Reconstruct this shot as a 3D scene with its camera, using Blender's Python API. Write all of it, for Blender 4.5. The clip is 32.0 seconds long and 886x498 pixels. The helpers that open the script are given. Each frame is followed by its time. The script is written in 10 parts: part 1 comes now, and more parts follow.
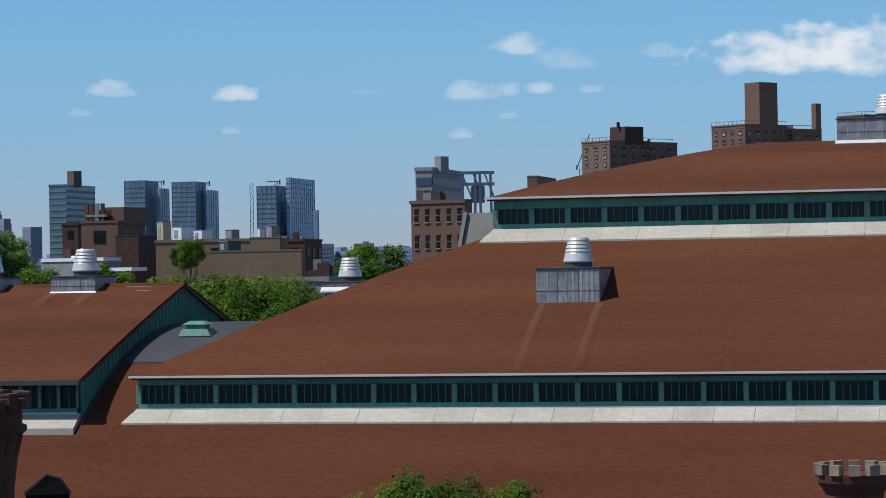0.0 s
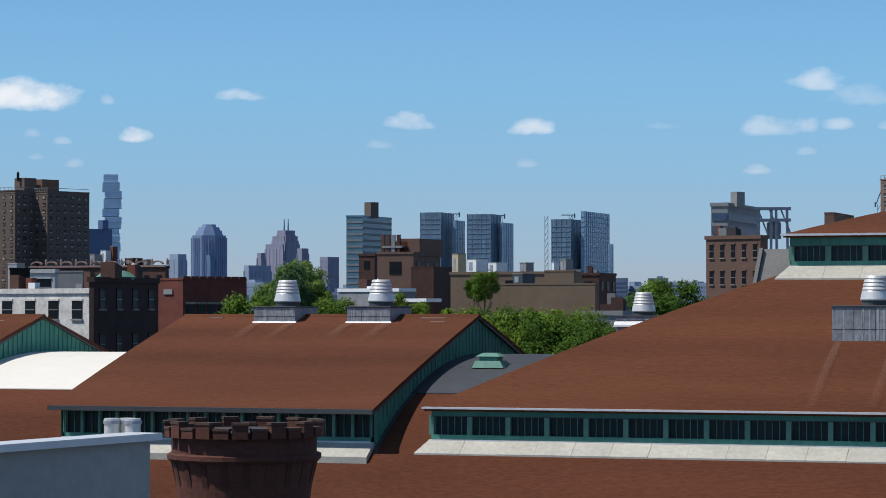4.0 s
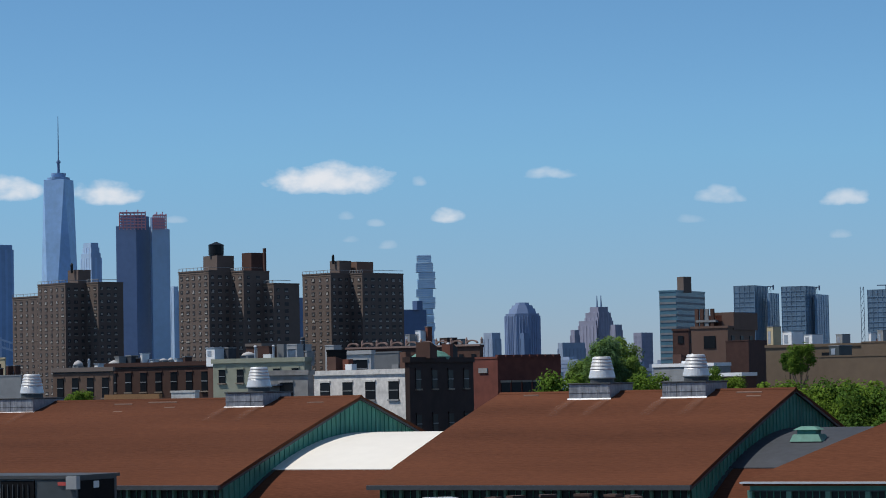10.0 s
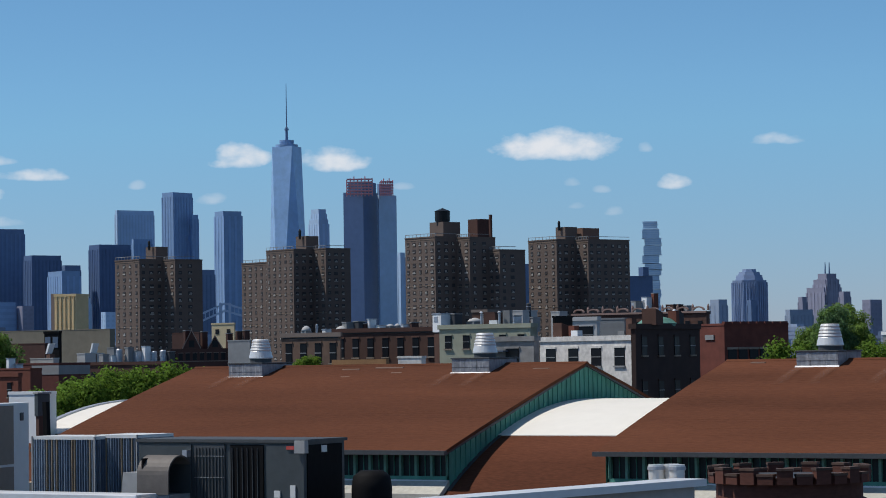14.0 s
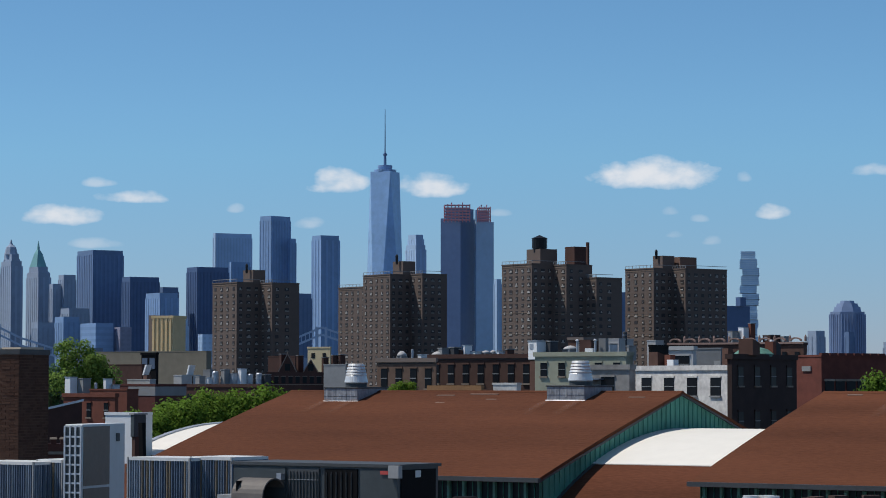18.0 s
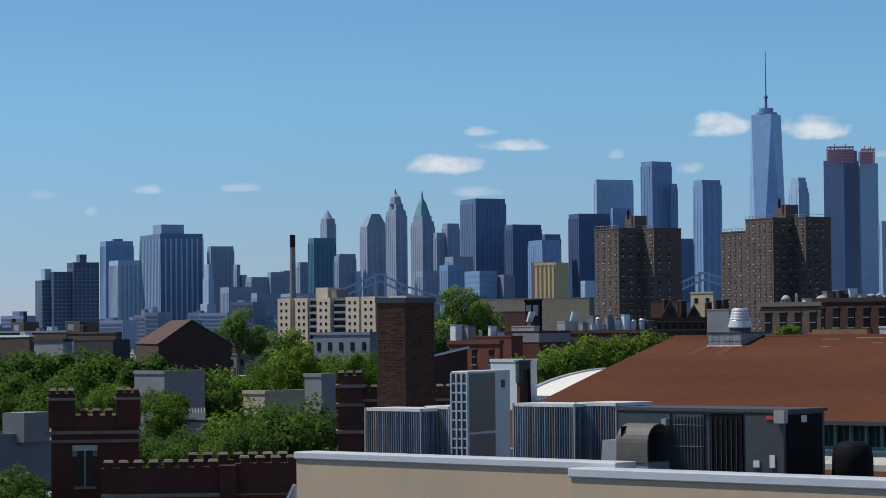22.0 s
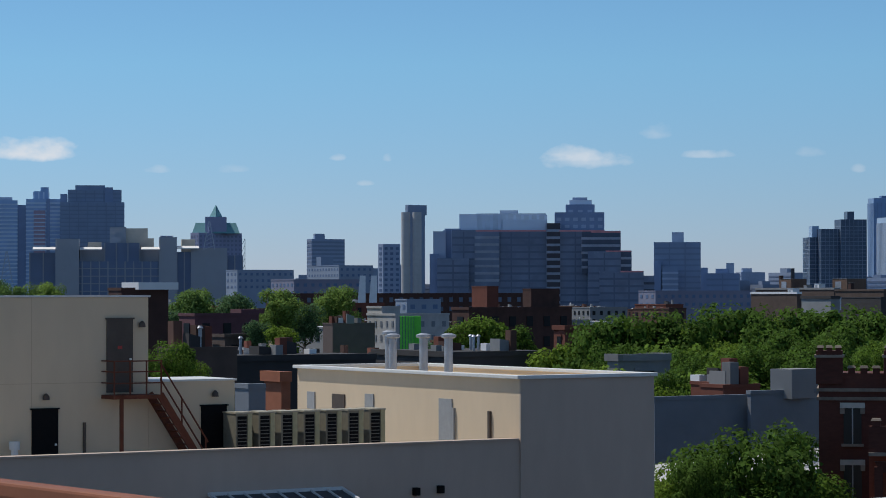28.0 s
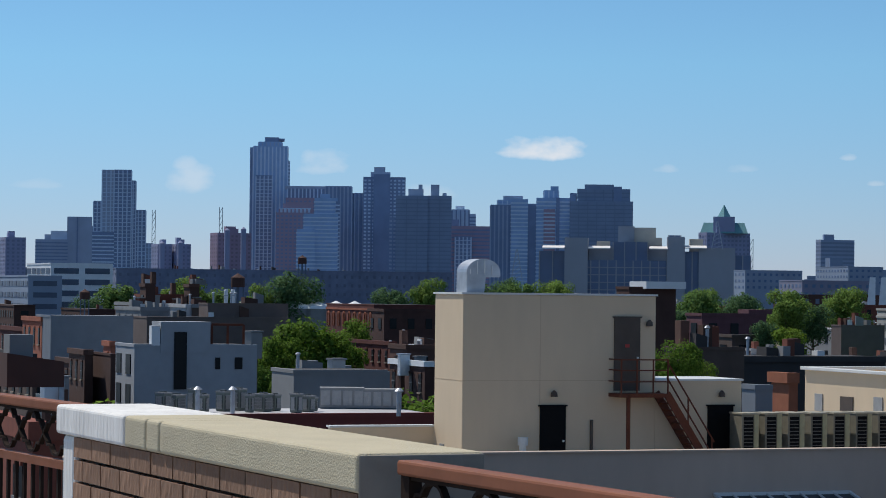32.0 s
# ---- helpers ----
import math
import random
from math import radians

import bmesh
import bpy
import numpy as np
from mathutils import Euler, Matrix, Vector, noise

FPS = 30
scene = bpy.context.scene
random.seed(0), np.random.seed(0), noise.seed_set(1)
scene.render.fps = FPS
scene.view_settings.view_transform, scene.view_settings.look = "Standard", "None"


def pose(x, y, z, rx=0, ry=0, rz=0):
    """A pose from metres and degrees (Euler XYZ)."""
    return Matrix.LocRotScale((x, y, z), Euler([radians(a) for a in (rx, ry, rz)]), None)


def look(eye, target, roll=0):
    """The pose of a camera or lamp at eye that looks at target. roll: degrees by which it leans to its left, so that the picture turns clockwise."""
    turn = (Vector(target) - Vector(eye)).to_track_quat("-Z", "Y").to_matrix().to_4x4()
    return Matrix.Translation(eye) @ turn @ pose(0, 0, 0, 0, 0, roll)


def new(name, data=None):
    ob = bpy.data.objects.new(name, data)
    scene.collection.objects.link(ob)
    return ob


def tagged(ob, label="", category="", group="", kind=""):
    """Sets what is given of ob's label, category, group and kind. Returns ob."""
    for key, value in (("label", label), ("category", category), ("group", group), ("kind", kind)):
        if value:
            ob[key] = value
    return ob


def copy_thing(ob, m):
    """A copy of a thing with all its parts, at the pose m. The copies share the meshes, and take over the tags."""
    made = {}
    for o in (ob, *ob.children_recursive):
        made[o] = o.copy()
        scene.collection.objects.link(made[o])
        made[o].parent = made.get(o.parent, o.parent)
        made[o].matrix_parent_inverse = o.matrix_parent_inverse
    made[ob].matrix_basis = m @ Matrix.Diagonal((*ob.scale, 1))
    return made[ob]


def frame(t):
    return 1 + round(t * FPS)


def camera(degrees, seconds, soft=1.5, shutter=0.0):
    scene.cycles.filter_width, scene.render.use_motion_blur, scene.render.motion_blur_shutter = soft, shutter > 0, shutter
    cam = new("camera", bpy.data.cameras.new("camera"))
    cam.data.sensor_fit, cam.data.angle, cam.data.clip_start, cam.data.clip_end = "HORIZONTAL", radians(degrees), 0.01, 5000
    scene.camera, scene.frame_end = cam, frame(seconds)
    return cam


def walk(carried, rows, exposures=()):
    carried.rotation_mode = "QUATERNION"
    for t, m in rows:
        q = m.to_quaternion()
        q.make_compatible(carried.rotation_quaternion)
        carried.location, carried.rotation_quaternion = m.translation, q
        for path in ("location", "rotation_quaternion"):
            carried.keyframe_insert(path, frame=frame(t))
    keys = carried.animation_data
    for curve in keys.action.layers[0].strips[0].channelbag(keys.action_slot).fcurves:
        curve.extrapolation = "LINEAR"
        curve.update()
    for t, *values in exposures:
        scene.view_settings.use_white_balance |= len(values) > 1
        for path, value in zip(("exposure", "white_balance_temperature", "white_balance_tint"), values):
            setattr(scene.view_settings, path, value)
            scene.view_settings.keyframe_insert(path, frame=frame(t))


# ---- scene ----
EYE = 20.0  # height of the camera over the street
cam = camera(19.215, 32.0, soft=0.95)

# seconds, compass turn (clockwise from +y), pitch, roll, in degrees
TURNS = [
    (0, 21.595, 0.502, -0.98),
    (0.5, 20.366, 0.525, -0.73),
    (1, 19.970, 0.599, -0.56),
    (1.5, 19.430, 0.685, -0.50),
    (2, 19.364, 0.737, -0.75),
    (2.5, 18.359, 0.881, -0.60),
    (3, 17.732, 0.995, -0.46),
    (3.5, 16.768, 1.149, -0.39),
    (4, 15.168, 1.299, -0.05),
    (4.5, 14.242, 1.819, 0.21),
    (6.5, 11.940, 1.079, -0.20),
    (7, 9.897, 1.910, -0.29),
    (7.5, 8.227, 2.409, -0.42),
    (8, 9.050, 3.097, -0.60),
    (8.5, 9.483, 3.125, -0.50),
    (9, 8.895, 3.127, -1.03),
    (9.5, 8.858, 2.963, -1.40),
    (10, 8.349, 3.042, -1.10),
    (10.5, 8.375, 3.126, -0.79),
    (11, 8.189, 2.970, -1.04),
    (11.5, 6.945, 2.956, -1.47),
    (12, 6.166, 2.735, -1.06),
    (12.5, 4.120, 2.900, -1.08),
    (13, 4.241, 2.543, -0.98),
    (13.5, 4.167, 2.374, -0.87),
    (14, 3.390, 2.388, -0.85),
    (14.5, 2.600, 2.481, -0.52),
    (15, 1.733, 2.383, -0.17),
    (15.5, 0.673, 2.496, -0.14),
    (17.5, 1.277, 2.952, 0.34),
    (18, 1.272, 2.982, 0.04),
    (18.5, 0.662, 2.450, -0.35),
    (19, 0.152, 2.569, -0.19),
    (19.5, -1.131, 2.715, -0.36),
    (20, -2.473, 2.646, -0.61),
    (20.5, -5.013, 2.790, -0.85),
    (21, -7.530, 2.382, -1.05),
    (21.5, -8.422, 2.122, -0.78),
    (22, -7.079, 1.830, -0.50),
    (22.5, -7.200, 1.784, -0.87),
    (23, -7.133, 2.067, -0.88),
    (23.5, -6.928, 1.898, -0.43),
    (24, -7.135, 1.093, -0.51),
    (24.5, -9.828, 1.203, -0.84),
    (25, -12.846, 0.835, -1.08),
    (25.5, -16.417, 0.499, -1.08),
    (27.5, -21.111, 1.393, 0.08),
    (28, -23.771, 0.979, -0.10),
    (28.5, -26.605, 0.474, -0.71),
    (29, -29.232, 0.443, -1.28),
    (29.5, -31.177, 0.144, -2.32),
    (30, -32.510, 0.280, -2.75),
    (30.5, -32.800, 1.016, -1.16),
    (31, -34.492, 1.243, 0.55),
    (31.5, -36.650, 0.810, 0.83),
    (32, -34.857, 0.922, 0.62),
]


def aim(turn, pitch, roll):
    a, e = radians(turn), radians(pitch)
    eye = Vector((0, 0, EYE))
    return look(eye, eye + Vector((math.sin(a) * math.cos(e), math.cos(a) * math.cos(e), math.sin(e))), roll)


walk(cam, [(t, aim(a, e, r)) for t, a, e, r in TURNS],
     [(0.0, 0.08), (3.0, 0.12), (4.5, 0.2), (8.0, 0.17), (9.5, 0.03), (22.0, 0.0), (23.0, 0.08), (25.0, 0.07), (28.0, -0.06), (29.3, -0.06), (30.0, 0.1), (31.0, 0.07), (32.0, 0.02)])

# ---- light ----
SUN_TURN, SUN_HEIGHT = -86.0, 58.0
sun_data = bpy.data.lights.new("sun", "SUN")
sun_data.energy, sun_data.angle, sun_data.color = 3.45, radians(0.53), (1.0, 0.95, 0.87)
sun = new("sun", sun_data)
sun.matrix_world = look((0, 0, 0), (-math.sin(radians(SUN_TURN)) * math.cos(radians(SUN_HEIGHT)), -math.cos(radians(SUN_TURN)) * math.cos(radians(SUN_HEIGHT)), -math.sin(radians(SUN_HEIGHT))))

world = bpy.data.worlds.new("sky")
scene.world = world
world.use_nodes = True
wn, wl = world.node_tree.nodes, world.node_tree.links
wn.clear()


def wmath(op, a, b=None, c=None, clamp=False):
    n = wn.new("ShaderNodeMath")
    n.operation, n.use_clamp = op, clamp
    for i, v in enumerate((a, b, c)):
        if v is None:
            continue
        if isinstance(v, (int, float)):
            n.inputs[i].default_value = v
        else:
            wl.new(v, n.inputs[i])
    return n.outputs[0]


sky = wn.new("ShaderNodeTexSky")
sky.sky_type, sky.sun_disc = "NISHITA", False
sky.sun_elevation, sky.sun_rotation = radians(SUN_HEIGHT), radians(SUN_TURN)
sky.altitude, sky.air_density, sky.dust_density, sky.ozone_density = 2500, 1.0, 0.25, 4.0
back = wn.new("ShaderNodeBackground")
back.inputs["Strength"].default_value = 0.093
out = wn.new("ShaderNodeOutputWorld")
coord = wn.new("ShaderNodeTexCoord")
split = wn.new("ShaderNodeSeparateXYZ")
wl.new(coord.outputs["Generated"], split.inputs[0])
turn_deg = wmath("MULTIPLY", wmath("ARCTAN2", split.outputs[0], split.outputs[1]), 57.29578)
rise_deg = wmath("MULTIPLY", wmath("ARCSINE", split.outputs[2]), 57.29578)
flat = wn.new("ShaderNodeCombineXYZ")
wl.new(turn_deg, flat.inputs[0])
wl.new(wmath("MULTIPLY", rise_deg, 1.6), flat.inputs[1])
billow = wn.new("ShaderNodeTexNoise")
billow.inputs["Scale"].default_value, billow.inputs["Detail"].default_value, billow.inputs["Roughness"].default_value = 1.3, 4.0, 0.5
wl.new(flat.outputs[0], billow.inputs["Vector"])
swell = wmath("SUBTRACT", billow.outputs["Fac"], 0.5)
cover = None


def cloud(turn, rise, half_width, half_height, thick):
    """A fair-weather cloud: flat below, billowing above."""
    global cover
    x = wmath("DIVIDE", wmath("SUBTRACT", turn_deg, turn), half_width)
    y = wmath("DIVIDE", wmath("SUBTRACT", rise_deg, rise - half_height * 0.35), half_height * 1.35)
    below = wmath("MULTIPLY", wmath("MINIMUM", y, 0.0), 2.2)
    y = wmath("ADD", wmath("MAXIMUM", y, 0.0), below)
    r = wmath("ADD", wmath("MULTIPLY", x, x), wmath("MULTIPLY", y, y))
    f = wmath("SUBTRACT", wmath("ADD", 1.0, wmath("MULTIPLY", swell, 3.4)), r)
    f = wmath("MULTIPLY", wmath("SMOOTH_MIN", wmath("MULTIPLY", wmath("MAXIMUM", f, 0.0), 0.85), 1.0, 0.5), thick)
    cover = f if cover is None else wmath("MAXIMUM", cover, f)


def c4(turn, rise, right, top, thick=0.9):
    cloud(turn, rise, abs(right - turn), abs(top - rise), thick)


c4(29.98, 4.70, 32.86, 5.31, 1.0)
c4(23.29, 4.95, 23.97, 5.20, 0.55)
c4(24.34, 4.60, 25.14, 4.85, 0.25)
c4(26.44, 4.74, 26.99, 4.92, 0.3)
c4(14.40, 4.09, 14.95, 4.31, 0.6)
c4(17.10, 3.98, 17.65, 4.19, 0.7)
c4(22.47, 3.96, 23.34, 4.21, 0.45)
c4(23.77, 3.98, 24.14, 4.12, 0.45)
c4(20.00, 4.00, 20.49, 4.10, 0.15)
c4(24.88, 3.94, 25.19, 4.04, 0.25)
c4(22.02, 3.02, 22.39, 3.15, 0.45)
c4(17.02, 3.18, 17.33, 3.30, 0.35)
c4(13.79, 3.58, 14.15, 3.68, 0.2)
c4(23.14, 3.40, 23.45, 3.50, 0.25)
c4(6.00, 4.64, 7.41, 5.04, 1.0)
c4(8.51, 3.76, 8.98, 3.93, 0.9)
c4(10.71, 4.66, 11.29, 4.81, 0.55)
c4(7.11, 3.15, 7.36, 3.26, 0.3)
c4(6.40, 3.30, 6.64, 3.40, 0.25)
c4(7.84, 4.54, 8.03, 4.67, 0.35)
c4(6.23, 3.80, 6.44, 3.90, 0.25)
c4(6.87, 3.64, 7.06, 3.73, 0.25)
c4(-1.01, 4.46, -0.33, 4.74, 0.95)
c4(1.04, 4.40, 1.84, 4.70, 0.95)
c4(-7.04, 3.69, -6.13, 3.93, 0.95)
c4(-5.52, 4.09, -4.69, 4.24, 0.85)
c4(-6.21, 4.41, -5.76, 4.53, 0.5)
c4(-1.63, 3.55, -1.28, 3.70, 0.4)
c4(-6.25, 3.08, -5.70, 3.20, 0.35)
c4(-3.24, 3.85, -3.05, 3.95, 0.3)
c4(2.52, 3.78, 2.77, 3.87, 0.25)
c4(-13.52, 3.17, -13.09, 3.28, 0.4)
c4(-11.55, 3.21, -11.06, 3.31, 0.3)
c4(-14.74, 2.69, -14.56, 2.79, 0.25)
c4(-15.77, 3.03, -15.47, 3.12, 0.15)
c4(-3.26, 3.84, -3.07, 3.92, 0.25)
c4(-20.79, 3.03, -19.78, 3.25, 0.75)
c4(-19.11, 3.54, -18.79, 3.69, 0.3)
c4(-17.86, 3.03, -17.18, 3.13, 0.45)
c4(-15.76, 3.07, -15.39, 3.19, 0.2)
c4(-32.66, 3.17, -31.69, 3.46, 0.9)
c4(-29.98, 2.72, -29.74, 2.82, 0.3)
c4(-28.49, 2.72, -28.20, 2.82, 0.2)
c4(-26.11, 3.01, -25.90, 3.12, 0.5)
c4(-25.45, 2.43, -25.24, 2.50, 0.3)
c4(-24.98, 2.97, -24.86, 3.07, 0.3)
c4(-20.66, 2.98, -19.74, 3.26, 0.55)
c4(-19.06, 3.54, -18.73, 3.75, 0.3)
c4(-32.58, 3.16, -31.62, 3.47, 0.95)
c4(-40.41, 2.37, -39.76, 2.72, 0.4)
c4(-40.54, 2.72, -40.23, 2.89, 0.35)
c4(-37.46, 2.78, -36.84, 3.06, 0.4)
c4(-29.99, 2.71, -29.68, 2.80, 0.2)
c4(-28.39, 2.74, -27.97, 2.84, 0.2)
c4(-43.76, 2.23, -43.16, 2.34, 0.15)
c4(-35.17, 2.17, -34.55, 2.35, 0.25)
glow = wn.new("ShaderNodeMix")
glow.data_type = "RGBA"
hue = wn.new("ShaderNodeMix")
hue.data_type, hue.blend_type = "RGBA", "MULTIPLY"
hue.inputs["Factor"].default_value = 1.0
veil = wn.new("ShaderNodeMix")
veil.data_type = "RGBA"
veil.inputs[6].default_value, veil.inputs[7].default_value = (0.67, 0.695, 0.95, 1.0), (0.76, 1.03, 1.11, 1.0)
wl.new(wmath("DIVIDE", rise_deg, 5.0, clamp=True), veil.inputs["Factor"])
west = wn.new("ShaderNodeMapRange")
west.interpolation_type = "SMOOTHSTEP"
west.inputs[1].default_value, west.inputs[2].default_value, west.inputs[3].default_value, west.inputs[4].default_value = -32.0, 6.0, 1.0, 0.83
wl.new(turn_deg, west.inputs[0])
haze = wn.new("ShaderNodeMix")
haze.inputs[3].default_value = 1.0
wl.new(wmath("DIVIDE", rise_deg, 6.0, clamp=True), haze.inputs["Factor"])
wl.new(west.outputs[0], haze.inputs[2])
deepen = wn.new("ShaderNodeMix")
deepen.data_type, deepen.blend_type = "RGBA", "MULTIPLY"
deepen.inputs["Factor"].default_value = 1.0
wl.new(veil.outputs[2], deepen.inputs[6])
wl.new(haze.outputs[0], deepen.inputs[7])
aloft = wn.new("ShaderNodeMix")
aloft.data_type = "RGBA"
aloft.inputs[7].default_value = (1.3, 1.16, 1.0, 1.0)
wl.new(wmath("DIVIDE", wmath("SUBTRACT", rise_deg, 10.0), 25.0, clamp=True), aloft.inputs["Factor"])
wl.new(deepen.outputs[2], aloft.inputs[6])
wl.new(aloft.outputs[2], hue.inputs[7])
wl.new(sky.outputs[0], hue.inputs[6])
wl.new(cover, glow.inputs["Factor"])
wl.new(hue.outputs[2], glow.inputs[6])
glow.inputs[7].default_value = (8.0, 8.3, 8.8, 1.0)
wl.new(glow.outputs[2], back.inputs["Color"])
wl.new(back.outputs[0], out.inputs["Surface"])


# ---- materials ----
TONES = {}


def material(name, colour, rough=0.85, vary=0.25, grain=6.0, stain=0.35, metal=0.0, bump=0.15, stretch=(1, 1, 1), tint=None, each=0.0, spec=0.5):
    """A surface with fine grain, broad stains and a little relief; each: how much one piece differs from the next."""
    m = bpy.data.materials.new(name)
    TONES[name] = Vector(colour)
    m.use_nodes = True
    n, l = m.node_tree.nodes, m.node_tree.links
    b = n["Principled BSDF"]
    b.inputs["Roughness"].default_value, b.inputs["Metallic"].default_value = rough, metal
    b.inputs["Specular IOR Level"].default_value = spec
    tc, mp = n.new("ShaderNodeTexCoord"), n.new("ShaderNodeMapping")
    mp.inputs["Scale"].default_value = stretch
    l.new(tc.outputs["Object"], mp.inputs["Vector"])
    fine, broad = n.new("ShaderNodeTexNoise"), n.new("ShaderNodeTexNoise")
    fine.inputs["Scale"].default_value, fine.inputs["Detail"].default_value = grain, 4.0
    broad.inputs["Scale"].default_value, broad.inputs["Detail"].default_value = stain, 5.0
    l.new(mp.outputs[0], fine.inputs["Vector"])
    l.new(mp.outputs[0], broad.inputs["Vector"])
    r = n.new("ShaderNodeValToRGB")
    c = Vector(colour)
    low, high = c * (1 - vary), c * (1 + vary)
    if tint:
        low = Vector(tint)
    r.color_ramp.elements[0].position, r.color_ramp.elements[0].color = 0.3, (*low, 1)
    r.color_ramp.elements[1].position, r.color_ramp.elements[1].color = 0.7, (*[min(v, 0.95) for v in high], 1)
    mix = n.new("ShaderNodeMath")
    mix.operation = "MULTIPLY_ADD"
    l.new(fine.outputs["Fac"], mix.inputs[0])
    mix.inputs[1].default_value = 0.45
    half = n.new("ShaderNodeMath")
    half.operation = "MULTIPLY"
    half.inputs[1].default_value = 0.55
    l.new(broad.outputs["Fac"], half.inputs[0])
    l.new(half.outputs[0], mix.inputs[2])
    l.new(mix.outputs[0], r.inputs[0])
    colour_out = r.outputs[0]
    if each:
        info = n.new("ShaderNodeObjectInfo")
        hsv = n.new("ShaderNodeHueSaturation")
        spread = n.new("ShaderNodeMapRange")
        spread.inputs[3].default_value, spread.inputs[4].default_value = 1 - each, 1 + each
        l.new(info.outputs["Random"], spread.inputs[0])
        l.new(spread.outputs[0], hsv.inputs["Value"])
        l.new(colour_out, hsv.inputs["Color"])
        colour_out = hsv.outputs[0]
    l.new(colour_out, b.inputs["Base Color"])
    if bump:
        bp = n.new("ShaderNodeBump")
        bp.inputs["Strength"].default_value, bp.inputs["Distance"].default_value = bump, 0.05
        l.new(fine.outputs["Fac"], bp.inputs["Height"])
        l.new(bp.outputs[0], b.inputs["Normal"])
    return m


def joints(m, k):
    """The same surface for mullions and piers, k times as light."""
    name = m.name + ("_piers" if k > 1 else "_mullions")
    return bpy.data.materials.get(name) or material(name, [min(v * k, 0.9) for v in TONES[m.name]], 0.6, 0.1, 0.1, 0.02, bump=0.0, spec=0.3)


def leaf_material(name, colour):
    m = bpy.data.materials.new(name)
    m.use_nodes = True
    n, l = m.node_tree.nodes, m.node_tree.links
    b = n["Principled BSDF"]
    b.inputs["Roughness"].default_value = 0.8
    b.inputs["Specular IOR Level"].default_value = 0.1
    geo, ramp = n.new("ShaderNodeNewGeometry"), n.new("ShaderNodeValToRGB")
    c = Vector(colour)
    ramp.color_ramp.elements[0].color = (*(c * 0.55), 1)
    ramp.color_ramp.elements[1].color = (*(c * 1.45), 1)
    l.new(geo.outputs["Random Per Island"], ramp.inputs[0])
    l.new(ramp.outputs[0], b.inputs["Base Color"])
    thin, mixed = n.new("ShaderNodeBsdfTranslucent"), n.new("ShaderNodeMixShader")
    l.new(ramp.outputs[0], thin.inputs["Color"])
    mixed.inputs[0].default_value = 0.4
    l.new(b.outputs[0], mixed.inputs[1])
    l.new(thin.outputs[0], mixed.inputs[2])
    l.new(mixed.outputs[0], n["Material Output"].inputs["Surface"])
    return m


def pieces_material(name, dark, light, rough=0.92):
    """For small joined pieces: each island takes its own shade."""
    m = bpy.data.materials.new(name)
    m.use_nodes = True
    n, l = m.node_tree.nodes, m.node_tree.links
    b = n["Principled BSDF"]
    b.inputs["Roughness"].default_value, b.inputs["Specular IOR Level"].default_value = rough, 0.2
    geo, ramp, tc, grit = n.new("ShaderNodeNewGeometry"), n.new("ShaderNodeValToRGB"), n.new("ShaderNodeTexCoord"), n.new("ShaderNodeTexNoise")
    grit.inputs["Scale"].default_value, grit.inputs["Detail"].default_value = 3.0, 5.0
    l.new(tc.outputs["Object"], grit.inputs["Vector"])
    ramp.color_ramp.elements[0].color, ramp.color_ramp.elements[1].color = (*dark, 1), (*light, 1)
    blend = n.new("ShaderNodeMath")
    blend.operation = "MULTIPLY"
    l.new(geo.outputs["Random Per Island"], blend.inputs[0])
    l.new(grit.outputs["Fac"], blend.inputs[1])
    twice = n.new("ShaderNodeMath")
    twice.operation = "MULTIPLY"
    twice.inputs[1].default_value = 1.8
    l.new(blend.outputs[0], twice.inputs[0])
    l.new(twice.outputs[0], ramp.inputs[0])
    l.new(ramp.outputs[0], b.inputs["Base Color"])
    return m


def glass_material(name, colour, rough=0.12, spec=0.8):
    return material(name, colour, rough, 0.25, 0.12, 0.02, 0.0, 0.0, spec=spec)


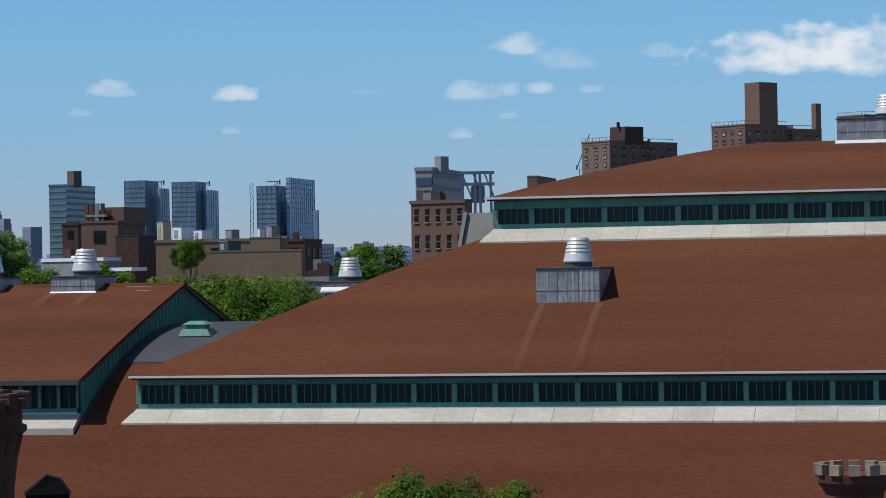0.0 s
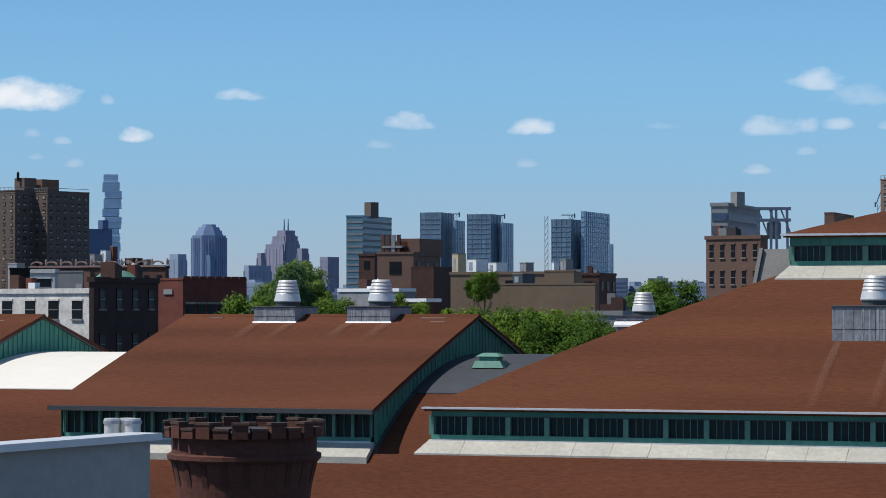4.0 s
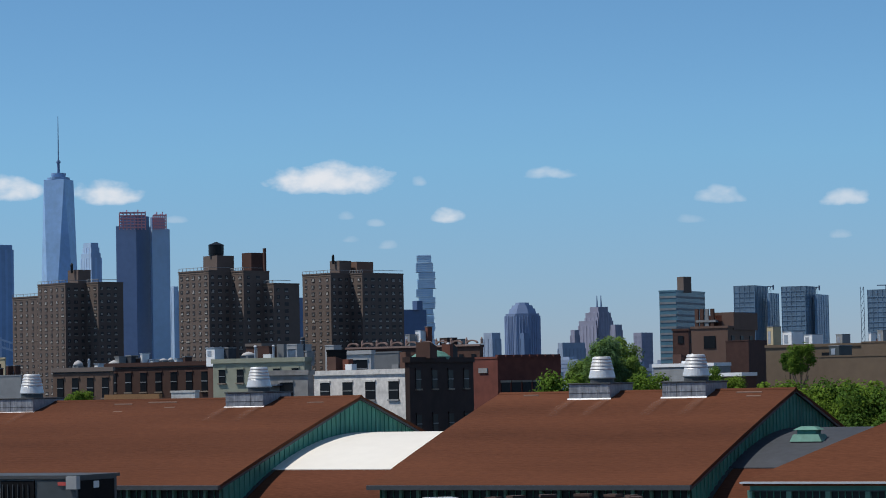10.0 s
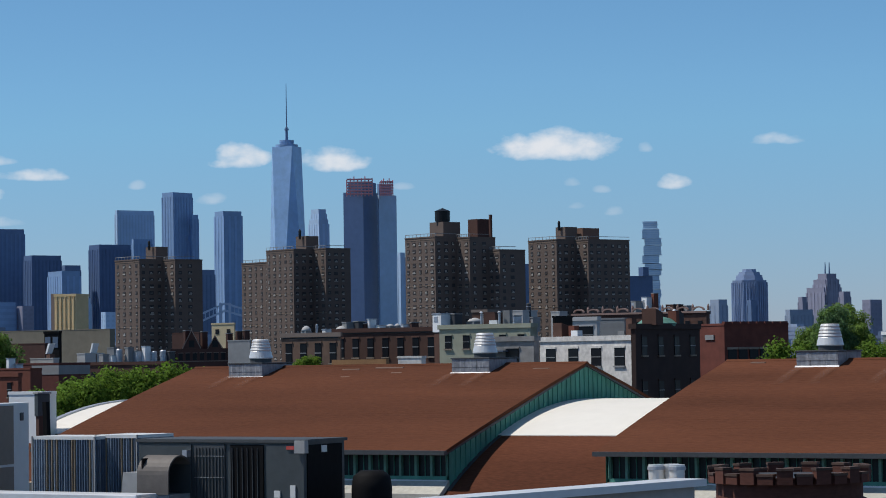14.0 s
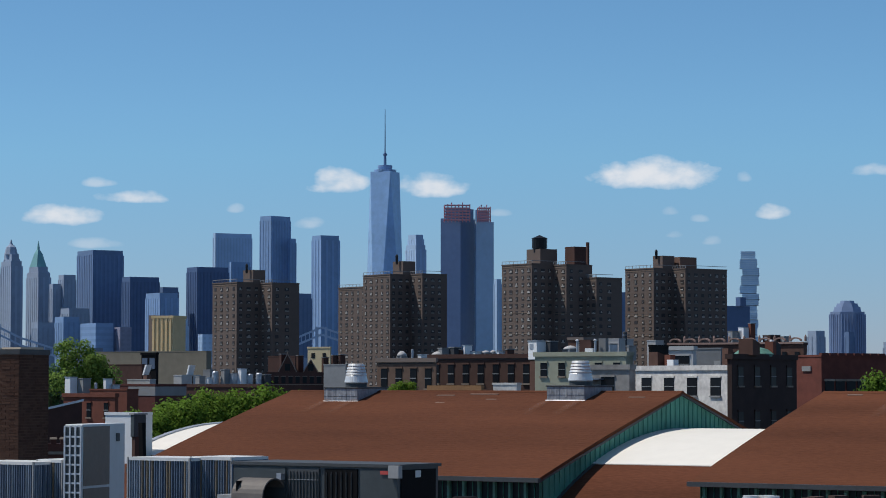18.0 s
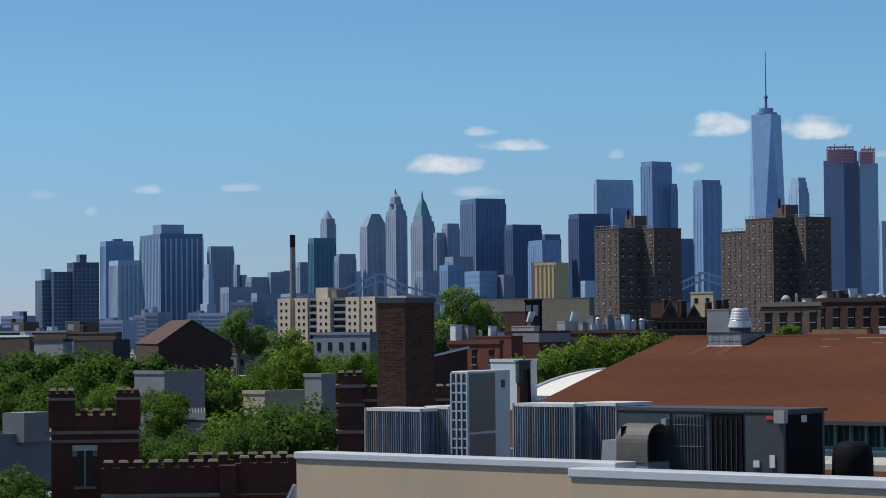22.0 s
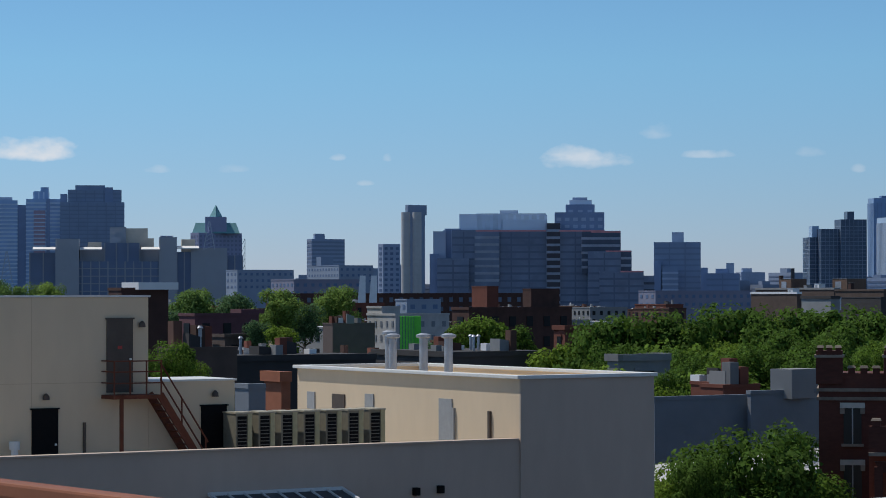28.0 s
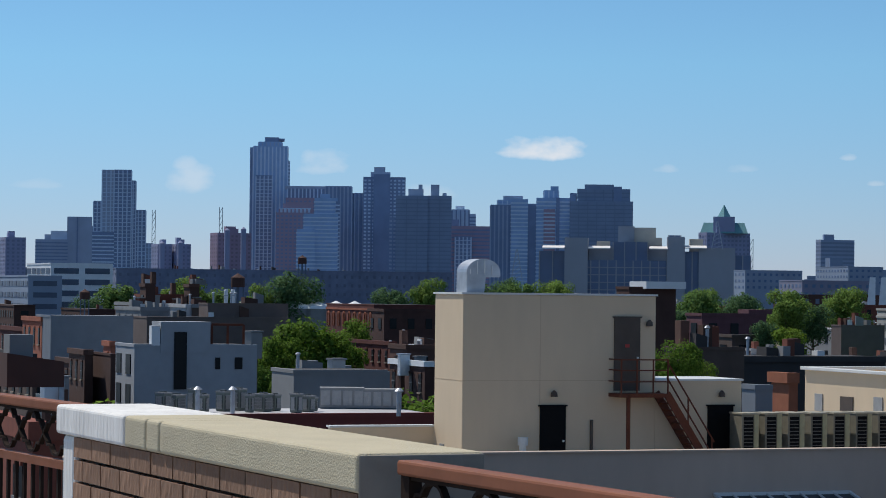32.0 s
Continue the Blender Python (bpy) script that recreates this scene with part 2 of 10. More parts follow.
# ---- mesh code ----
class Shape:
    """Gathers the faces of one mesh."""

    def __init__(self):
        self.v, self.f = [], []

    def face(self, *points):
        k = len(self.v)
        self.v += [tuple(p) for p in points]
        self.f.append(tuple(range(k, k + len(points))))
        return self

    def box(self, x0, x1, y0, y1, z0, z1):
        k = len(self.v)
        self.v += [(x, y, z) for z in (z0, z1) for x, y in ((x0, y0), (x1, y0), (x1, y1), (x0, y1))]
        self.f += [(k + a, k + b, k + c, k + d) for a, b, c, d in ((3, 2, 1, 0), (4, 5, 6, 7), (0, 1, 5, 4), (1, 2, 6, 5), (2, 3, 7, 6), (3, 0, 4, 7))]
        return self

    def frustum(self, base, top):
        """Two outlines of equally many points, joined by faces and closed."""
        k, n = len(self.v), len(base)
        self.v += [tuple(p) for p in base] + [tuple(p) for p in top]
        self.f += [(k + i, k + (i + 1) % n, k + n + (i + 1) % n, k + n + i) for i in range(n)]
        self.f += [tuple(range(k + n - 1, k - 1, -1)), tuple(range(k + n, k + 2 * n))]
        return self

    def tube(self, x, y, rings, sides=16):
        """A turned shape about a vertical axis: rings of (height, radius)."""
        k, n = len(self.v), sides
        for z, r in rings:
            self.v += [(x + r * math.cos(2 * math.pi * i / n), y + r * math.sin(2 * math.pi * i / n), z) for i in range(n)]
        for j in range(len(rings) - 1):
            self.f += [(k + j * n + i, k + j * n + (i + 1) % n, k + (j + 1) * n + (i + 1) % n, k + (j + 1) * n + i) for i in range(n)]
        self.f += [tuple(range(k + n - 1, k - 1, -1)), tuple(range(k + (len(rings) - 1) * n, k + len(rings) * n))]
        return self

    def bar(self, a, b, w, h=None):
        """A straight bar of rectangular section from a to b."""
        a, b, h = Vector(a), Vector(b), h or w
        d = (b - a).normalized()
        side = d.cross(Vector((0, 0, 1)))
        side = (Vector((1, 0, 0)) if side.length < 1e-4 else side.normalized())
        up = side.cross(d)
        ring = [side * sx * w / 2 + up * sz * h / 2 for sx, sz in ((-1, -1), (1, -1), (1, 1), (-1, 1))]
        return self.frustum([a + r for r in ring], [b + r for r in ring])

    def mesh(self, name, smooth=False):
        me = bpy.data.meshes.new(name)
        me.from_pydata(self.v, [], self.f)
        me.update()
        if smooth:
            me.polygons.foreach_set("use_smooth", [True] * len(me.polygons))
        return me


def part(name, shape, mat, parent=None, label="", smooth=False, kind=""):
    """Links a shape as one mesh object, under a thing or a part."""
    me = shape if isinstance(shape, bpy.types.Mesh) else shape.mesh(name, smooth)
    if not me.materials:
        me.materials.append(mat)
    ob = new(name, me)
    if parent is not None:
        ob.parent = parent
    return tagged(ob, label, kind=kind)


def soften(ob, width, segments=2):
    b = ob.modifiers.new("edges", "BEVEL")
    b.width, b.segments, b.limit_method = width, segments, "ANGLE"
    return ob


def thing(name, label, category, m, group=""):
    ob = new(name)
    ob.matrix_world = m
    return tagged(ob, label, category, group)


def polar(turn, d, z=0.0):
    return Vector((math.sin(radians(turn)) * d, math.cos(radians(turn)) * d, z))


GRID = 35.0  # the street grid: its second axis points this way


def corner_plan(a0, ac, a1, d, grid=GRID, deep=12.0):
    """Where a block's near corner stands, and how far its left and right walls run from there to the turns a0 and a1."""
    c = polar(ac, d)
    u = Vector((math.cos(radians(grid)), -math.sin(radians(grid)), 0))
    v = Vector((math.sin(radians(grid)), math.cos(radians(grid)), 0))

    def run(way, turn):
        s, k = math.sin(radians(turn)), math.cos(radians(turn))
        bottom = way.x * k - way.y * s
        return (c.y * s - c.x * k) / bottom if abs(bottom) > 1e-3 else -1

    left, right = run(-u, a0), run(v, a1)
    left = left if 0.02 < left < 4000 else deep
    right = right if 0.02 < right < 4000 else deep
    return Matrix.Translation(c) @ Matrix.Rotation(radians(-grid), 4, "Z"), left, right


def on_grid(s, w, z=0.0, turn=0.0):
    """A pose at s along and w across the street grid, z above the camera's height."""
    return Matrix.Rotation(radians(-GRID), 4, "Z") @ Matrix.Translation((s, w, EYE + z)) @ Matrix.Rotation(radians(turn), 4, "Z")


# ---- surfaces ----
shingle = material("brown_asphalt_shingle", (0.112, 0.041, 0.021), 0.95, 0.38, 4.5, 0.07, bump=0.25, stretch=(0.5, 2.8, 2.8), spec=0.15)
vault_shingle = material("rust_asphalt_shingle", (0.106, 0.0375, 0.02), 0.95, 0.42, 4.5, 0.07, bump=0.25, stretch=(0.5, 2.6, 2.6), spec=0.15)
copper = material("verdigris_copper", (0.075, 0.265, 0.205), 0.7, 0.3, 3.0, 0.5, bump=0.1, stretch=(1, 1, 0.3))
pale_copper = material("pale_verdigris", (0.105, 0.25, 0.2), 0.7, 0.3, 3.0, 0.5, bump=0.1)
dark_trim = material("dark_lead_trim", (0.06, 0.065, 0.07), 0.6, 0.2)
dark_glass = glass_material("dark_window_glass", (0.01, 0.016, 0.018), 0.3, 0.35)
white_roofing = material("white_roof_membrane", (0.8, 0.765, 0.7), 0.7, 0.05, 1.0, 0.1, bump=0.05)
black_roofing = material("dark_grey_roof_membrane", (0.045, 0.05, 0.06), 0.75, 0.3, 2.0, 0.2)
apron_mat = material("weathered_lead_apron", (0.47, 0.455, 0.4), 0.75, 0.22, 4.0, 0.4, each=0.06)
galvanised = material("galvanised_sheet", (0.42, 0.45, 0.5), 0.45, 0.3, 3.0, 0.9, metal=0.5, bump=0.08)
lead_sheet = material("stained_lead_sheet", (0.27, 0.285, 0.31), 0.6, 0.5, 5.0, 1.3, metal=0.2, bump=0.1, stretch=(1, 1, 0.5))
aluminium = material("spun_aluminium", (0.74, 0.74, 0.73), 0.42, 0.1, 5.0, 1.0, metal=0.35, bump=0.03)
asphalt = material("street_asphalt", (0.05, 0.05, 0.052), 0.9, 0.3, 0.3, 0.01)
rust_paint = material("rust_red_painted_steel", (0.16, 0.05, 0.028), 0.7, 0.25, 14.0, 1.5, bump=0.1, spec=0.2)
rail_paint = material("brown_painted_handrail", (0.25, 0.092, 0.046), 0.6, 0.22, 9.0, 1.2, bump=0.05, spec=0.25)
stucco_cream = material("cream_stucco", (0.7, 0.56, 0.395), 0.92, 0.06, 2.0, 0.3, bump=0.04, stretch=(1, 1, .35))
stucco_tan = material("tan_stucco", (0.59, 0.45, 0.31), 0.92, 0.08, 2.5, 0.4, bump=0.05, stretch=(1, 1, .3))
stucco_grey = material("grey_stucco", (0.5, 0.405, 0.335), 0.92, 0.08, 2.0, 0.3, bump=0.05, stretch=(1, 1, .35))
grey_wall = material("grey_rendered_wall", (0.42, 0.4, 0.38), 0.9, 0.15, 4.0, 0.25)
coping_metal = material("white_metal_coping", (0.72, 0.73, 0.75), 0.4, 0.08, 3.0, 0.8, metal=0.2)
stone_coping = material("cast_stone_coping", (0.54, 0.48, 0.34), 0.9, 0.12, 130.0, 4.0, bump=0.22)
cement_render = material("shaded_cement_render", (0.3, 0.265, 0.225), 0.92, 0.15, 12.0, 2.0, bump=0.15)
white_stone = material("white_painted_stone", (0.8, 0.785, 0.76), 0.8, 0.2, 14.0, 2.2, bump=0.2, stretch=(2.5, 2.5, 0.3))
brick_near = material("tan_face_brick", (0.27, 0.155, 0.098), 0.9, 0.25, 30.0, 3.0, bump=0.3, each=0.16, stretch=(1, 1, .35))
mortar = material("brown_mortar", (0.15, 0.095, 0.065), 0.95, 0.2, 20.0, 2.0)
red_brick = material("dark_red_brick", (0.1, 0.032, 0.022), 0.9, 0.3, 3.5, 0.5, stretch=(1, 1, 3), each=0.12)
turret_brick = material("weathered_red_brick", (0.1, 0.034, 0.023), 0.9, 0.35, 5.0, 0.5, stretch=(1, 1, 2.5), each=0.2)
cap_stone = material("weathered_brownstone", (0.26, 0.21, 0.165), 0.9, 0.3, 6.0, 1.0, each=0.2)
white_paint = material("white_enamelled_sheet", (0.7, 0.71, 0.7), 0.45, 0.08, 4.0, 0.8)
grey_paint = material("dark_grey_enamelled_sheet", (0.055, 0.065, 0.07), 0.5, 0.2, 4.0, 0.8)
fin_metal = material("coil_fins", (0.09, 0.12, 0.175), 0.5, 0.5, 5.0, 2.0, metal=0.1, stretch=(3, 3, 0.1))
rod_metals = [material("pale_blue_fin_edge", (0.26, 0.32, 0.4), 0.4, 0.2), material("copper_tinted_fin_edge", (0.3, 0.24, 0.17), 0.4, 0.2), material("steel_blue_fin_edge", (0.13, 0.175, 0.25), 0.4, 0.2)]
scroll_steel = material("dark_brown_wrought_steel", (0.028, 0.018, 0.014), 0.8, 0.3, 14.0, 1.5, spec=0.1)
black_paint = material("black_door_paint", (0.008, 0.008, 0.009), 0.7, 0.2, spec=0.1)
bronze_door = material("brown_painted_door", (0.085, 0.06, 0.045), 0.5, 0.25, 3.0, 1.0)
louvre_paint = material("grey_louvre", (0.33, 0.335, 0.34), 0.5, 0.15)
trunk_bark = material("bark", (0.12, 0.09, 0.065), 0.95, 0.3, 5.0, 1.0, stretch=(1, 1, 0.3), bump=0.4)

# ---- ground ----
g = Shape()
ring = [(4950 * math.cos(2 * math.pi * i / 96), 4950 * math.sin(2 * math.pi * i / 96), 0) for i in range(96)]
g.face(*ring)
tagged(part("ground", g, asphalt), "city ground of dark asphalt streets and yards", "ground", kind="structure")


# ---- drill hall with its vaulted roof and raised monitors ----
CREST_W, CREST_Z, ROUND = 148.0, -2.78, 31.5


def vault_z(w):
    return CREST_Z - ROUND + math.sqrt(max(ROUND ** 2 - (w - CREST_W) ** 2, 0))


def skin(rows, thick):
    """One sheet through rows of (s0, s1, w, z), closed below."""
    sh = Shape()
    n = len(rows)
    for low in (0.0, thick):
        for s0, s1, w, z in rows:
            sh.v += [(s0, w, z - low), (s1, w, z - low)]
    for i in range(n - 1):
        a, b = 2 * i, 2 * i + 2
        sh.f += [(a, a + 1, b + 1, b), (2 * n + b, 2 * n + b + 1, 2 * n + a + 1, 2 * n + a), (a + 1, 2 * n + a + 1, 2 * n + b + 1, b + 1), (b, 2 * n + b, 2 * n + a, a)]
    sh.f += [(0, 2 * n, 2 * n + 1, 1), (2 * n - 2, 2 * n - 1, 4 * n - 1, 4 * n - 2)]
    return sh


def vault_strip(s0, s1, w0, w1, lift, thick, course=0.6, step=0.0):
    """A piece of the vault's skin, laid in courses that overlap downhill."""
    n = max(2, int(abs(w1 - w0) / course))
    ws = [w0 + (w1 - w0) * i / n for i in range(n + 1)]
    rows = []
    for a, b in zip(ws, ws[1:]):
        da, db = (step, 0.0) if b <= CREST_W + 0.3 else (0.0, step)
        rows += [(s0, s1, a, vault_z(a) + lift + da), (s0, s1, b - 0.002, vault_z(b) + lift + db)] if step else [(s0, s1, a, vault_z(a) + lift)]
    rows.append((s0, s1, w1, vault_z(w1) + lift))
    return skin(rows, thick)


hall = thing("drill_hall", "long brick drill hall under a rust-brown shingled barrel vault", "hall", on_grid(0, 0))
part("vault_roof", vault_strip(-117.4, 60, CREST_W - 28.5, CREST_W + 28.5, 0, 0.25, 0.42, 0.003), vault_shingle, hall)
for s0, s1, m, lab in ((-117.3, -111.4, white_roofing, "bright white roof membrane"), (-80.6, -70.2, white_roofing, "bright white roof membrane"), (-51.3, -30, black_roofing, "dark grey roof membrane")):
    part("roof_membrane", vault_strip(s0, s1, 137.0, 159.5, 0.06, 0.05, 1.0), m, hall, lab)
part("verge_trim", vault_strip(-117.65, -117.25, 120.5, 175.5, 0.16, 0.3, 1.0), galvanised, hall, "grey metal verge trim")
sh = Shape().box(-117.4, 60, CREST_W - 28, CREST_W - 27.4, -EYE, vault_z(CREST_W - 28))
part("side_wall", sh, red_brick, hall)
sh = Shape()
sh.face(*[(-117.2, w, vault_z(w) - 0.1) for w in [CREST_W - 28 + 56 * i / 24 for i in range(25)]], (-117.2, CREST_W + 28, -EYE), (-117.2, CREST_W - 28, -EYE))
part("end_wall", sh, red_brick, hall)


def slope_courses(s0, s1, w0, z0, w1, z1, course=0.4, step=0.003, t0=None, t1=None, sag=0.0):
    """A roof slope from the edge (s0..s1, w0, z0) up to (t0..t1, w1, z1), in overlapping courses, slightly bowed."""
    t0, t1 = s0 if t0 is None else t0, s1 if t1 is None else t1
    n = max(2, int(math.hypot(w1 - w0, z1 - z0) / course))
    rows = []
    for i in range(n):
        for f, lift in ((i / n, step), ((i + 1) / n - 1e-4, 0.0)):
            rows.append((s0 + (t0 - s0) * f, s1 + (t1 - s1) * f, w0 + (w1 - w0) * f, z0 + (z1 - z0) * f + sag * 4 * f * (1 - f) + lift))
    return skin(rows, 0.2)


def clerestory(owner, s0, s1, w, sill, head, pitch, bars, post=0.16, top=0.22, foot=0.2):
    """A band of windows between copper posts, facing the camera's side."""
    part("clerestory_wall", Shape().box(s0, s1, w + 0.35, w + 0.5, sill - 0.9, head), dark_trim, owner)
    part("head_rail", Shape().box(s0, s1, w - 0.02, w + 0.35, head - top, head), copper, owner, "verdigris copper head rail")
    part("sill_rail", Shape().box(s0, s1, w - 0.06, w + 0.35, sill, sill + foot), copper, owner, "verdigris copper sill")
    part("sill_flashing", Shape().box(s0, s1, w - .14, w, sill - .12, sill - .01), coping_metal, owner, "white sill flashing")
    part("drip_mould", Shape().box(s0, s1, w - .07, w + .02, head - top - .05, head - top), dark_trim, owner)
    n = round((s1 - s0) / pitch)
    pitch = (s1 - s0) / n
    post_mesh, pane_mesh, bar_mesh = (Shape().box(-post / 2, post / 2, -0.05, 0.3, sill + foot, head - top).mesh("post"),
                                      Shape().box(post / 2, pitch - post / 2, 0.2, 0.24, sill + foot, head - top).mesh("window_pane"), Shape())
    for k in range(1, bars):
        x = post / 2 + (pitch - post) * k / bars
        bar_mesh.box(x - 0.014, x + 0.014, 0.12, 0.2, sill + foot, head - top)
    bar_mesh = bar_mesh.mesh("glazing_bar")
    for i in range(n + 1):
        part("post", post_mesh, pale_copper if i in (0, n) else copper, owner).location = (s0 + i * pitch, w, 0)
        if i < n:
            pane = part("window_pane", pane_mesh, dark_glass, owner)
            pane.location = (s0 + i * pitch, w, 0)
            part("glazing_bar", bar_mesh, copper, pane)


def apron(owner, s0, s1, w, top, drop, out, length):
    """Sloping metal slabs below a band of windows."""
    n = max(1, round((s1 - s0) / length))
    for i in range(n):
        a, b = s0 + (s1 - s0) * i / n, s0 + (s1 - s0) * (i + 1) / n - 0.015
        a2 = a - (out * 0.45 if i == 0 else 0)
        lift = random.uniform(0, 0.03)
        part("apron_slab", Shape().frustum([(a2, w - out, top - drop - 0.4), (b, w - out, top - drop - 0.4), (b, w, top - 0.4), (a, w, top - 0.4)],
                                           [(a2, w - out, top - drop + lift), (b, w - out, top - drop + lift), (b, w, top + lift), (a, w, top + lift)]), apron_mat, owner)


def gabled_monitor(s0, s1, label):
    """A raised roof over the vault: two slopes, copper gables that follow the vault, windows under the eave."""
    m = thing("roof_monitor", label, "roof monitor", on_grid(0, 0))
    ez, rz = -5.3, -0.40
    half = 17.0
    part("front_slope", slope_courses(s0 - 0.35, s1 + 0.35, CREST_W - half - 0.5, ez - 0.1, CREST_W, rz, sag=0.12), shingle, m)
    part("back_slope", slope_courses(s0 - 0.35, s1 + 0.35, CREST_W + half + 0.5, ez - 0.1, CREST_W, rz, course=1.5, step=0, sag=0.12), shingle, m)
    part("ridge_cap", Shape().frustum([(s0 - .35, 147.7, rz - .06), (s1 + .35, 147.7, rz - .06), (s1 + .35, 148.3, rz - .06), (s0 - .35, 148.3, rz - .06)], [(s0 - .35, 147.95, rz + .06), (s1 + .35, 147.95, rz + .06), (s1 + .35, 148.05, rz + .06), (s0 - .35, 148.05, rz + .06)]), shingle, m)
    part("eave_gutter", Shape().box(s0 - 0.4, s1 + 0.4, CREST_W - half - 0.75, CREST_W - half - 0.45, ez - 0.36, ez - 0.1), dark_trim, m, "dark metal eave gutter")
    for s, way in ((s0, -1), (s1, 1)):
        ws = [CREST_W - half + 0.3 + (2 * half - 0.6) * i / 40 for i in range(41)]
        roof = [ez + (rz - ez) * (1 - abs(w - CREST_W) / half) - 0.15 for w in ws]
        sh, k = Shape(), len(ws)
        for x in (s - 0.1, s + 0.1):
            sh.v += [(x, w, vault_z(w) - 0.1) for w in ws] + [(x, w, r) for w, r in zip(ws, roof)]
        for i in range(k - 1):
            sh.f += [(i, k + i, k + i + 1, i + 1), (2 * k + i, 2 * k + i + 1, 3 * k + i + 1, 3 * k + i), (k + i, 3 * k + i, 3 * k + i + 1, k + i + 1)]
        gable = part("gable_wall", sh, copper, m, "verdigris copper gable")
        part("base_flashing", vault_strip(s + (0 if way > 0 else -0.35), s + (0.35 if way > 0 else 0), CREST_W - half, CREST_W + half, 0.05, 0.05, 1.2), dark_trim, gable)
        for i in range(1, 56):
            w = CREST_W - half + 0.4 + (2 * half - 0.8) * i / 56
            top = ez + (rz - ez) * (1 - abs(w - CREST_W) / half) - 0.2
            if top - vault_z(w) > 0.25:
                x = s + way * 0.13
                part("batten", Shape().box(x - 0.035, x + 0.035, w - 0.04, w + 0.04, vault_z(w), top), copper, gable)
        for a, b in ((CREST_W - half - 0.5, CREST_W), (CREST_W + half + 0.5, CREST_W)):
            part("verge_board", Shape().bar((s + way * 0.3, a, ez - 0.32), (s + way * 0.3, b, rz - 0.16), 0.1, 0.14), dark_trim, gable)
    clerestory(m, s0 + 0.1, s1 - 0.1, CREST_W - half + 0.4, -7.15, -5.45, 1.07, 2)
    apron(m, s0 - 0.1, s1 + 0.1, CREST_W - half + 0.35, -7.2, 0.76, 1.15, 3.5)
    return m


gabled_monitor(-70.1, -51.4, "brown shingled roof monitor with green copper gables")
gabled_monitor(-111.3, -80.7, "longer brown shingled roof monitor with green copper gables")

# the large stepped monitor: hipped roof, two bands of windows
big = thing("roof_monitor", "large stepped hipped roof of brown shingles with two window bands", "roof monitor", on_grid(0, 0))
S0, S1 = -47.9, 40.0
part("front_slope", slope_courses(S0 - .3, S1, 130.7, -5.25, 147.0, 2.12, t0=-31.9, t1=S1, sag=0.25), shingle, big)
part("back_slope", slope_courses(S0 - .3, S1, 190.7, -5.25, 174.4, 2.12, course=2, t0=-31.9, t1=S1, sag=0.25), shingle, big)
sh = Shape()
for i in range(8):
    p, q = i / 8, (i + 1) / 8
    e = [(S0 - .3 + 16.3 * f, 130.7 + 16.3 * f, 190.7 - 16.3 * f, -5.25 + 7.37 * f + f * (1 - f)) for f in (p, q)]
    sh.face((e[0][0], e[0][1], e[0][3]), (e[1][0], e[1][1], e[1][3]), (e[1][0], e[1][2], e[1][3]), (e[0][0], e[0][2], e[0][3]))
part("end_slope", sh, shingle, big)
part("eave_gutter", Shape().box(S0 - .35, S1, 130.4, 130.75, -5.33, -5.23), coping_metal, big, "pale metal eave edge")
part("end_wall", Shape().box(S0, S0 + .2, 131.2, 190, -9.5, -5.4), copper, big)
clerestory(big, S0, S1, 131.0, -6.95, -5.4, 2.12, 5, 0.26, .3, .24)
apron(big, S0 - 0.1, S1, 130.95, -6.98, 0.68, 1.08, 2.05)
part("skirt_slope", slope_courses(S0 - 1.0, S1, 126.5, vault_z(126.5) + 0.02, 129.9, -7.7), vault_shingle, big)
part("upper_slope", slope_courses(-32.3, S1, 146.6, 4.2, 160.7, 7.6, t0=-18.2, t1=S1, sag=0.25), shingle, big)
part("upper_back_slope", slope_courses(-32.3, S1, 174.8, 4.2, 160.7, 7.6, course=2, t0=-18.2, t1=S1, sag=0.25), shingle, big)
part("upper_end_slope", Shape().face((-32.3, 146.6, 4.2), (-18.2, 160.7, 7.6), (-32.3, 174.8, 4.2)), shingle, big)
part("upper_eave", Shape().box(-32.4, S1, 146.35, 146.65, 4.1, 4.22), coping_metal, big, "grey metal eave edge")
part("upper_end_wall", Shape().box(-32, -31.8, 147, 174, 1.5, 4.1), copper, big)
clerestory(big, -31.9, S1, 147.0, 2.35, 4.05, 2.12, 5, 0.32, .5, .32)
apron(big, -32.0, S1, 146.95, 2.4, .74, 1.3, 2.1)


streak_white = material("lime_streak", (0.37, 0.385, 0.41), 0.8, 0.25, 6.0, 1.5, bump=0.0)


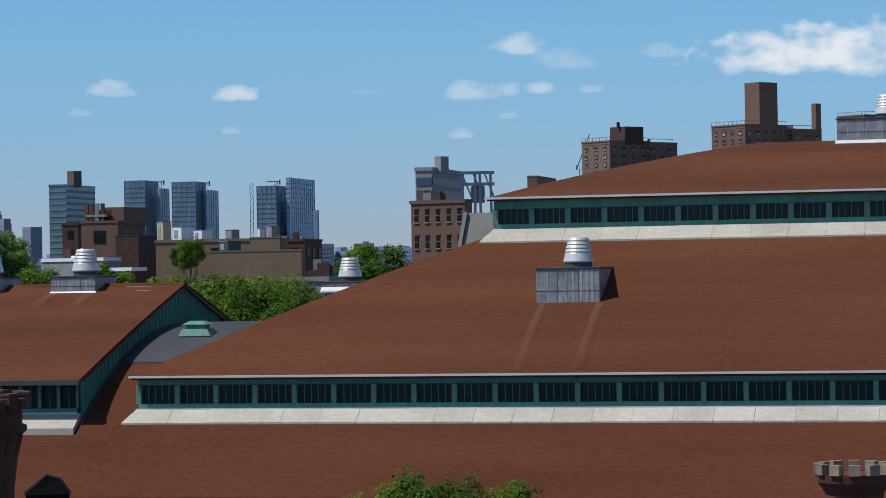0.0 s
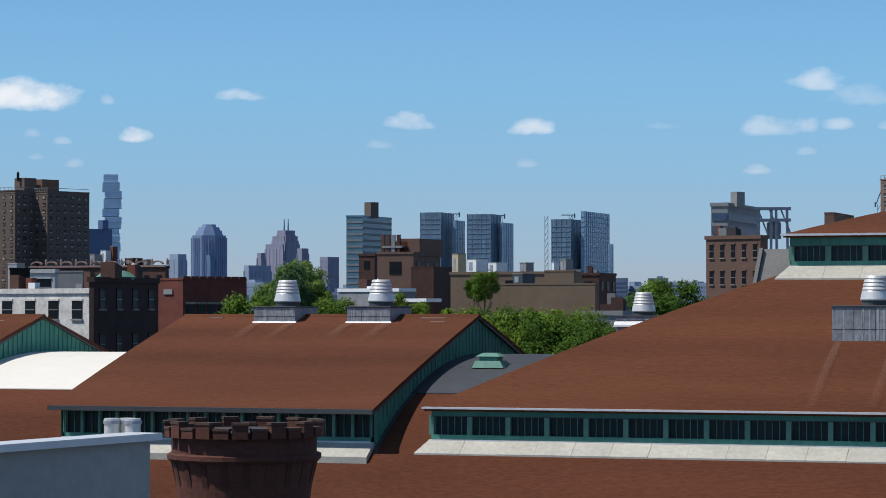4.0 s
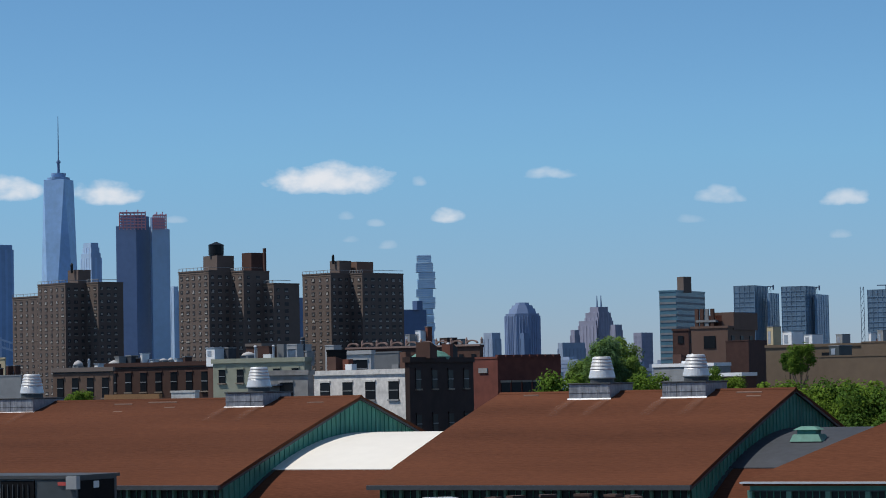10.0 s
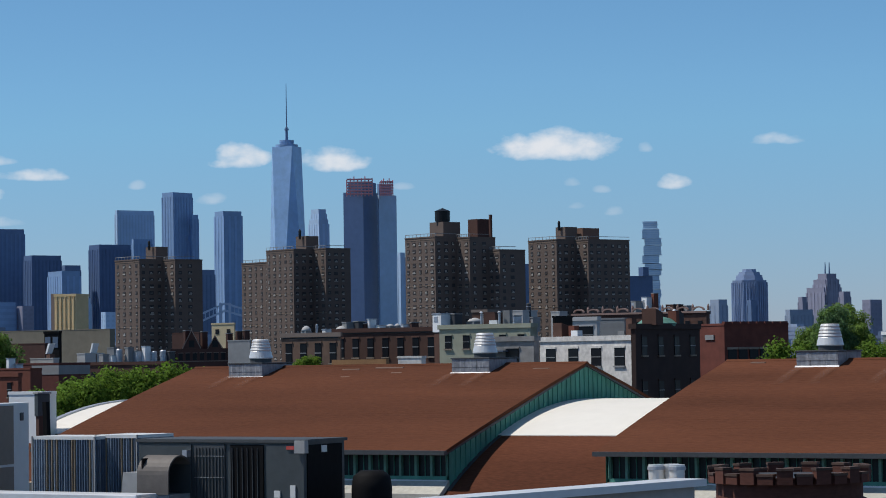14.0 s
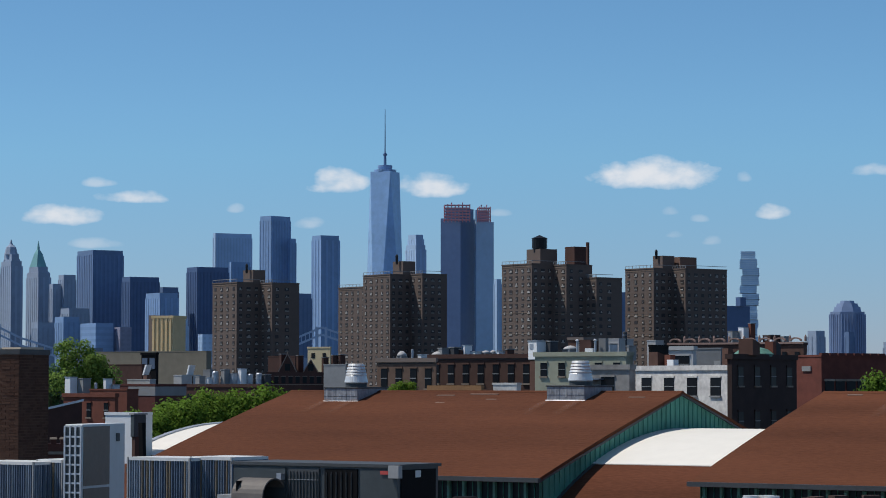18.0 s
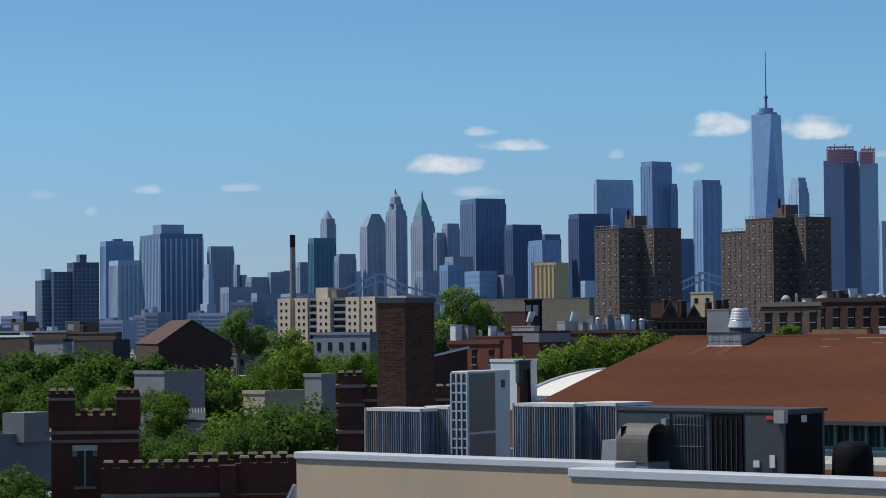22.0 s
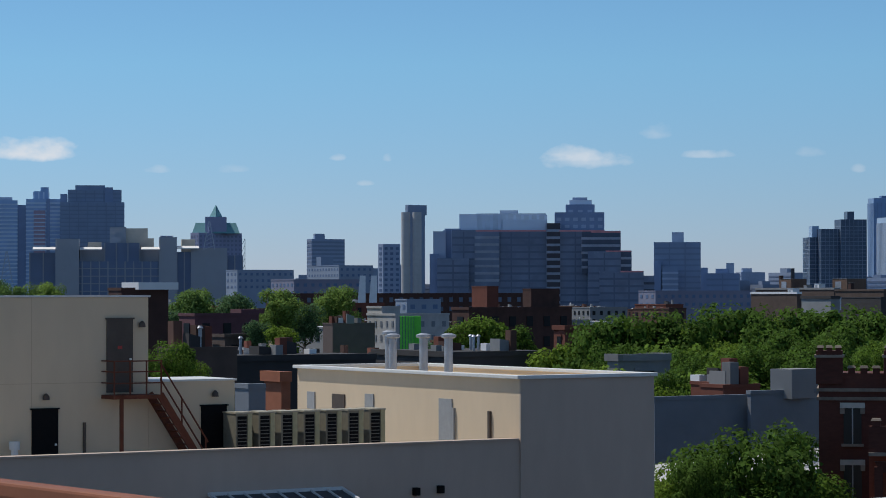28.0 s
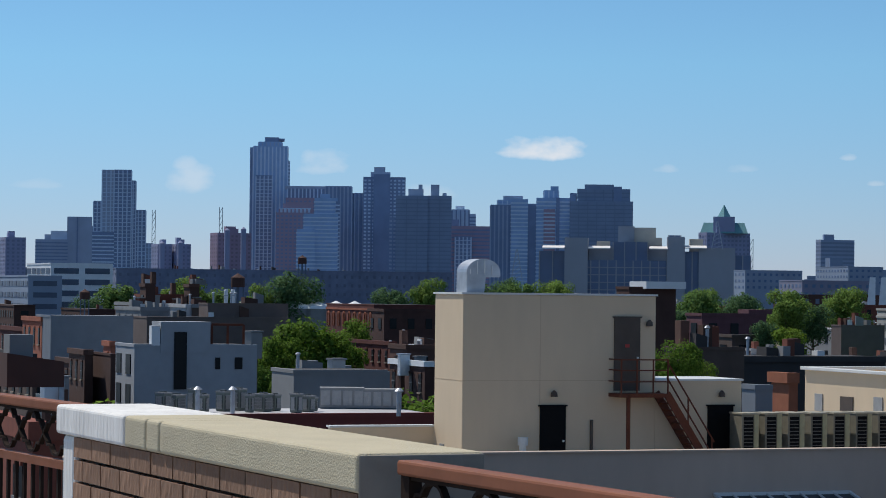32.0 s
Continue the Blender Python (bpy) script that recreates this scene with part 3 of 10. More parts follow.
def roof_vent(s, w, z, width, height, depth, label, fan=1.0):
    """A sheet-metal curb with a spun exhaust fan on it."""
    v = thing("roof_vent", label, "roof vent", on_grid(s, w, z), "roof vents")
    soften(part("curb", Shape().box(0, width, 0, depth, -1.2, height), lead_sheet, v, "stained grey sheet-metal curb"), 0.03)
    seam = Shape()
    for k in (1, 2):
        seam.box(width * k / 3 - .01, width * k / 3 + .01, -0.012, 0.0, -1.0, height - .05)
    seam.box(0, width, -0.015, 0.0, height * 0.42, height * 0.42 + .025)
    part("seam", seam, dark_trim, v)
    part("base_flashing", Shape().frustum([(-.12, -.3, -.26), (width + .1, -.3, -.26), (width + .1, 0, -.05), (-.12, 0, -.05)], [(-.08, -.28, -.14), (width + .06, -.28, -.14), (width + .06, 0, .1), (-.08, 0, .1)]), coping_metal, v, "pale metal base flashing")
    stain = Shape()
    r = random.Random(int(abs(s) * 10))
    for k in range(7):
        x = r.uniform(.08, width - .15)
        stain.box(x, x + r.uniform(.03, .14), -.012, .01, r.uniform(0, height * .5), height - r.uniform(.0, .25))
    part("lime_streaks", stain, streak_white, v, "whitish lime streaks")
    soften(part("cap", Shape().box(-0.06, width + .06, -0.06, depth + .06, height, height + 0.09), dark_trim, v, "dark metal cap"), 0.02)
    x, y, r, h = width * 0.58, depth * 0.42, 0.78 * fan, height + 0.09
    part("fan_base", Shape().tube(x, y, [(h, r * .95), (h + .28 * fan, r * .95)], 20), dark_trim, v)
    part("fan_skirt", Shape().tube(x, y, [(h + .26 * fan, r * 1.02), (h + .32 * fan, r * 1.06), (h + .75 * fan, r * .93), (h + .8 * fan, r * .88)], 28), aluminium, v, "spun aluminium fan skirt", smooth=False)
    for k in range(4):
        z0 = h + (.8 + .2 * k) * fan
        part("fan_ring", Shape().tube(x, y, [(z0, r * (.9 - .06 * k)), (z0 + .05 * fan, r * (.94 - .06 * k)), (z0 + .16 * fan, r * (.88 - .06 * k)), (z0 + .2 * fan, r * (.82 - .06 * k))], 28), aluminium, v)
    return v


GREY_VENT = "grey sheet-metal roof vent with a spun aluminium fan"
roof_vent(-65.03, 146.3, -0.88, 2.73, 0.93, 3.6, GREY_VENT)
roof_vent(-58.91, 146.3, -0.88, 2.8, 0.93, 3.6, GREY_VENT)
roof_vent(-106.9, 145.4, -1.16, 2.82, 0.95, 3.6, GREY_VENT)
roof_vent(-89.2, 145.8, -1.03, 2.85, 0.95, 3.6, GREY_VENT)
roof_vent(-27.75, 137.9, -2.0, 3.45, 2.05, 4.2, "large grey lead-clad roof vent with a spun aluminium fan", 1.0)
roof_vent(-13.4, 159.5, 7.45, 5.0, 1.35, 4.0, "wide grey sheet-metal roof vent with a spun aluminium fan", 0.9)
roof_vent(-49.5, 172.0, -1.0, 2.8, 0.4, 3.0, "roof vent with a spun aluminium fan on the far slope")

cup = thing("roof_cupola", "small pale green copper ventilator on dark roofing", "ventilator", on_grid(-48.3, 142.0, -3.0))
part("base", Shape().frustum([(-.9, -0.8, -0.4), (1.0, -0.8, -0.4), (1.0, 0.8, -0.4), (-1.0, 0.8, -0.4)], [(-.75, -.6, 0.0), (.75, -.6, 0.0), (.75, .6, 0.0), (-.75, .6, 0.0)]), pale_copper, cup)
part("louvre_box", Shape().box(-.55, .55, -.45, .45, 0, .25), copper, cup)
part("hood", Shape().frustum([(-.75, -.6, .25), (.75, -.6, .25), (.75, .6, .25), (-.75, .6, .25)], [(-.4, -.3, .45), (.4, -.3, .45), (.4, .3, .45), (-.4, .3, .45)]), pale_copper, cup)

def streak_material(name, colour):
    m = material(name, colour, 0.95, 0.15, 3.0, 0.4, bump=0.0, spec=0.1)
    n, l = m.node_tree.nodes, m.node_tree.links
    tc, sp = n.new("ShaderNodeTexCoord"), n.new("ShaderNodeSeparateXYZ")
    l.new(tc.outputs["Generated"], sp.inputs[0])

    def arith(op, a, b):
        k = n.new("ShaderNodeMath")
        k.operation = op
        for i, v in enumerate((a, b)):
            if isinstance(v, (int, float)):
                k.inputs[i].default_value = v
            else:
                l.new(v, k.inputs[i])
        return k.outputs[0]

    x = arith("MULTIPLY", sp.outputs[0], arith("SUBTRACT", 1.0, sp.outputs[0]))
    fade = arith("MULTIPLY", arith("MULTIPLY", x, 4.0), arith("MULTIPLY", arith("ADD", sp.outputs[1], 0.3), 0.2))
    l.new(fade, n["Principled BSDF"].inputs["Alpha"])
    return m


rain_streak = streak_material("washed_out_streak", (0.3, 0.17, 0.125))


def streak(owner, s, w, z, width, run, pitch):
    sh = Shape()
    for i in range(8):
        f, g = i / 8, (i + 1) / 8
        sh.face(*[(s + x * width / 2 * (1 + .5 * k), w - run * k, z - run * k * pitch + .1 * 4 * k * (1 - k)) for x, k in ((-1, g), (1, g), (1, f), (-1, f))])
    part("rain_streak", sh, rain_streak, owner, "pale washed-out streak")


for s, run in ((-27.4, 7.0), (-24.3, 7.0)):
    streak(big, s, 137.8, -1.78, 0.4, run, 0.452)
for mon, places in ((bpy.data.objects["roof_monitor"], (-64.6, -62.4, -58.6, -56.2)), (bpy.data.objects["roof_monitor.001"], (-106.5, -104.3, -88.8, -86.5))):
    for s in places:
        streak(mon, s, 145.8, -0.895, 0.6, 3.2, 0.284)
patch_shingle = material("newer_grey_shingle", (0.2, 0.13, 0.1), 0.95, 0.15)
for s, w, ln in ((-54.5, 147.2, 1.6), (-53.6, 146.4, 0.9), (-68.5, 147.3, 1.0), (-96.0, 147.2, 2.2), (-98.5, 146.9, 1.4), (-94.0, 146.0, 0.8), (-97.5, 145.2, 0.7), (-83.5, 146.6, 1.2), (-85.0, 142.0, 0.5)):
    z = -0.4 - (148 - w) * 0.288 + 0.03 + 0.05
    owner = bpy.data.objects["roof_monitor"] if s > -75 else bpy.data.objects["roof_monitor.001"]
    part("patch", Shape().frustum([(s, w - .1, z - .09), (s + ln, w - .1, z - .09), (s + ln, w + .02, z - .05), (s, w + .02, z - .05)], [(s, w - .1, z - .03), (s + ln, w - .1, z - .03), (s + ln, w + .02, z + .005), (s, w + .02, z + .005)]), patch_shingle, owner)

# ---- round brick turret ----
turret_cap = material("sooty_turret_cap", (0.095, 0.055, 0.042), 0.9, 0.3, 6.0, 1.0, each=0.25)
tur = thing("brick_turret", "round weathered red brick turret with a corbelled top", "turret", Matrix.Translation(polar(10.83, 75.0, EYE - 3.35)))
R = 2.17
part("shaft", Shape().tube(0, 0, [(-16.65, 1.8), (-2.6, 1.82), (-1.5, R - .22), (-0.95, R - .1), (-0.12, R - .1)], 40), turret_brick, tur)
part("well", Shape().tube(0, 0, [(-0.13, R - .3), (-0.10, R - .3)], 40), black_roofing, tur)
n = 26
for i in range(n):
    a = 2 * math.pi * i / n
    lift = 0.16 if i % 2 else 0.0
    blk = part("merlon", Shape().box(-0.22, 0.22, -.16, .12, -0.28, -.05 + lift), turret_brick, tur)
    blk.matrix_basis = Matrix.Rotation(a, 4, "Z") @ Matrix.Translation((0, -(R - .05), 0))
    cap = part("merlon_cap", Shape().box(-0.24, 0.24, -.18, .14, lift - .05, lift + 0.02), turret_cap, tur)
    cap.matrix_basis = blk.matrix_basis.copy()
for i in range(20):
    a = 2 * math.pi * (i + .5) / 20
    cb = part("corbel", Shape().frustum([(-.09, -.06, -2.3), (.09, -.06, -2.3), (.09, .3, -2.3), (-.09, .3, -2.3)], [(-.09, -.4, -.85), (.09, -.4, -.85), (.09, .3, -.85), (-.09, .3, -.85)]), turret_brick, tur)
    cb.matrix_basis = Matrix.Rotation(a, 4, "Z") @ Matrix.Translation((0, -(R - .45), 0))
part("corbel_ring", Shape().tube(0, 0, [(-.98, R - .05), (-.9, R + .03), (-.78, R + .03), (-.74, R - .05)], 40), turret_brick, tur)

# ---- neighbour with cooling plant on its roof ----
nb = thing("neighbour_building", "tan stucco building with a white metal roof edge", "building", on_grid(0, 0))
part("front_wall", Shape().box(-36.2, -28.8, 35.8, 36.2, -EYE, -2.42), stucco_tan, nb)
soften(part("coping", Shape().box(-36.24, -28.3, 35.76, 36.35, -2.42, -2.28), coping_metal, nb, "white metal coping"), 0.02)
soften(part("coping", Shape().box(-28.84, -22.36, 35.11, 35.7, -2.52, -2.36), coping_metal, nb, "white metal coping"), 0.02)
part("front_wall", Shape().box(-28.8, -22.4, 35.15, 36.1, -EYE, -2.52), stucco_tan, nb)
part("side_wall", Shape().frustum([(-22.4, 36.1, -EYE), (-21.27, 43.2, -EYE), (-21.57, 43.3, -EYE), (-22.7, 36.2, -EYE)], [(-22.4, 36.1, -2.4), (-21.27, 43.2, -2.4), (-21.57, 43.3, -2.4), (-22.7, 36.2, -2.4)]), grey_wall, nb, "grey rendered side wall")
part("coping", Shape().frustum([(-22.2, 35.9, -2.4), (-21.07, 43.3, -2.4), (-21.77, 43.4, -2.4), (-22.9, 36.1, -2.4)], [(-22.2, 35.9, -2.27), (-21.07, 43.3, -2.27), (-21.77, 43.4, -2.27), (-22.9, 36.1, -2.27)]), coping_metal, nb, "white metal coping")
part("left_wall", Shape().box(-36.2, -35.9, 36.2, 42.5, -EYE, -2.45), stucco_tan, nb)
part("flat_roof", Shape().box(-35.9, -22.7, 36.2, 42.4, -3.5, -3.3), black_roofing, nb)
part("back_wall", Shape().box(-35.9, -21.8, 42.4, 42.6, -EYE, -3.2), stucco_tan, nb)
part("gable_fascia", Shape().bar((-36.3, 35.85, -2.93), (-38.9, 35.85, -6.93), 0.06, 0.07), galvanised, nb, "sloping grey fascia board")
part("gable_cheek", Shape().frustum([(-36.3, 35.9, -2.95), (-38.9, 35.9, -6.95), (-38.9, 35.9, -9), (-36.3, 35.9, -9)], [(-36.3, 36.1, -2.95), (-38.9, 36.1, -6.95), (-38.9, 36.1, -9), (-36.3, 36.1, -9)]), white_paint, nb)

ROOF = -3.3
silver_sheet = material("silver_sheet_roof", (0.4, 0.4, 0.4), 0.6, 0.2)


def condenser(s0, s1, w0, w1, top, label):
    """A cooling unit wrapped in finned coils."""
    c = thing("condenser_unit", label, "air conditioner", on_grid(s0, w0, ROOF), "cooling units on the flat roof")
    a, b, h = s1 - s0, w1 - w0, top - ROOF
    part("coil", Shape().box(0.03, a - .03, 0.03, b - .03, 0.1, h - .06), fin_metal, c, "iridescent finned coil")
    part("top_cover", Shape().box(0, a, 0, b, h - .06, h), white_paint, c)
    part("base_pan", Shape().box(0, a, 0, b, 0, 0.1), grey_paint, c)
    rods = [Shape().box(0, .014, -.012, .03, .1, h - .06).mesh("fin_rod") for _ in rod_metals]
    side_rods = [Shape().box(-.03, .012, 0, .014, .1, h - .06).mesh("fin_rod") for _ in rod_metals]
    n = max(4, round(a / .062))
    for i in range(n + 1):
        # pale rods are commoner on the left, imitating its light by colour
        k = random.choice((0, 0, 1, 2, 2) if i < n * .4 else (0, 2, 2, 2, 1))
        part("fin_rod", rods[k], rod_metals[k], c).location = ((a - .014) * i / n, 0, 0)
    n = max(3, round(b / .07))
    for i in range(n + 1):
        k = random.choice((0, 2, 2, 2))
        part("fin_rod", side_rods[k], rod_metals[k], c).location = (a, (b - .014) * i / n, 0)
    for x in (0, a - .03):
        part("corner_post", Shape().box(x, x + .03, -.015, .03, 0, h), louvre_paint, c)
    return c


FIN = "cooling unit with iridescent finned coils on the flat roof"
A0, A1 = (-36.85, -1.51), (-35.293, -1.498)
condenser(A0[0], A1[0], 38.4, 39.3, A0[1], FIN)
A0, A1 = (-35.674, -1.471), (-34.986, -1.466)
condenser(A0[0], A1[0], 38.9, 39.8, A0[1], FIN)
A0, A1 = (-32.722, -1.363), (-31.185, -1.353)
condenser(A0[0], A1[0], 38.2, 39.1, A0[1], FIN)
A0, A1 = (-31.43, -1.342), (-30.423, -1.336)
condenser(A0[0], A1[0], 38.5, 39.6, A0[1], FIN)

TM, L, R = corner_plan(-6.943, -6.56, -5.634, 52, 19.231)
tall = thing("heat_pump", "tall white heat pump with a louvred side and grey panels", "air conditioner", TM)
tall.location.z = EYE + ROOF
h = 19.231 - EYE - ROOF
soften(part("cabinet", Shape().box(-L, 0, 0.03, R, 0, h), white_paint, tall), 0.02)
part("louvre_backing", Shape().box(-L + .03, -.03, 0.0, 0.028, 0.05, h - .06), grey_paint, tall)
for i in range(13):
    z = 0.08 + (h - .16) * i / 13
    part("louvre", Shape().box(-L + .02, -.02, -0.02, 0.03, z, z + .035), coping_metal, tall)
for k in (0, 1, 2, 3):
    x = -L + .02 + (L - .04) * k / 3
    part("louvre_divider", Shape().box(x - .015, x + .015, -0.03, 0.03, 0.03, h - .03), coping_metal, tall)
pump_panel = material("taupe_grey_panel", (0.23, 0.185, 0.15), 0.55, 0.12)
part("panel", Shape().box(0, .015, .06, R * .62, h * .52, h - .05), pump_panel, tall, "grey access panel")
part("panel", Shape().box(0, .015, .06, R * .62, 0.06, h * .5), pump_panel, tall, "grey access panel")
part("latch", Shape().box(0, .02, R * .78, R * .85, h - .36, h - .2), grey_paint, tall)

A0, A1 = (-29.706, -1.398), (-26.073, -1.352)
unit = thing("rooftop_air_handler", "long dark grey rooftop air handler with a hooded intake", "air handler", on_grid(A0[0], 37.6, ROOF))
h, L, DEEP = A0[1] - ROOF, A1[0] - A0[0], 1.3
part("casing", Shape().box(0, L, 0.05, DEEP, 0.08, h - .04), grey_paint, unit)
part("top_cover", Shape().box(-.04, L + .04, 0, DEEP + .05, h - .04, h + .015), dark_trim, unit)
for x0, x1 in ((0.0, .33), (.345, .535), (.565, .765), (.78, 1.0)):
    part("panel", Shape().box(x0 * L + .01, x1 * L - .01, 0.02, 0.05, 0.14, h - .08), dark_trim if x0 == .345 else black_paint if x0 == .565 else grey_paint, unit)
part("panel", Shape().box(L - .03, L + .02, .12, DEEP - .1, .14, h - .08), black_paint, unit, "dark end panel")
part("corner_post", Shape().box(L - .05, L + .03, -.01, .06, .1, h - .04), grey_paint, unit)
for i in range(9):
    x = (.36 + .02 * i) * L
    part("grille_bar", Shape().box(x, x + .008, 0.0, 0.02, .2, h - .14), grey_paint, unit)
for z in (.45, .7, .9):
    part("grille_bar", Shape().box(.35 * L, .53 * L, .005, .02, h * z - .1, h * z - .09), louvre_paint, unit)
for i in range(6):
    x = (.58 + .03 * i) * L
    part("grille_bar", Shape().box(x, x + .01, 0.0, 0.02, .2, h - .14), grey_paint, unit)
part("warning_label", Shape().box(.905 * L, .965 * L, -.005, 0.018, h - .16, h - .1), material("red_label", (0.5, 0.07, 0.06), 0.6), unit, "small red label")
part("lamp", Shape().box(.97 * L, 1.03 * L, -.1, 0.018, h - .22, h + .0), louvre_paint, unit, "small grey floodlight")
part("white_label", Shape().box(L + .02, L + .025, .55, .72, h - .22, h - .1), white_paint, unit, "white label")
Q0 = (-26.335, -2.178)
part("white_label", Shape().box(.925 * L, .955 * L, -.005, 0.018, Q0[1] - ROOF - .22, Q0[1] - ROOF), white_paint, unit, "white label")
part("white_label", Shape().box(.83 * L, .865 * L, -.005, 0.018, Q0[1] - ROOF - .22, Q0[1] - ROOF - .1), white_paint, unit, "white label")
H0, H1 = (-29.243, -2.196), (-28.496, -1.657)
zb, zt = H0[1] - ROOF - .15, H1[1] - ROOF
x0 = H0[0] - A0[0]
rise = (zt - zb) * .5
arc = [(.36 - .36 * math.cos(math.pi * i / 14), zt - rise + rise * math.sin(math.pi * i / 14)) for i in range(15)]
inner = [(.36 + (y - .36) * .92, zt - rise + (z - zt + rise) * .92) for y, z in arc]
rim = [(y - .62, z) for y, z in [(0, zb)] + arc + [(.72, zb)]]
hole = [(y - .62, z) for y, z in [(.03, zb)] + inner + [(.69, zb)]]
sh, n = Shape(), len(rim)
for x, ring in ((x0, rim), (x0 + .7, rim), (x0 + .7, hole), (x0 + .1, hole)):
    sh.v += [(x, y, z) for y, z in ring]
for j in range(3):
    sh.f += [(j * n + i, j * n + i + 1, (j + 1) * n + i + 1, (j + 1) * n + i) for i in range(n - 1)]
sh.f += [tuple(range(n)), tuple(range(3 * n, 4 * n))]
hood = part("intake_hood", sh, material("weathered_hood", (0.13, 0.115, 0.105), 0.65, 0.3), unit, "rounded weathered sheet-metal hood, open at one end")
# black sheet set inside, standing for the shade in the open mouth
part("hood_lining", Shape().box(x0 + .09, x0 + .12, -.6, .08, zb, zt - .05), black_paint, hood)
part("hood_base", Shape().box(x0, x0 + .7, -.6, .05, 0, zb), louvre_paint, hood, "grey sheet-metal base")
part("duct_box", Shape().frustum([(x0 - .55, -.5, 0), (x0, -.5, 0), (x0, 0, 0), (x0 - .55, 0, 0)], [(x0 - .45, -.45, zt - rise * .9), (x0, -.45, zt - rise * .9), (x0, 0, zt - rise * .9), (x0 - .45, 0, zt - rise * .9)]), louvre_paint, hood, "low grey duct box")
part("bracket", Shape().box(x0 + .62, x0 + .72, -.1, .02, zt - .04, zt + .08), galvanised, hood)
X0, X1 = (-25.578, -2.125), (-25.227, -1.951)
low = thing("exhaust_hood", "low rounded dark exhaust hood beside the air handler", "roof vent", on_grid(X0[0], 38.2, ROOF))
t = X1[1] - ROOF
part("body", Shape().tube(.28, .4, [(0, .36), (t - .3, .36), (t - .1, .33), (t, .2)], 18), black_paint, low, smooth=True)

A0 = (-33.554, -0.74)
pipe = thing("vent_pipe", "black vent pipe leaning slightly", "pipe", on_grid(A0[0], 39.6, ROOF))
part("pipe", Shape().bar((0.1, 0, 0), (0, 0, A0[1] - ROOF), 0.1), black_paint, pipe)
part("rear_wing", Shape().box(-26, -22.0, 42.6, 44.4, -EYE, ROOF), stucco_tan, nb)
A0, A1 = (-22.55, -2.045), (-21.823, -2.035)
for k in range(3):
    can = thing("roof_flue", "short galvanised flue with a banded top", "flue", on_grid(A0[0] + (A1[0] - A0[0]) * (.2 + .3 * k), 43.9 + .2 * (k % 2), ROOF), "three flues")
    r, t = (A1[0] - A0[0]) * .2, A0[1] - ROOF
    part("pipe", Shape().tube(0, 0, [(0, r), (t, r)], 16), aluminium, can)
    part("band", Shape().tube(0, 0, [(t - .1, r + .02), (t - .04, r + .02)], 16), galvanised, can)

chim = thing("brick_chimney", "tall square dark brick chimney with a flat cap", "chimney", on_grid(0, 0))
CM, L, R = corner_plan(-8.538, -7.92, -7.29, 60, 20.791, 50.0)[0], *corner_plan(-8.538, -7.92, -7.29, 60, 20.791, 50.0)[1:]
chim.matrix_world = CM
TOP = 20.791
sooty = material("sooty_brown_brick", (0.125, 0.068, 0.045), 0.92, 0.4, 9.0, 1.2, stretch=(1, 1, 3), each=0.2)
part("shaft", Shape().box(-L, 0, 0, R, 0, TOP - .1), sooty, chim)
part("cap", Shape().box(-L - .03, .03, -.03, R + .03, TOP - .1, TOP + .02), dark_trim, chim)
bond = Shape()
for i in range(int((TOP - 9) / .066)):
    z = TOP - .1 - .066 * (i + 1)
    for length, side in ((L, 0), (R, 1)):
        x = -.11 if i % 2 else 0.0
        while x < length:
            p, q = max(x, 0), min(x + .21, length)
            out = random.uniform(.004, .014)
            if q - p > .03:
                bond.box(-q, -p, -out, .02, z, z + .056) if side == 0 else bond.box(-.02, out, p, q, z, z + .056)
            x += .22
part("brickwork", bond, pieces_material("sooty_face_brick", (0.078, 0.04, 0.029), (0.118, 0.064, 0.045)), chim, kind="stuff")

# ---- crenellated headhouse of dark red brick ----
def battlement(owner, x0, x1, y, z, pitch, mw, mh, depth=0.3):
    n = max(1, round((x1 - x0) / pitch))
    for i in range(n):
        x = x0 + (x1 - x0) * (i + .5) / n
        mer = part("merlon", Shape().box(x - mw / 2, x + mw / 2, y, y + depth, z - .02, z + mh), red_brick, owner)
        part("merlon_cap", Shape().frustum([(x - mw / 2 - .04, y - .05, z + mh), (x + mw / 2 + .04, y - .05, z + mh), (x + mw / 2 + .04, y + depth + .05, z + mh), (x - mw / 2 - .04, y + depth + .05, z + mh)],
                                           [(x - mw / 2, y, z + mh + .09), (x + mw / 2, y, z + mh + .09), (x + mw / 2, y + depth, z + mh + .09), (x - mw / 2, y + depth, z + mh + .09)]), cap_stone, mer)


def facing(turn, d, z):
    """A pose on the ray at that turn, its y axis pointing away from the camera."""
    return Matrix.Translation(polar(turn, d, EYE + z)) @ Matrix.Rotation(radians(-turn), 4, "Z")


K = 100 / 4631.6
castle = thing("brick_tower", "square crenellated tower of dark red brick with stone-trimmed windows", "tower", facing(-14.672, 100.0, 16.965 - EYE))
W2 = 76 * K
part("shaft", Shape().box(-W2, W2, 0, 3.2, -22, 0), red_brick, castle)
battlement(castle, -W2 + 1.0, W2 - .9, 0, 0, .46, .26, .2)
for x, w, up in ((-W2 - .1, 1.0, .85), (W2 - .85, .92, .85)):
    tt = part("corner_turret", Shape().box(x, x + w, -.1, w - .1, -.4, up), red_brick, castle)
    battlement(tt, x, x + w, -.12, up, .34, .2, .12, .2)
    part("string_course", Shape().box(x - .06, x + w + .06, -.17, w, up - .25, up - .15), cap_stone, tt)
for z in (-.62, -.95):
    part("string_course", Shape().box(-W2 - .08, W2 + .08, -.1, 3.3, z - .06, z + .06), cap_stone, castle)
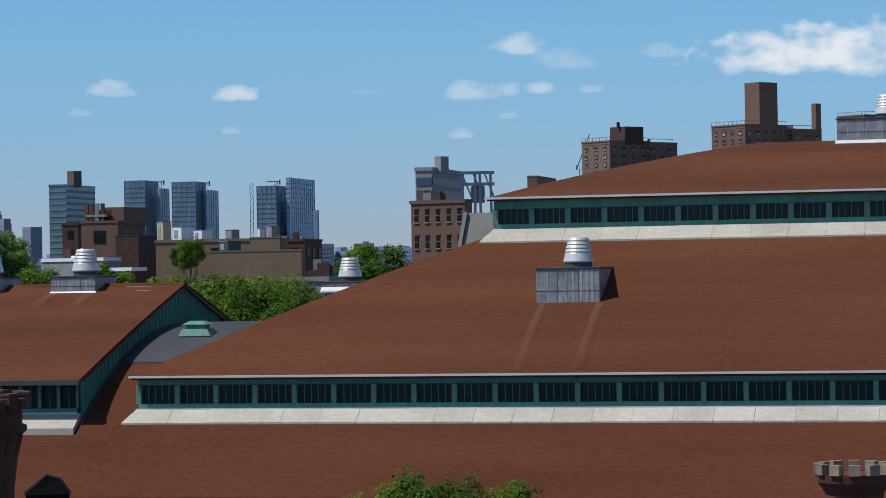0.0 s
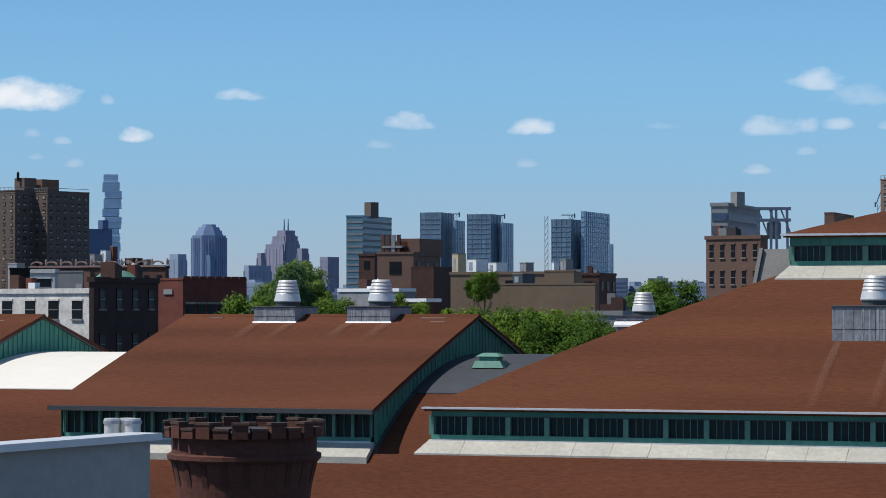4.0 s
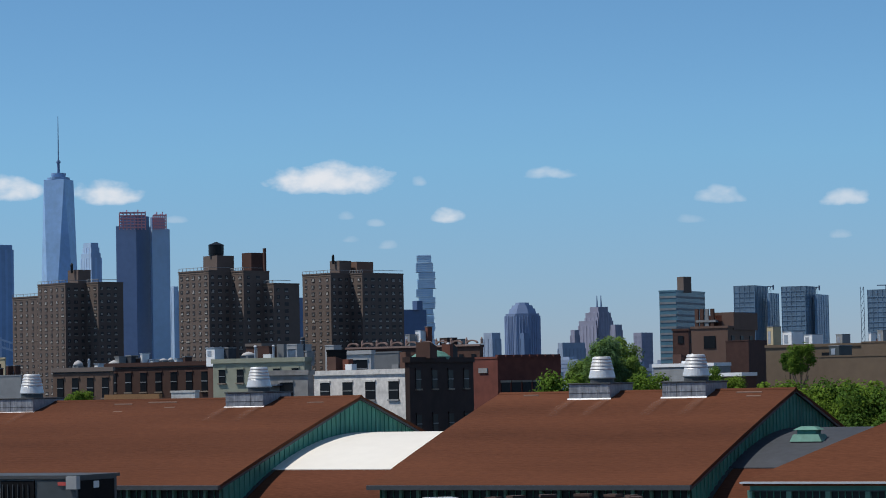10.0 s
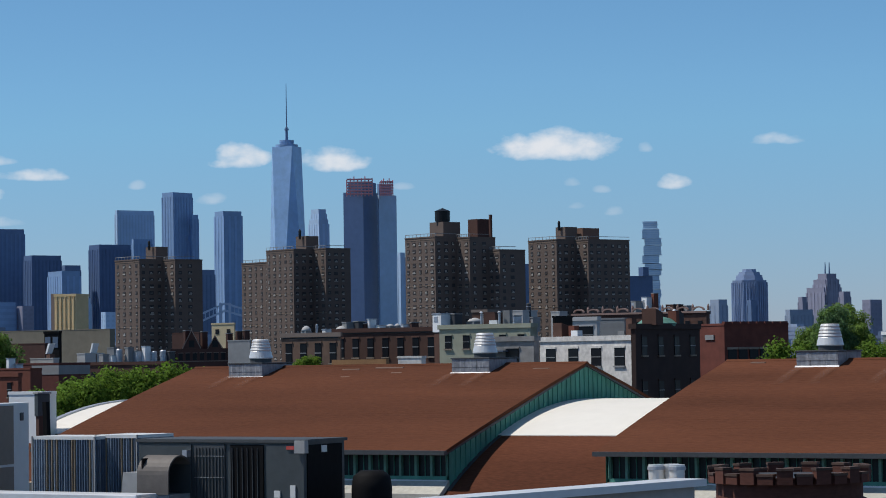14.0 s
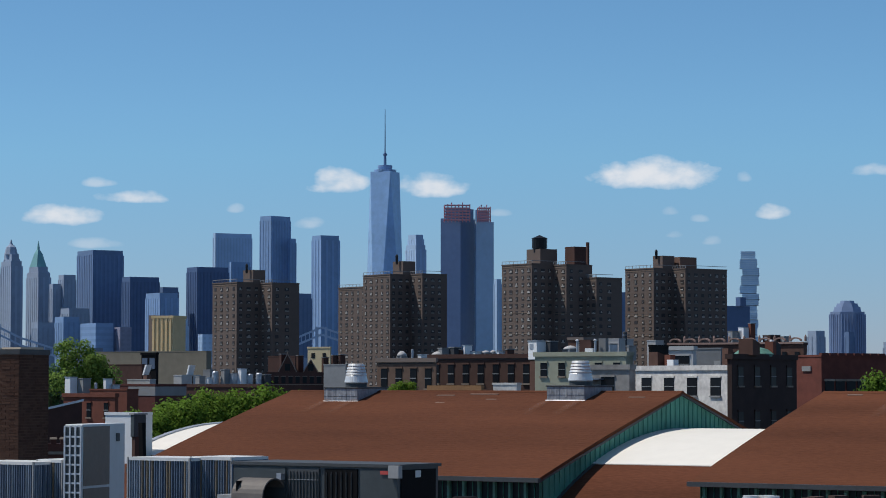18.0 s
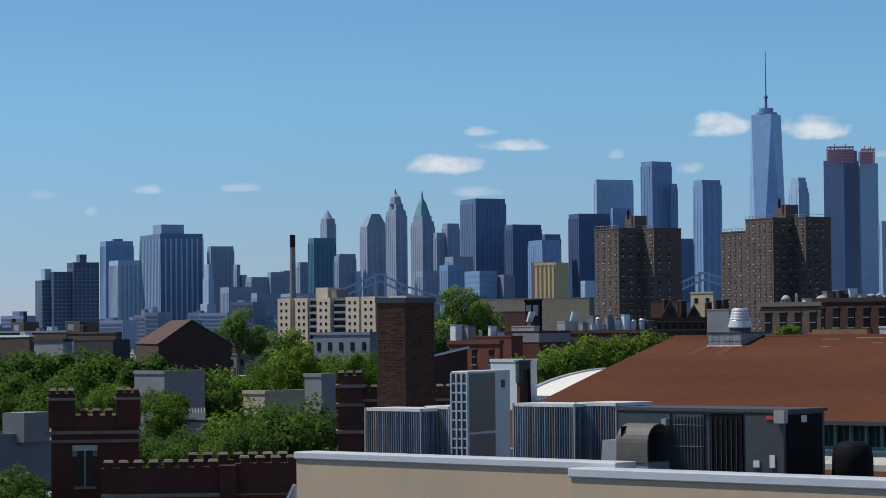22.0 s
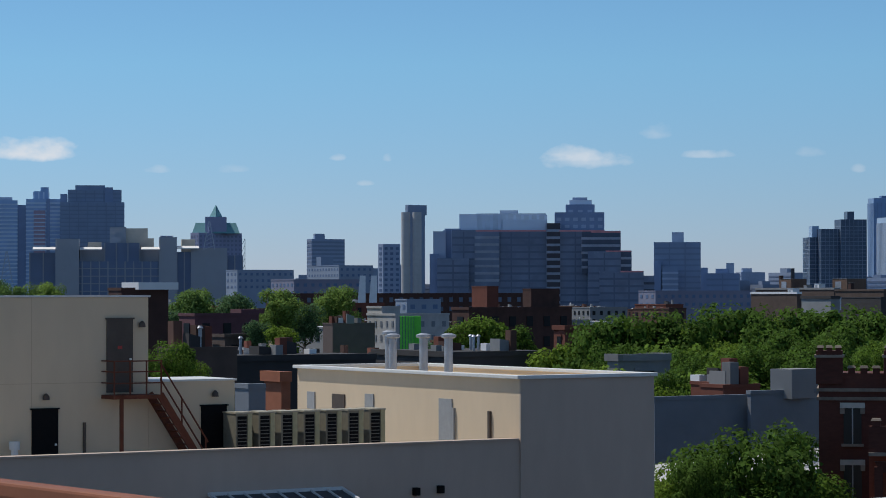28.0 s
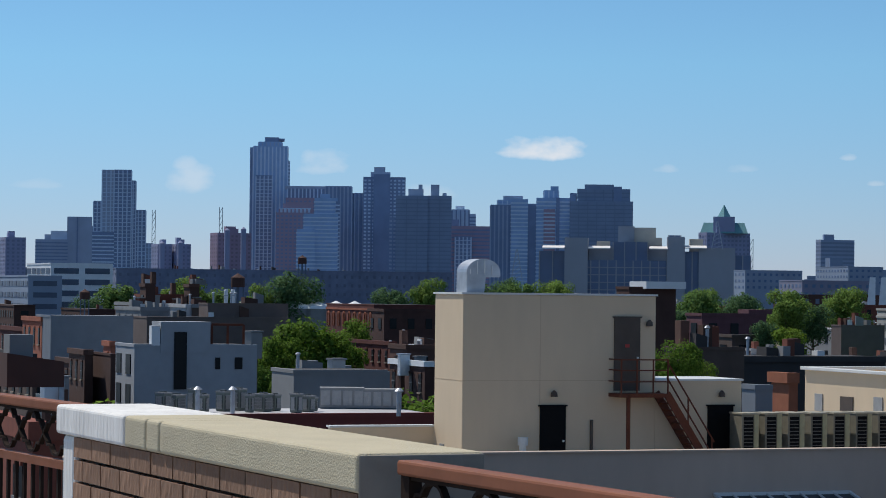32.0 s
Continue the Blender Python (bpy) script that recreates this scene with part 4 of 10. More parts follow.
for zt in (-1.3, -3.45):
    win = part("window", Shape().box(-.72, -.05, -.03, .02, zt - 1.35, zt), dark_glass, castle)
    part("lintel", Shape().box(-.85, .08, -.08, .02, zt, zt + .2), material("pale_limestone", (0.5, 0.48, 0.43), 0.85), win, "pale stone lintel")
    part("lintel_drop", Shape().box(-.85, -.68, -.08, .02, zt - .22, zt), cap_stone, win)
    part("lintel_drop", Shape().box(-.09, .08, -.08, .02, zt - .22, zt), cap_stone, win)
    part("sill", Shape().box(-.8, .03, -.1, .02, zt - 1.45, zt - 1.35), cap_stone, win)
    part("sash_bar", Shape().box(-.41, -.36, -.05, -.02, zt - 1.35, zt), louvre_paint, win)

cw = thing("crenellated_wall", "crenellated red brick wall with recessed arches", "wall", facing(-13.212, 97.0, 15.125 - EYE))
x0, x1, x2 = -105 * K, 98 * K, 500 * K
part("parapet", Shape().box(x0, x1, 0, .5, -1.0, 0), red_brick, cw)
battlement(cw, x0, x1, 0, 0, .56, .3, .2)
for a, b, y in ((x0, x1, 0), (x1 + .1, x2, .5)):
    part("string_course", Shape().box(a, b, y - .12, y, -1.08, -.95), cap_stone, cw)
part("wall", Shape().box(x0, x2, .55, 1.2, -18, -1.0), material("orange_red_brick", (0.27, 0.072, 0.038), 0.9, 0.3, 4.0, 0.5, stretch=(1, 1, 3)), cw)
part("corner_pier", Shape().box(x1 - .05, x1 + .55, -.15, .6, -18, .05), red_brick, cw)
part("parapet", Shape().box(x1 + .55, x2, .3, .8, -1.0, .1), red_brick, cw)
battlement(cw, x1 + .6, x2, .3, .1, .56, .3, .2)
for i in range(9):
    x = x0 + .2 + (x1 - x0) * i / 4
    part("pier", Shape().box(x, x + .3, .2, .6, -18, -1.5), red_brick, cw)
    part("arch_head", Shape().frustum([(x + .25, .25, -1.7), (x + 1.1, .25, -1.7), (x + 1.1, .6, -1.7), (x + .25, .6, -1.7)], [(x, .2, -1.3), (x + 1.3, .2, -1.3), (x + 1.3, .6, -1.3), (x, .6, -1.3)]), red_brick, cw)
back = thing("crenellated_wall", "far crenellated red brick parapet behind the first", "wall", facing(-11.85, 106.0, 14.946 - EYE))
part("parapet", Shape().box(-75 * K, 120 * K, 0, .5, -18, 0), red_brick, back)
battlement(back, -75 * K, 120 * K, 0, 0, .62, .34, .22)
t2 = thing("brick_tower", "slim crenellated brick turret with stone bands", "tower", facing(-9.149, 112.0, 18.186 - EYE))
part("shaft", Shape().box(-.5, .55, 0, 1.2, -20, 0), turret_brick, t2)
battlement(t2, -.55, .6, -.05, 0, .38, .22, .14)
for z in (-.45, -1.25, -2.4):
    part("string_course", Shape().box(-.6, .65, -.1, 1.3, z - .06, z + .08), cap_stone, t2)
cw2 = thing("crenellated_wall", "red brick parapet with stone-capped battlements beside the chimney", "wall", facing(-8.368, 113.0, 17.511 - EYE))
part("parapet", Shape().box(-1.1, 4.2, 0, .6, -20, 0), turret_brick, cw2)
battlement(cw2, -1.1, 4.2, 0, 0, .42, .24, .18)
for z in (-.4, -1.2):
    part("string_course", Shape().box(-1.1, 4.2, -.08, .1, z - .06, z + .06), cap_stone, cw2)

# ---- cream rooftop with its stair bulkhead ----
beige = thing("stucco_building", "grey and cream stucco building with a roof deck", "building", on_grid(0, 0))
DECK = -5.65
part("parapet_wall", Shape().box(-70.3, -70, 8, 45.28, -EYE, -4.65), stucco_grey, beige, "grey stucco wall")
part("parapet_cap", Shape().box(-70.38, -69.92, 8, 45.2, -4.65, -4.6), stucco_grey, beige)
part("end_block", Shape().box(-85, -70, 45.28, 50.5, -EYE, -3.2), stucco_cream, beige, "cream stucco rooftop block")
part("end_face", Shape().box(-70, -69.94, 45.28, 50.5, -EYE, -2.72), stucco_grey, beige, "grey stucco wall")
for x0, x1, y0, y1 in ((-85.1, -69.85, 45.12, 45.42), (-85.1, -69.85, 50.3, 50.6), (-70.2, -69.85, 45.42, 50.3), (-85.1, -84.8, 45.42, 50.3)):
    soften(part("block_coping", Shape().box(x0, x1, y0, y1, -2.72, -2.6), white_paint, beige, "white metal coping"), .02)
part("block_parapet", Shape().box(-85, -84.85, 45.3, 50.5, -3.2, -2.72), stucco_cream, beige)
part("block_parapet", Shape().box(-85, -70, 50.35, 50.5, -3.2, -2.72), stucco_cream, beige)
part("block_parapet", Shape().box(-85, -70, 45.28, 45.4, -3.2, -2.72), stucco_cream, beige)
part("deck", Shape().box(-92, -70.3, 8, 45.2, DECK - .3, DECK), material("pale_deck", (0.35, 0.33, 0.3), 0.9), beige)
SP = (24.776, -4.267)
part("side_parapet", Shape().box(-77.75, -77.45, SP[0], 28.2, -EYE, SP[1]), stucco_cream, beige)
part("side_coping", Shape().box(-77.8, -77.4, SP[0] - .05, 28.2, SP[1], SP[1] + .06), white_paint, beige, "white metal coping")
def wall_piece(name, a, b, mat, lab="", out=.04):
    part(name, Shape().box(a[0], b[0], 45.28 - out, 45.3, b[1], a[1]), mat, beige, lab)
wall_piece("louvre_panel", (-84.193, -3.55), (-83.633, -4.168), louvre_paint, "grey louvred vent")
wall_piece("louvre_panel", (-79.933, -3.498), (-79.335, -4.069), louvre_paint, "grey louvred vent")
wall_piece("hatch", (-82.315, -3.573), (-81.4, -4.086), bronze_door, "brown access hatch")
wall_piece("door", (-74.916, -3.49), (-74.089, -4.884), louvre_paint, "grey steel door")
wall_piece("conduit", (-71.803, -3.807), (-71.67, -4.752), bronze_door, "thin brown pipe", .08)
wall_piece("conduit", (-74.013, -3.778), (-73.909, -4.857), louvre_paint, "", .08)
for p in ((41.401, -6.131), (42.282, -6.097)):
    part("wall_lamp", Shape().box(-70, -69.8, p[0] - .09, p[0] + .09, p[1] - .12, p[1] + .12), black_paint, beige, "small dark wall lamp")
for p, q in (((29.936, -6.596), (30.305, -7.085)), ((31.691, -6.565), (32.629, -7.187)), ((36.331, -7.022), (37.065, -7.624))):
    win = part("window", Shape().box(-70, -69.95, p[0], q[0], q[1], p[1]), dark_glass, beige)
    part("window_frame", Shape().box(-70, -69.9, p[0] - .08, q[0] + .08, p[1], p[1] + .08), white_paint, win)
    for k in range(5):
        w = p[0] + (q[0] - p[0]) * (k + .5) / 5
        part("window_bar", Shape().box(-69.93, -69.9, w - .015, w + .015, q[1], p[1]), black_paint, win)

bulk = thing("stair_bulkhead", "cream stucco stair bulkhead with a raised brown door", "bulkhead", on_grid(-74.9, 28.15, DECK))
H = -0.09 - DECK
soften(part("stucco_shell", Shape().box(-2.5, 0, 0, 6.47, 0, H), stucco_cream, bulk), .02)
part("roof_edge", Shape().box(-2.55, .05, -.05, 6.52, H, H + .06), white_paint, bulk)
part("seam", Shape().box(0, .006, 2.55, 2.57, 0, H), stucco_tan, bulk)
part("seam", Shape().box(-2.5, .006, -.006, 6.47, H - 2.65, H - 2.63), stucco_tan, bulk)
part("annex", Shape().box(-2.5, 0, 6.47, 9.48, 0, -2.75 - DECK), stucco_cream, bulk)
part("roof_edge", Shape().box(-2.55, .05, 6.47, 9.53, -2.75 - DECK, -2.69 - DECK), white_paint, bulk)
def steel_door(y0, y1, z0, z1, mat, lab):
    d = part("door", Shape().box(0, .05, y0, y1, z0, z1), mat, bulk, lab)
    part("door_frame", Shape().box(0, .07, y0 - .05, y1 + .05, z1, z1 + .05), mat, d)
    part("knob", Shape().box(.05, .1, y1 - .12, y1 - .06, z0 + 1.0, z0 + 1.06), aluminium, d)
    ly, lz = ((y0 + y1) / 2, z1 + .3) if z0 < 1 else (y1 + .28, z1 - .25)
    part("wall_lamp", Shape().tube(.12, ly, [(lz, .11), (lz + .12, .1), (lz + .2, .03)], 10), bronze_door, d)
steel_door(2.56, 3.42, .02, 2.12, black_paint, "black steel door")
steel_door(8.29, 9.18, .02, 2.1, black_paint, "black steel door")
steel_door(5.04, 5.92, -3.05 - DECK, -.78 - DECK, bronze_door, "brown steel door")
part("door_notice", Shape().box(.05, .06, 5.4, 5.55, 3.95, 4.05), material("red_notice", (0.45, 0.05, 0.04), 0.6), bulk, "small red notice")
part("grille", Shape().box(-1.9, -1.55, -.03, 0, .2, .9), louvre_paint, bulk, "grey louvred vent")
part("conduit", Shape().box(0, .08, 4.25, 4.33, 0, 1.7), bronze_door, bulk)
part("vent_stub", Shape().tube(.4, 1.85, [(0, .11), (.95, .11), (.95, .16), (1.2, .16)], 12), white_paint, bulk)
z = -3.11 - DECK
st = part("landing", Shape().box(0, .95, 4.87, 6.48, z - .12, z), rust_paint, bulk, "rust-red steel landing")
part("post", Shape().box(.85, .95, 5.1, 5.2, 0, z), rust_paint, st)
for y in (4.87, 5.4, 5.95, 6.45):
    part("baluster", Shape().box(.92, .96, y, y + .04, z, z + 1.05), rust_paint, st)
for k in (.35, .7, 1.03):
    part("guard_rail", Shape().box(.92, .96, 4.87, 6.48, z + k, z + k + .04), rust_paint, st)
    part("guard_rail", Shape().box(0, .96, 4.87, 4.91, z + k, z + k + .04), rust_paint, st)
flight = part("stringer", Shape().bar((.9, 6.45, z), (.9, 8.1, .02), .06, .24), rust_paint, bulk, "rust-red steel stringer")
part("stringer", Shape().bar((.1, 6.45, z), (.1, 8.1, .02), .06, .24), rust_paint, bulk)
for i in range(12):
    f = (i + .5) / 12
    part("tread", Shape().box(.1, .9, 6.45 + 1.65 * f - .1, 6.45 + 1.65 * f + .1, z * (1 - f) - .02, z * (1 - f) + .02), rust_paint, flight)
for k in (.5, 1.0):
    part("handrail", Shape().bar((.9, 6.45, z + k), (.9, 8.1, .02 + k), .04), rust_paint, flight)
for f in (.45, .95):
    part("baluster", Shape().box(.88, .92, 6.45 + 1.65 * f - .02, 6.45 + 1.65 * f + .02, z * (1 - f), z * (1 - f) + 1.0), rust_paint, flight)
duct = thing("gooseneck_duct", "large bright galvanised gooseneck duct on the bulkhead roof", "duct", on_grid(-76.6, 28.75, 0))
sh = Shape()
ring = [(-.02, .12), (-.02, .6)] + [(.48 - .5 * math.cos(math.pi * i / 14), .6 + .42 * math.sin(math.pi * i / 14)) for i in range(15)] + [(.98, .45), (.55, .45)] + [(.48 - .12 * math.cos(math.pi * (14 - i) / 14), .6 + .1 * math.sin(math.pi * (14 - i) / 14)) for i in range(0)] + [(.5, -.06), (-.02, -.06)]
sh.frustum([(-.45, y * 1.12, z) for y, z in ring], [(.45, y * 1.12, z) for y, z in ring])
part("elbow", sh, galvanised, duct)
for k in range(4):
    part("seam", Shape().box(-.47, .47, .08 + .24 * k, .105 + .24 * k, .55, .56 + .45 * math.sin(math.pi * (.1 + .24 * k))), aluminium, duct)

ac_row = (37.031, -3.759), (42.661, -3.901)
w0, w1 = ac_row[0][0], ac_row[1][0]
stand = thing("equipment_stand", "low rust-red steel stand carrying condensers", "stand", on_grid(-73.6, w0, DECK))
part("beam", Shape().box(-.1, 0, 0, w1 - w0, .55, .68), rust_paint, stand)
part("beam", Shape().box(-.9, -.8, 0, w1 - w0, .55, .68), rust_paint, stand)
for i in range(5):
    part("leg", Shape().box(-.9, 0, (w1 - w0 - .1) * i / 4, (w1 - w0 - .1) * i / 4 + .1, 0, .55), rust_paint, stand)
top = ac_row[0][1]
first = None
dark_louvre, sand_lid = material("taupe_louvre", (0.13, 0.125, 0.11), 0.6), material("sand_lid", (0.36, 0.33, 0.25), 0.6)
for i in range(7):
    wi = w0 + (w1 - w0) * i / 7
    m = on_grid(-73.6, wi, DECK + .68)
    if first is None:
        first = thing("condenser_unit", "beige outdoor condenser with a louvred front on a steel stand", "air conditioner", m, "row of condensers")
        b, hh = (w1 - w0) / 7 - .24, top - DECK - .68
        part("casing", Shape().box(-.9, -.03, 0, b, 0, hh), material("beige_casing", (0.2, 0.185, 0.14), 0.6), first)
        part("grille_backing", Shape().box(-.03, -.02, .06, b * .68, .08, hh - .08), black_paint, first)
        part("corner_plate", Shape().box(-.03, 0, b * .72, b, 0, hh), material("yellowed_plate", (0.4, 0.37, 0.22), 0.6), first)
        for k in range(9):
            part("louvre", Shape().box(-.02, 0, .06, b * .68, .1 + (hh - .2) * k / 9, .125 + (hh - .2) * k / 9), dark_louvre, first)
        part("lid", Shape().box(-.92, .02, -.02, b + .02, hh, hh + .05), sand_lid, first)
    else:
        copy_thing(first, m)

for px in ((-81.603, -1.313), (-81.332, -1.416), (-79.176, -1.386), (-77.49, -1.366)):
    vp = thing("vent_stack", "galvanised vent stack with a flat rain cap", "flue", on_grid(px[0], 47.2, -3.2), "four vent stacks")
    t = px[1] + 3.2
    part("pipe", Shape().tube(0, 0, [(0, .15), (t - .18, .15)], 14), galvanised, vp)
    part("cap", Shape().tube(0, 0, [(t - .18, .17), (t - .14, .27), (t - .06, .27), (t, .1)], 14), galvanised, vp)

P0, P1 = (34.316, -5.842), (38.809, -5.873)
perg = thing("metal_canopy", "white metal canopy frame with slanted slats over a terrace", "canopy", on_grid(-70, P0[0], P1[1]))
wd = P1[0] - P0[0]
part("wall_plate", Shape().box(0, .1, 0, wd, -.1, 0), white_paint, perg)
part("front_beam", Shape().box(2.4, 2.5, 0, wd, -.75, -.63), white_paint, perg)
part("edge_beam", Shape().bar((0, wd, -.05), (2.5, wd, -.7), .09), white_paint, perg)
part("edge_beam", Shape().bar((0, 0, -.05), (2.5, 0, -.7), .09), white_paint, perg)
part("sheet", Shape().frustum([(0.1, 0, -.12), (2.4, 0, -.72), (2.4, wd, -.72), (.1, wd, -.12)], [(.1, 0, -.1), (2.4, 0, -.7), (2.4, wd, -.7), (.1, wd, -.1)]), dark_trim, perg, "dark translucent sheet")
for i in range(1, 8):
    part("slat", Shape().bar((0, wd * i / 8, -.04), (2.45, wd * i / 8, -.68), .05), white_paint, perg)
for y in (0.05, wd - .05):
    part("post", Shape().box(2.4, 2.5, y - .05, y + .05, -4.5, -.7), white_paint, perg)

# low roof in front of the headhouse
lr = thing("low_building", "low flat-roofed building with a white roof edge", "building", on_grid(0, 0))
LR = -4.5
part("front_wall", Shape().box(-44.2, -40.9, 35.3, 43, -EYE, LR - .3), stucco_grey, lr)
part("flat_roof", Shape().box(-44.0, -41.1, 35.5, 42.8, LR - .32, LR - .25), silver_sheet, lr)
for x0, x1, y0, y1 in ((-44.3, -40.8, 35.2, 35.5), (-44.3, -40.8, 42.8, 43.1), (-44.3, -44.0, 35.2, 43.1), (-41.1, -40.8, 35.2, 43.1)):
    part("roof_edge", Shape().box(x0, x1, y0, y1, LR - .3, LR), white_paint, lr)
for y in (38.0, 39.2, 41.2):
    part("roof_hatch", Shape().box(-42.9, -42.4, y, y + .5, LR - .26, LR + .12), black_paint, lr)

# ---- the camera's own roof terrace ----
own = thing("terrace_parapet", "tan brick parapet with a cast stone coping, partly painted white", "parapet", on_grid(-7.07, 2.34, -.464, 3.6))
LN, TH, CT = 3.2, 0.4, 0.115
for a, b, m, lab in ((-LN, -2.28, white_stone, "white-painted coping stone"), (-2.27, -2.02, stone_coping, ""), (-2.01, -1.86, stone_coping, ""), (-1.85, 0, stone_coping, "rough cream cast stone coping")):
    soften(part("coping_stone", Shape().box(a, b, 0, TH, -CT, 0), m, own, lab), .014, 3)
# thin grey slab over the coping end; its darker tone holds the shade
soften(part("end_render", Shape().box(0, .008, .004, TH - .004, -1.15, -.006), cement_render, own, "smooth grey cement end"), .004)
part("core", Shape().box(-LN + .16, -.03, .05, TH - .04, -1.15, -CT), mortar, own)
soften(part("end_face", Shape().box(-.035, -.005, .03, TH - .02, -1.15, -CT - .002), stone_coping, own, "rough cement end face"), .01)
soften(part("end_pier", Shape().box(-LN + .03, -LN + .2, .02, TH - .02, -1.15, -CT - .002), white_stone, own, "white-painted end pier"), .02)
bh, bl = .088, .25
brick_mesh = Shape().box(0, bl - .012, 0, .06, 0, bh - .012).mesh("brick")
for r in range(12):
    z = -CT + .008 - (r + 1) * bh
    x = -LN + .21 - (bl / 2 if r % 2 else 0)
    while x < -.05:
        a, b = max(x, -LN + .21), min(x + bl - .012, -.04)
        if b - a > .05:
            me = brick_mesh if b - a > bl - .02 else Shape().box(0, b - a, 0, .06, 0, bh - .012).mesh("brick")
            br = part("brick", me, brick_near, own)
            br.location = (a, .012 + random.uniform(0, .006), z)
        x += bl


def ribbon(path, thick, deep):
    """A flat steel strip bent along a path of (x, z), as one mesh."""
    sh, n = Shape(), len(path)
    for i, (x, z) in enumerate(path):
        (xa, za), (xb, zb) = path[max(i - 1, 0)], path[min(i + 1, n - 1)]
        d = math.hypot(xb - xa, zb - za)
        nx, nz = -(zb - za) / d * thick / 2, (xb - xa) / d * thick / 2
        sh.v += [(x + nx, -deep / 2, z + nz), (x + nx, deep / 2, z + nz), (x - nx, deep / 2, z - nz), (x - nx, -deep / 2, z - nz)]
    for i in range(n - 1):
        sh.f += [(4 * i + k, 4 * i + (k + 1) % 4, 4 * i + 4 + (k + 1) % 4, 4 * i + 4 + k) for k in range(4)]
    sh.f += [(3, 2, 1, 0), (4 * n - 4, 4 * n - 3, 4 * n - 2, 4 * n - 1)]
    return sh.mesh("scroll")


def scroll_rail(m, length, label, deep, phase):
    """A steel balustrade: flat handrail, ogee scrolls under it, and lower rails and balusters where they show."""
    r = thing("steel_balustrade", label, "railing", m)
    soften(part("handrail", Shape().box(0, length, -.035, .035, -.042, 0), rail_paint, r, "brown-painted flat handrail"), .008)
    part("under_bar", Shape().box(0, length, -.015, .015, -.055, -.042), scroll_steel, r)
    pitch, n = .3145, int((length - phase) / .3145)
    half = [(0, 0), (.035, .14), (.085, .3), (.13, .42), (.155, .54), (.185, .57), (.265, .55), (.29, .63), (.33, .82), (.385, .94), (.45, .99), (.5, 1)]
    path = [(x * pitch, -.14 + .085 * z) for x, z in half] + [((1 - x) * pitch, -.14 + .085 * z) for x, z in reversed(half[:-1])]
    up, down = ribbon(path, .011, .022), ribbon([(x, -.282 - z) for x, z in path], .011, .022)
    for i in range(n):
        for me in (up, down):
            part("scroll", me, scroll_steel, r).location = (phase + i * pitch, 0, 0)
    for i in range(int(length / 1.89) + 1):
        part("post", Shape().box(.0 + 1.887 * i, .055 + 1.887 * i, -.02, .02, -1.1, -.042), scroll_steel, r)
    part("lower_rail", Shape().box(0, length, -.022, .022, deep - .035, deep), rail_paint, r)
    bar = Shape().box(0, .02, -.007, .007, -1.07, deep - .035).mesh("baluster")
    for i in range(int(length / .11)):
        part("baluster", bar, scroll_steel, r).location = (.06 + .11 * i, 0, 0)
    part("bottom_rail", Shape().box(0, length, -.02, .02, -1.1, -1.07), rust_paint, r)
    return r


scroll_rail(on_grid(-6.95, 2.45, -.475, 5.6), 6.0, "brown-painted steel balustrade with ogee scrolls", -.245, .023)
scroll_rail(on_grid(-13.6, 1.9, -.475, 7.5), 3.35, "brown-painted steel balustrade with scrolls and thin bars", -.245, .124)
home = thing("terrace_building", "tan brick building under the camera, with a flat roof", "building", on_grid(0, 0))
part("terrace_floor", Shape().box(-14, 4, -9, 2.75, -1.8, -1.6), material("terrace_paving", (0.3, 0.28, 0.26), 0.9), home)
part("walls", Shape().box(-13.9, 3.9, -8.9, 2.7, -EYE, -1.8), brick_near, home)

# ---- towers of the skyline ----
brown_brick = material("brown_tower_brick", (0.13, 0.098, 0.084), 0.9, 0.14, 0.5, 0.05, bump=0.0)
red_tower = material("red_tower_brick", (0.16, 0.095, 0.072), 0.9, 0.14, 0.5, 0.05, bump=0.0)
dark_brick = material("dark_house_brick", (0.075, 0.035, 0.028), 0.9, 0.3, 1.0, 0.12, bump=0.0)
house_brick = material("brown_house_brick", (0.1, 0.05, 0.037), 0.9, 0.25, 1.0, 0.12, bump=0.0, each=0.25)
rust_brick = material("red_house_brick", (0.17, 0.055, 0.036), 0.9, 0.25, 1.0, 0.12, bump=0.0)
cream_brick = material("cream_brick", (0.5, 0.42, 0.27), 0.9, 0.15, 0.6, 0.08, bump=0.0)
white_brick = material("flaking_white_paint", (0.72, 0.7, 0.67), 0.9, 0.15, 2.6, 0.7, bump=0.0, tint=(0.42, 0.41, 0.4))
grey_brick = material("grey_render", (0.22, 0.23, 0.24), 0.9, 0.2, 0.8, 0.1, bump=0.0, each=0.2)
slate_wall = material("blue_grey_metal_siding", (0.2, 0.225, 0.26), 0.7, 0.12, 0.8, 0.1, bump=0.0)
pale_wall = material("pale_grey_render", (0.26, 0.265, 0.27), 0.85, 0.12, 0.8, 0.1, bump=0.0)
tar_roof = material("tar_roof", (0.05, 0.048, 0.05), 0.9, 0.3, 0.5, 0.1, bump=0.0)
silver_roof = material("silver_coated_roof", (0.5, 0.5, 0.51), 0.6, 0.25, 0.6, 0.15, bump=0.0)
# far_* colours are paled and blued: haze is painted into them
far_stone = material("hazed_grey_stone", (0.28, 0.35, 0.46), 0.9, 0.15, 0.1, 0.02, bump=0.0)
far_dark = material("hazed_dark_glass", (0.13, 0.2, 0.34), 0.4, 0.12, 0.1, 0.02, bump=0.0, spec=0.3)
far_mid = material("hazed_blue_glass", (0.22, 0.345, 0.55), 0.4, 0.14, 0.1, 0.02, bump=0.0, spec=0.3)
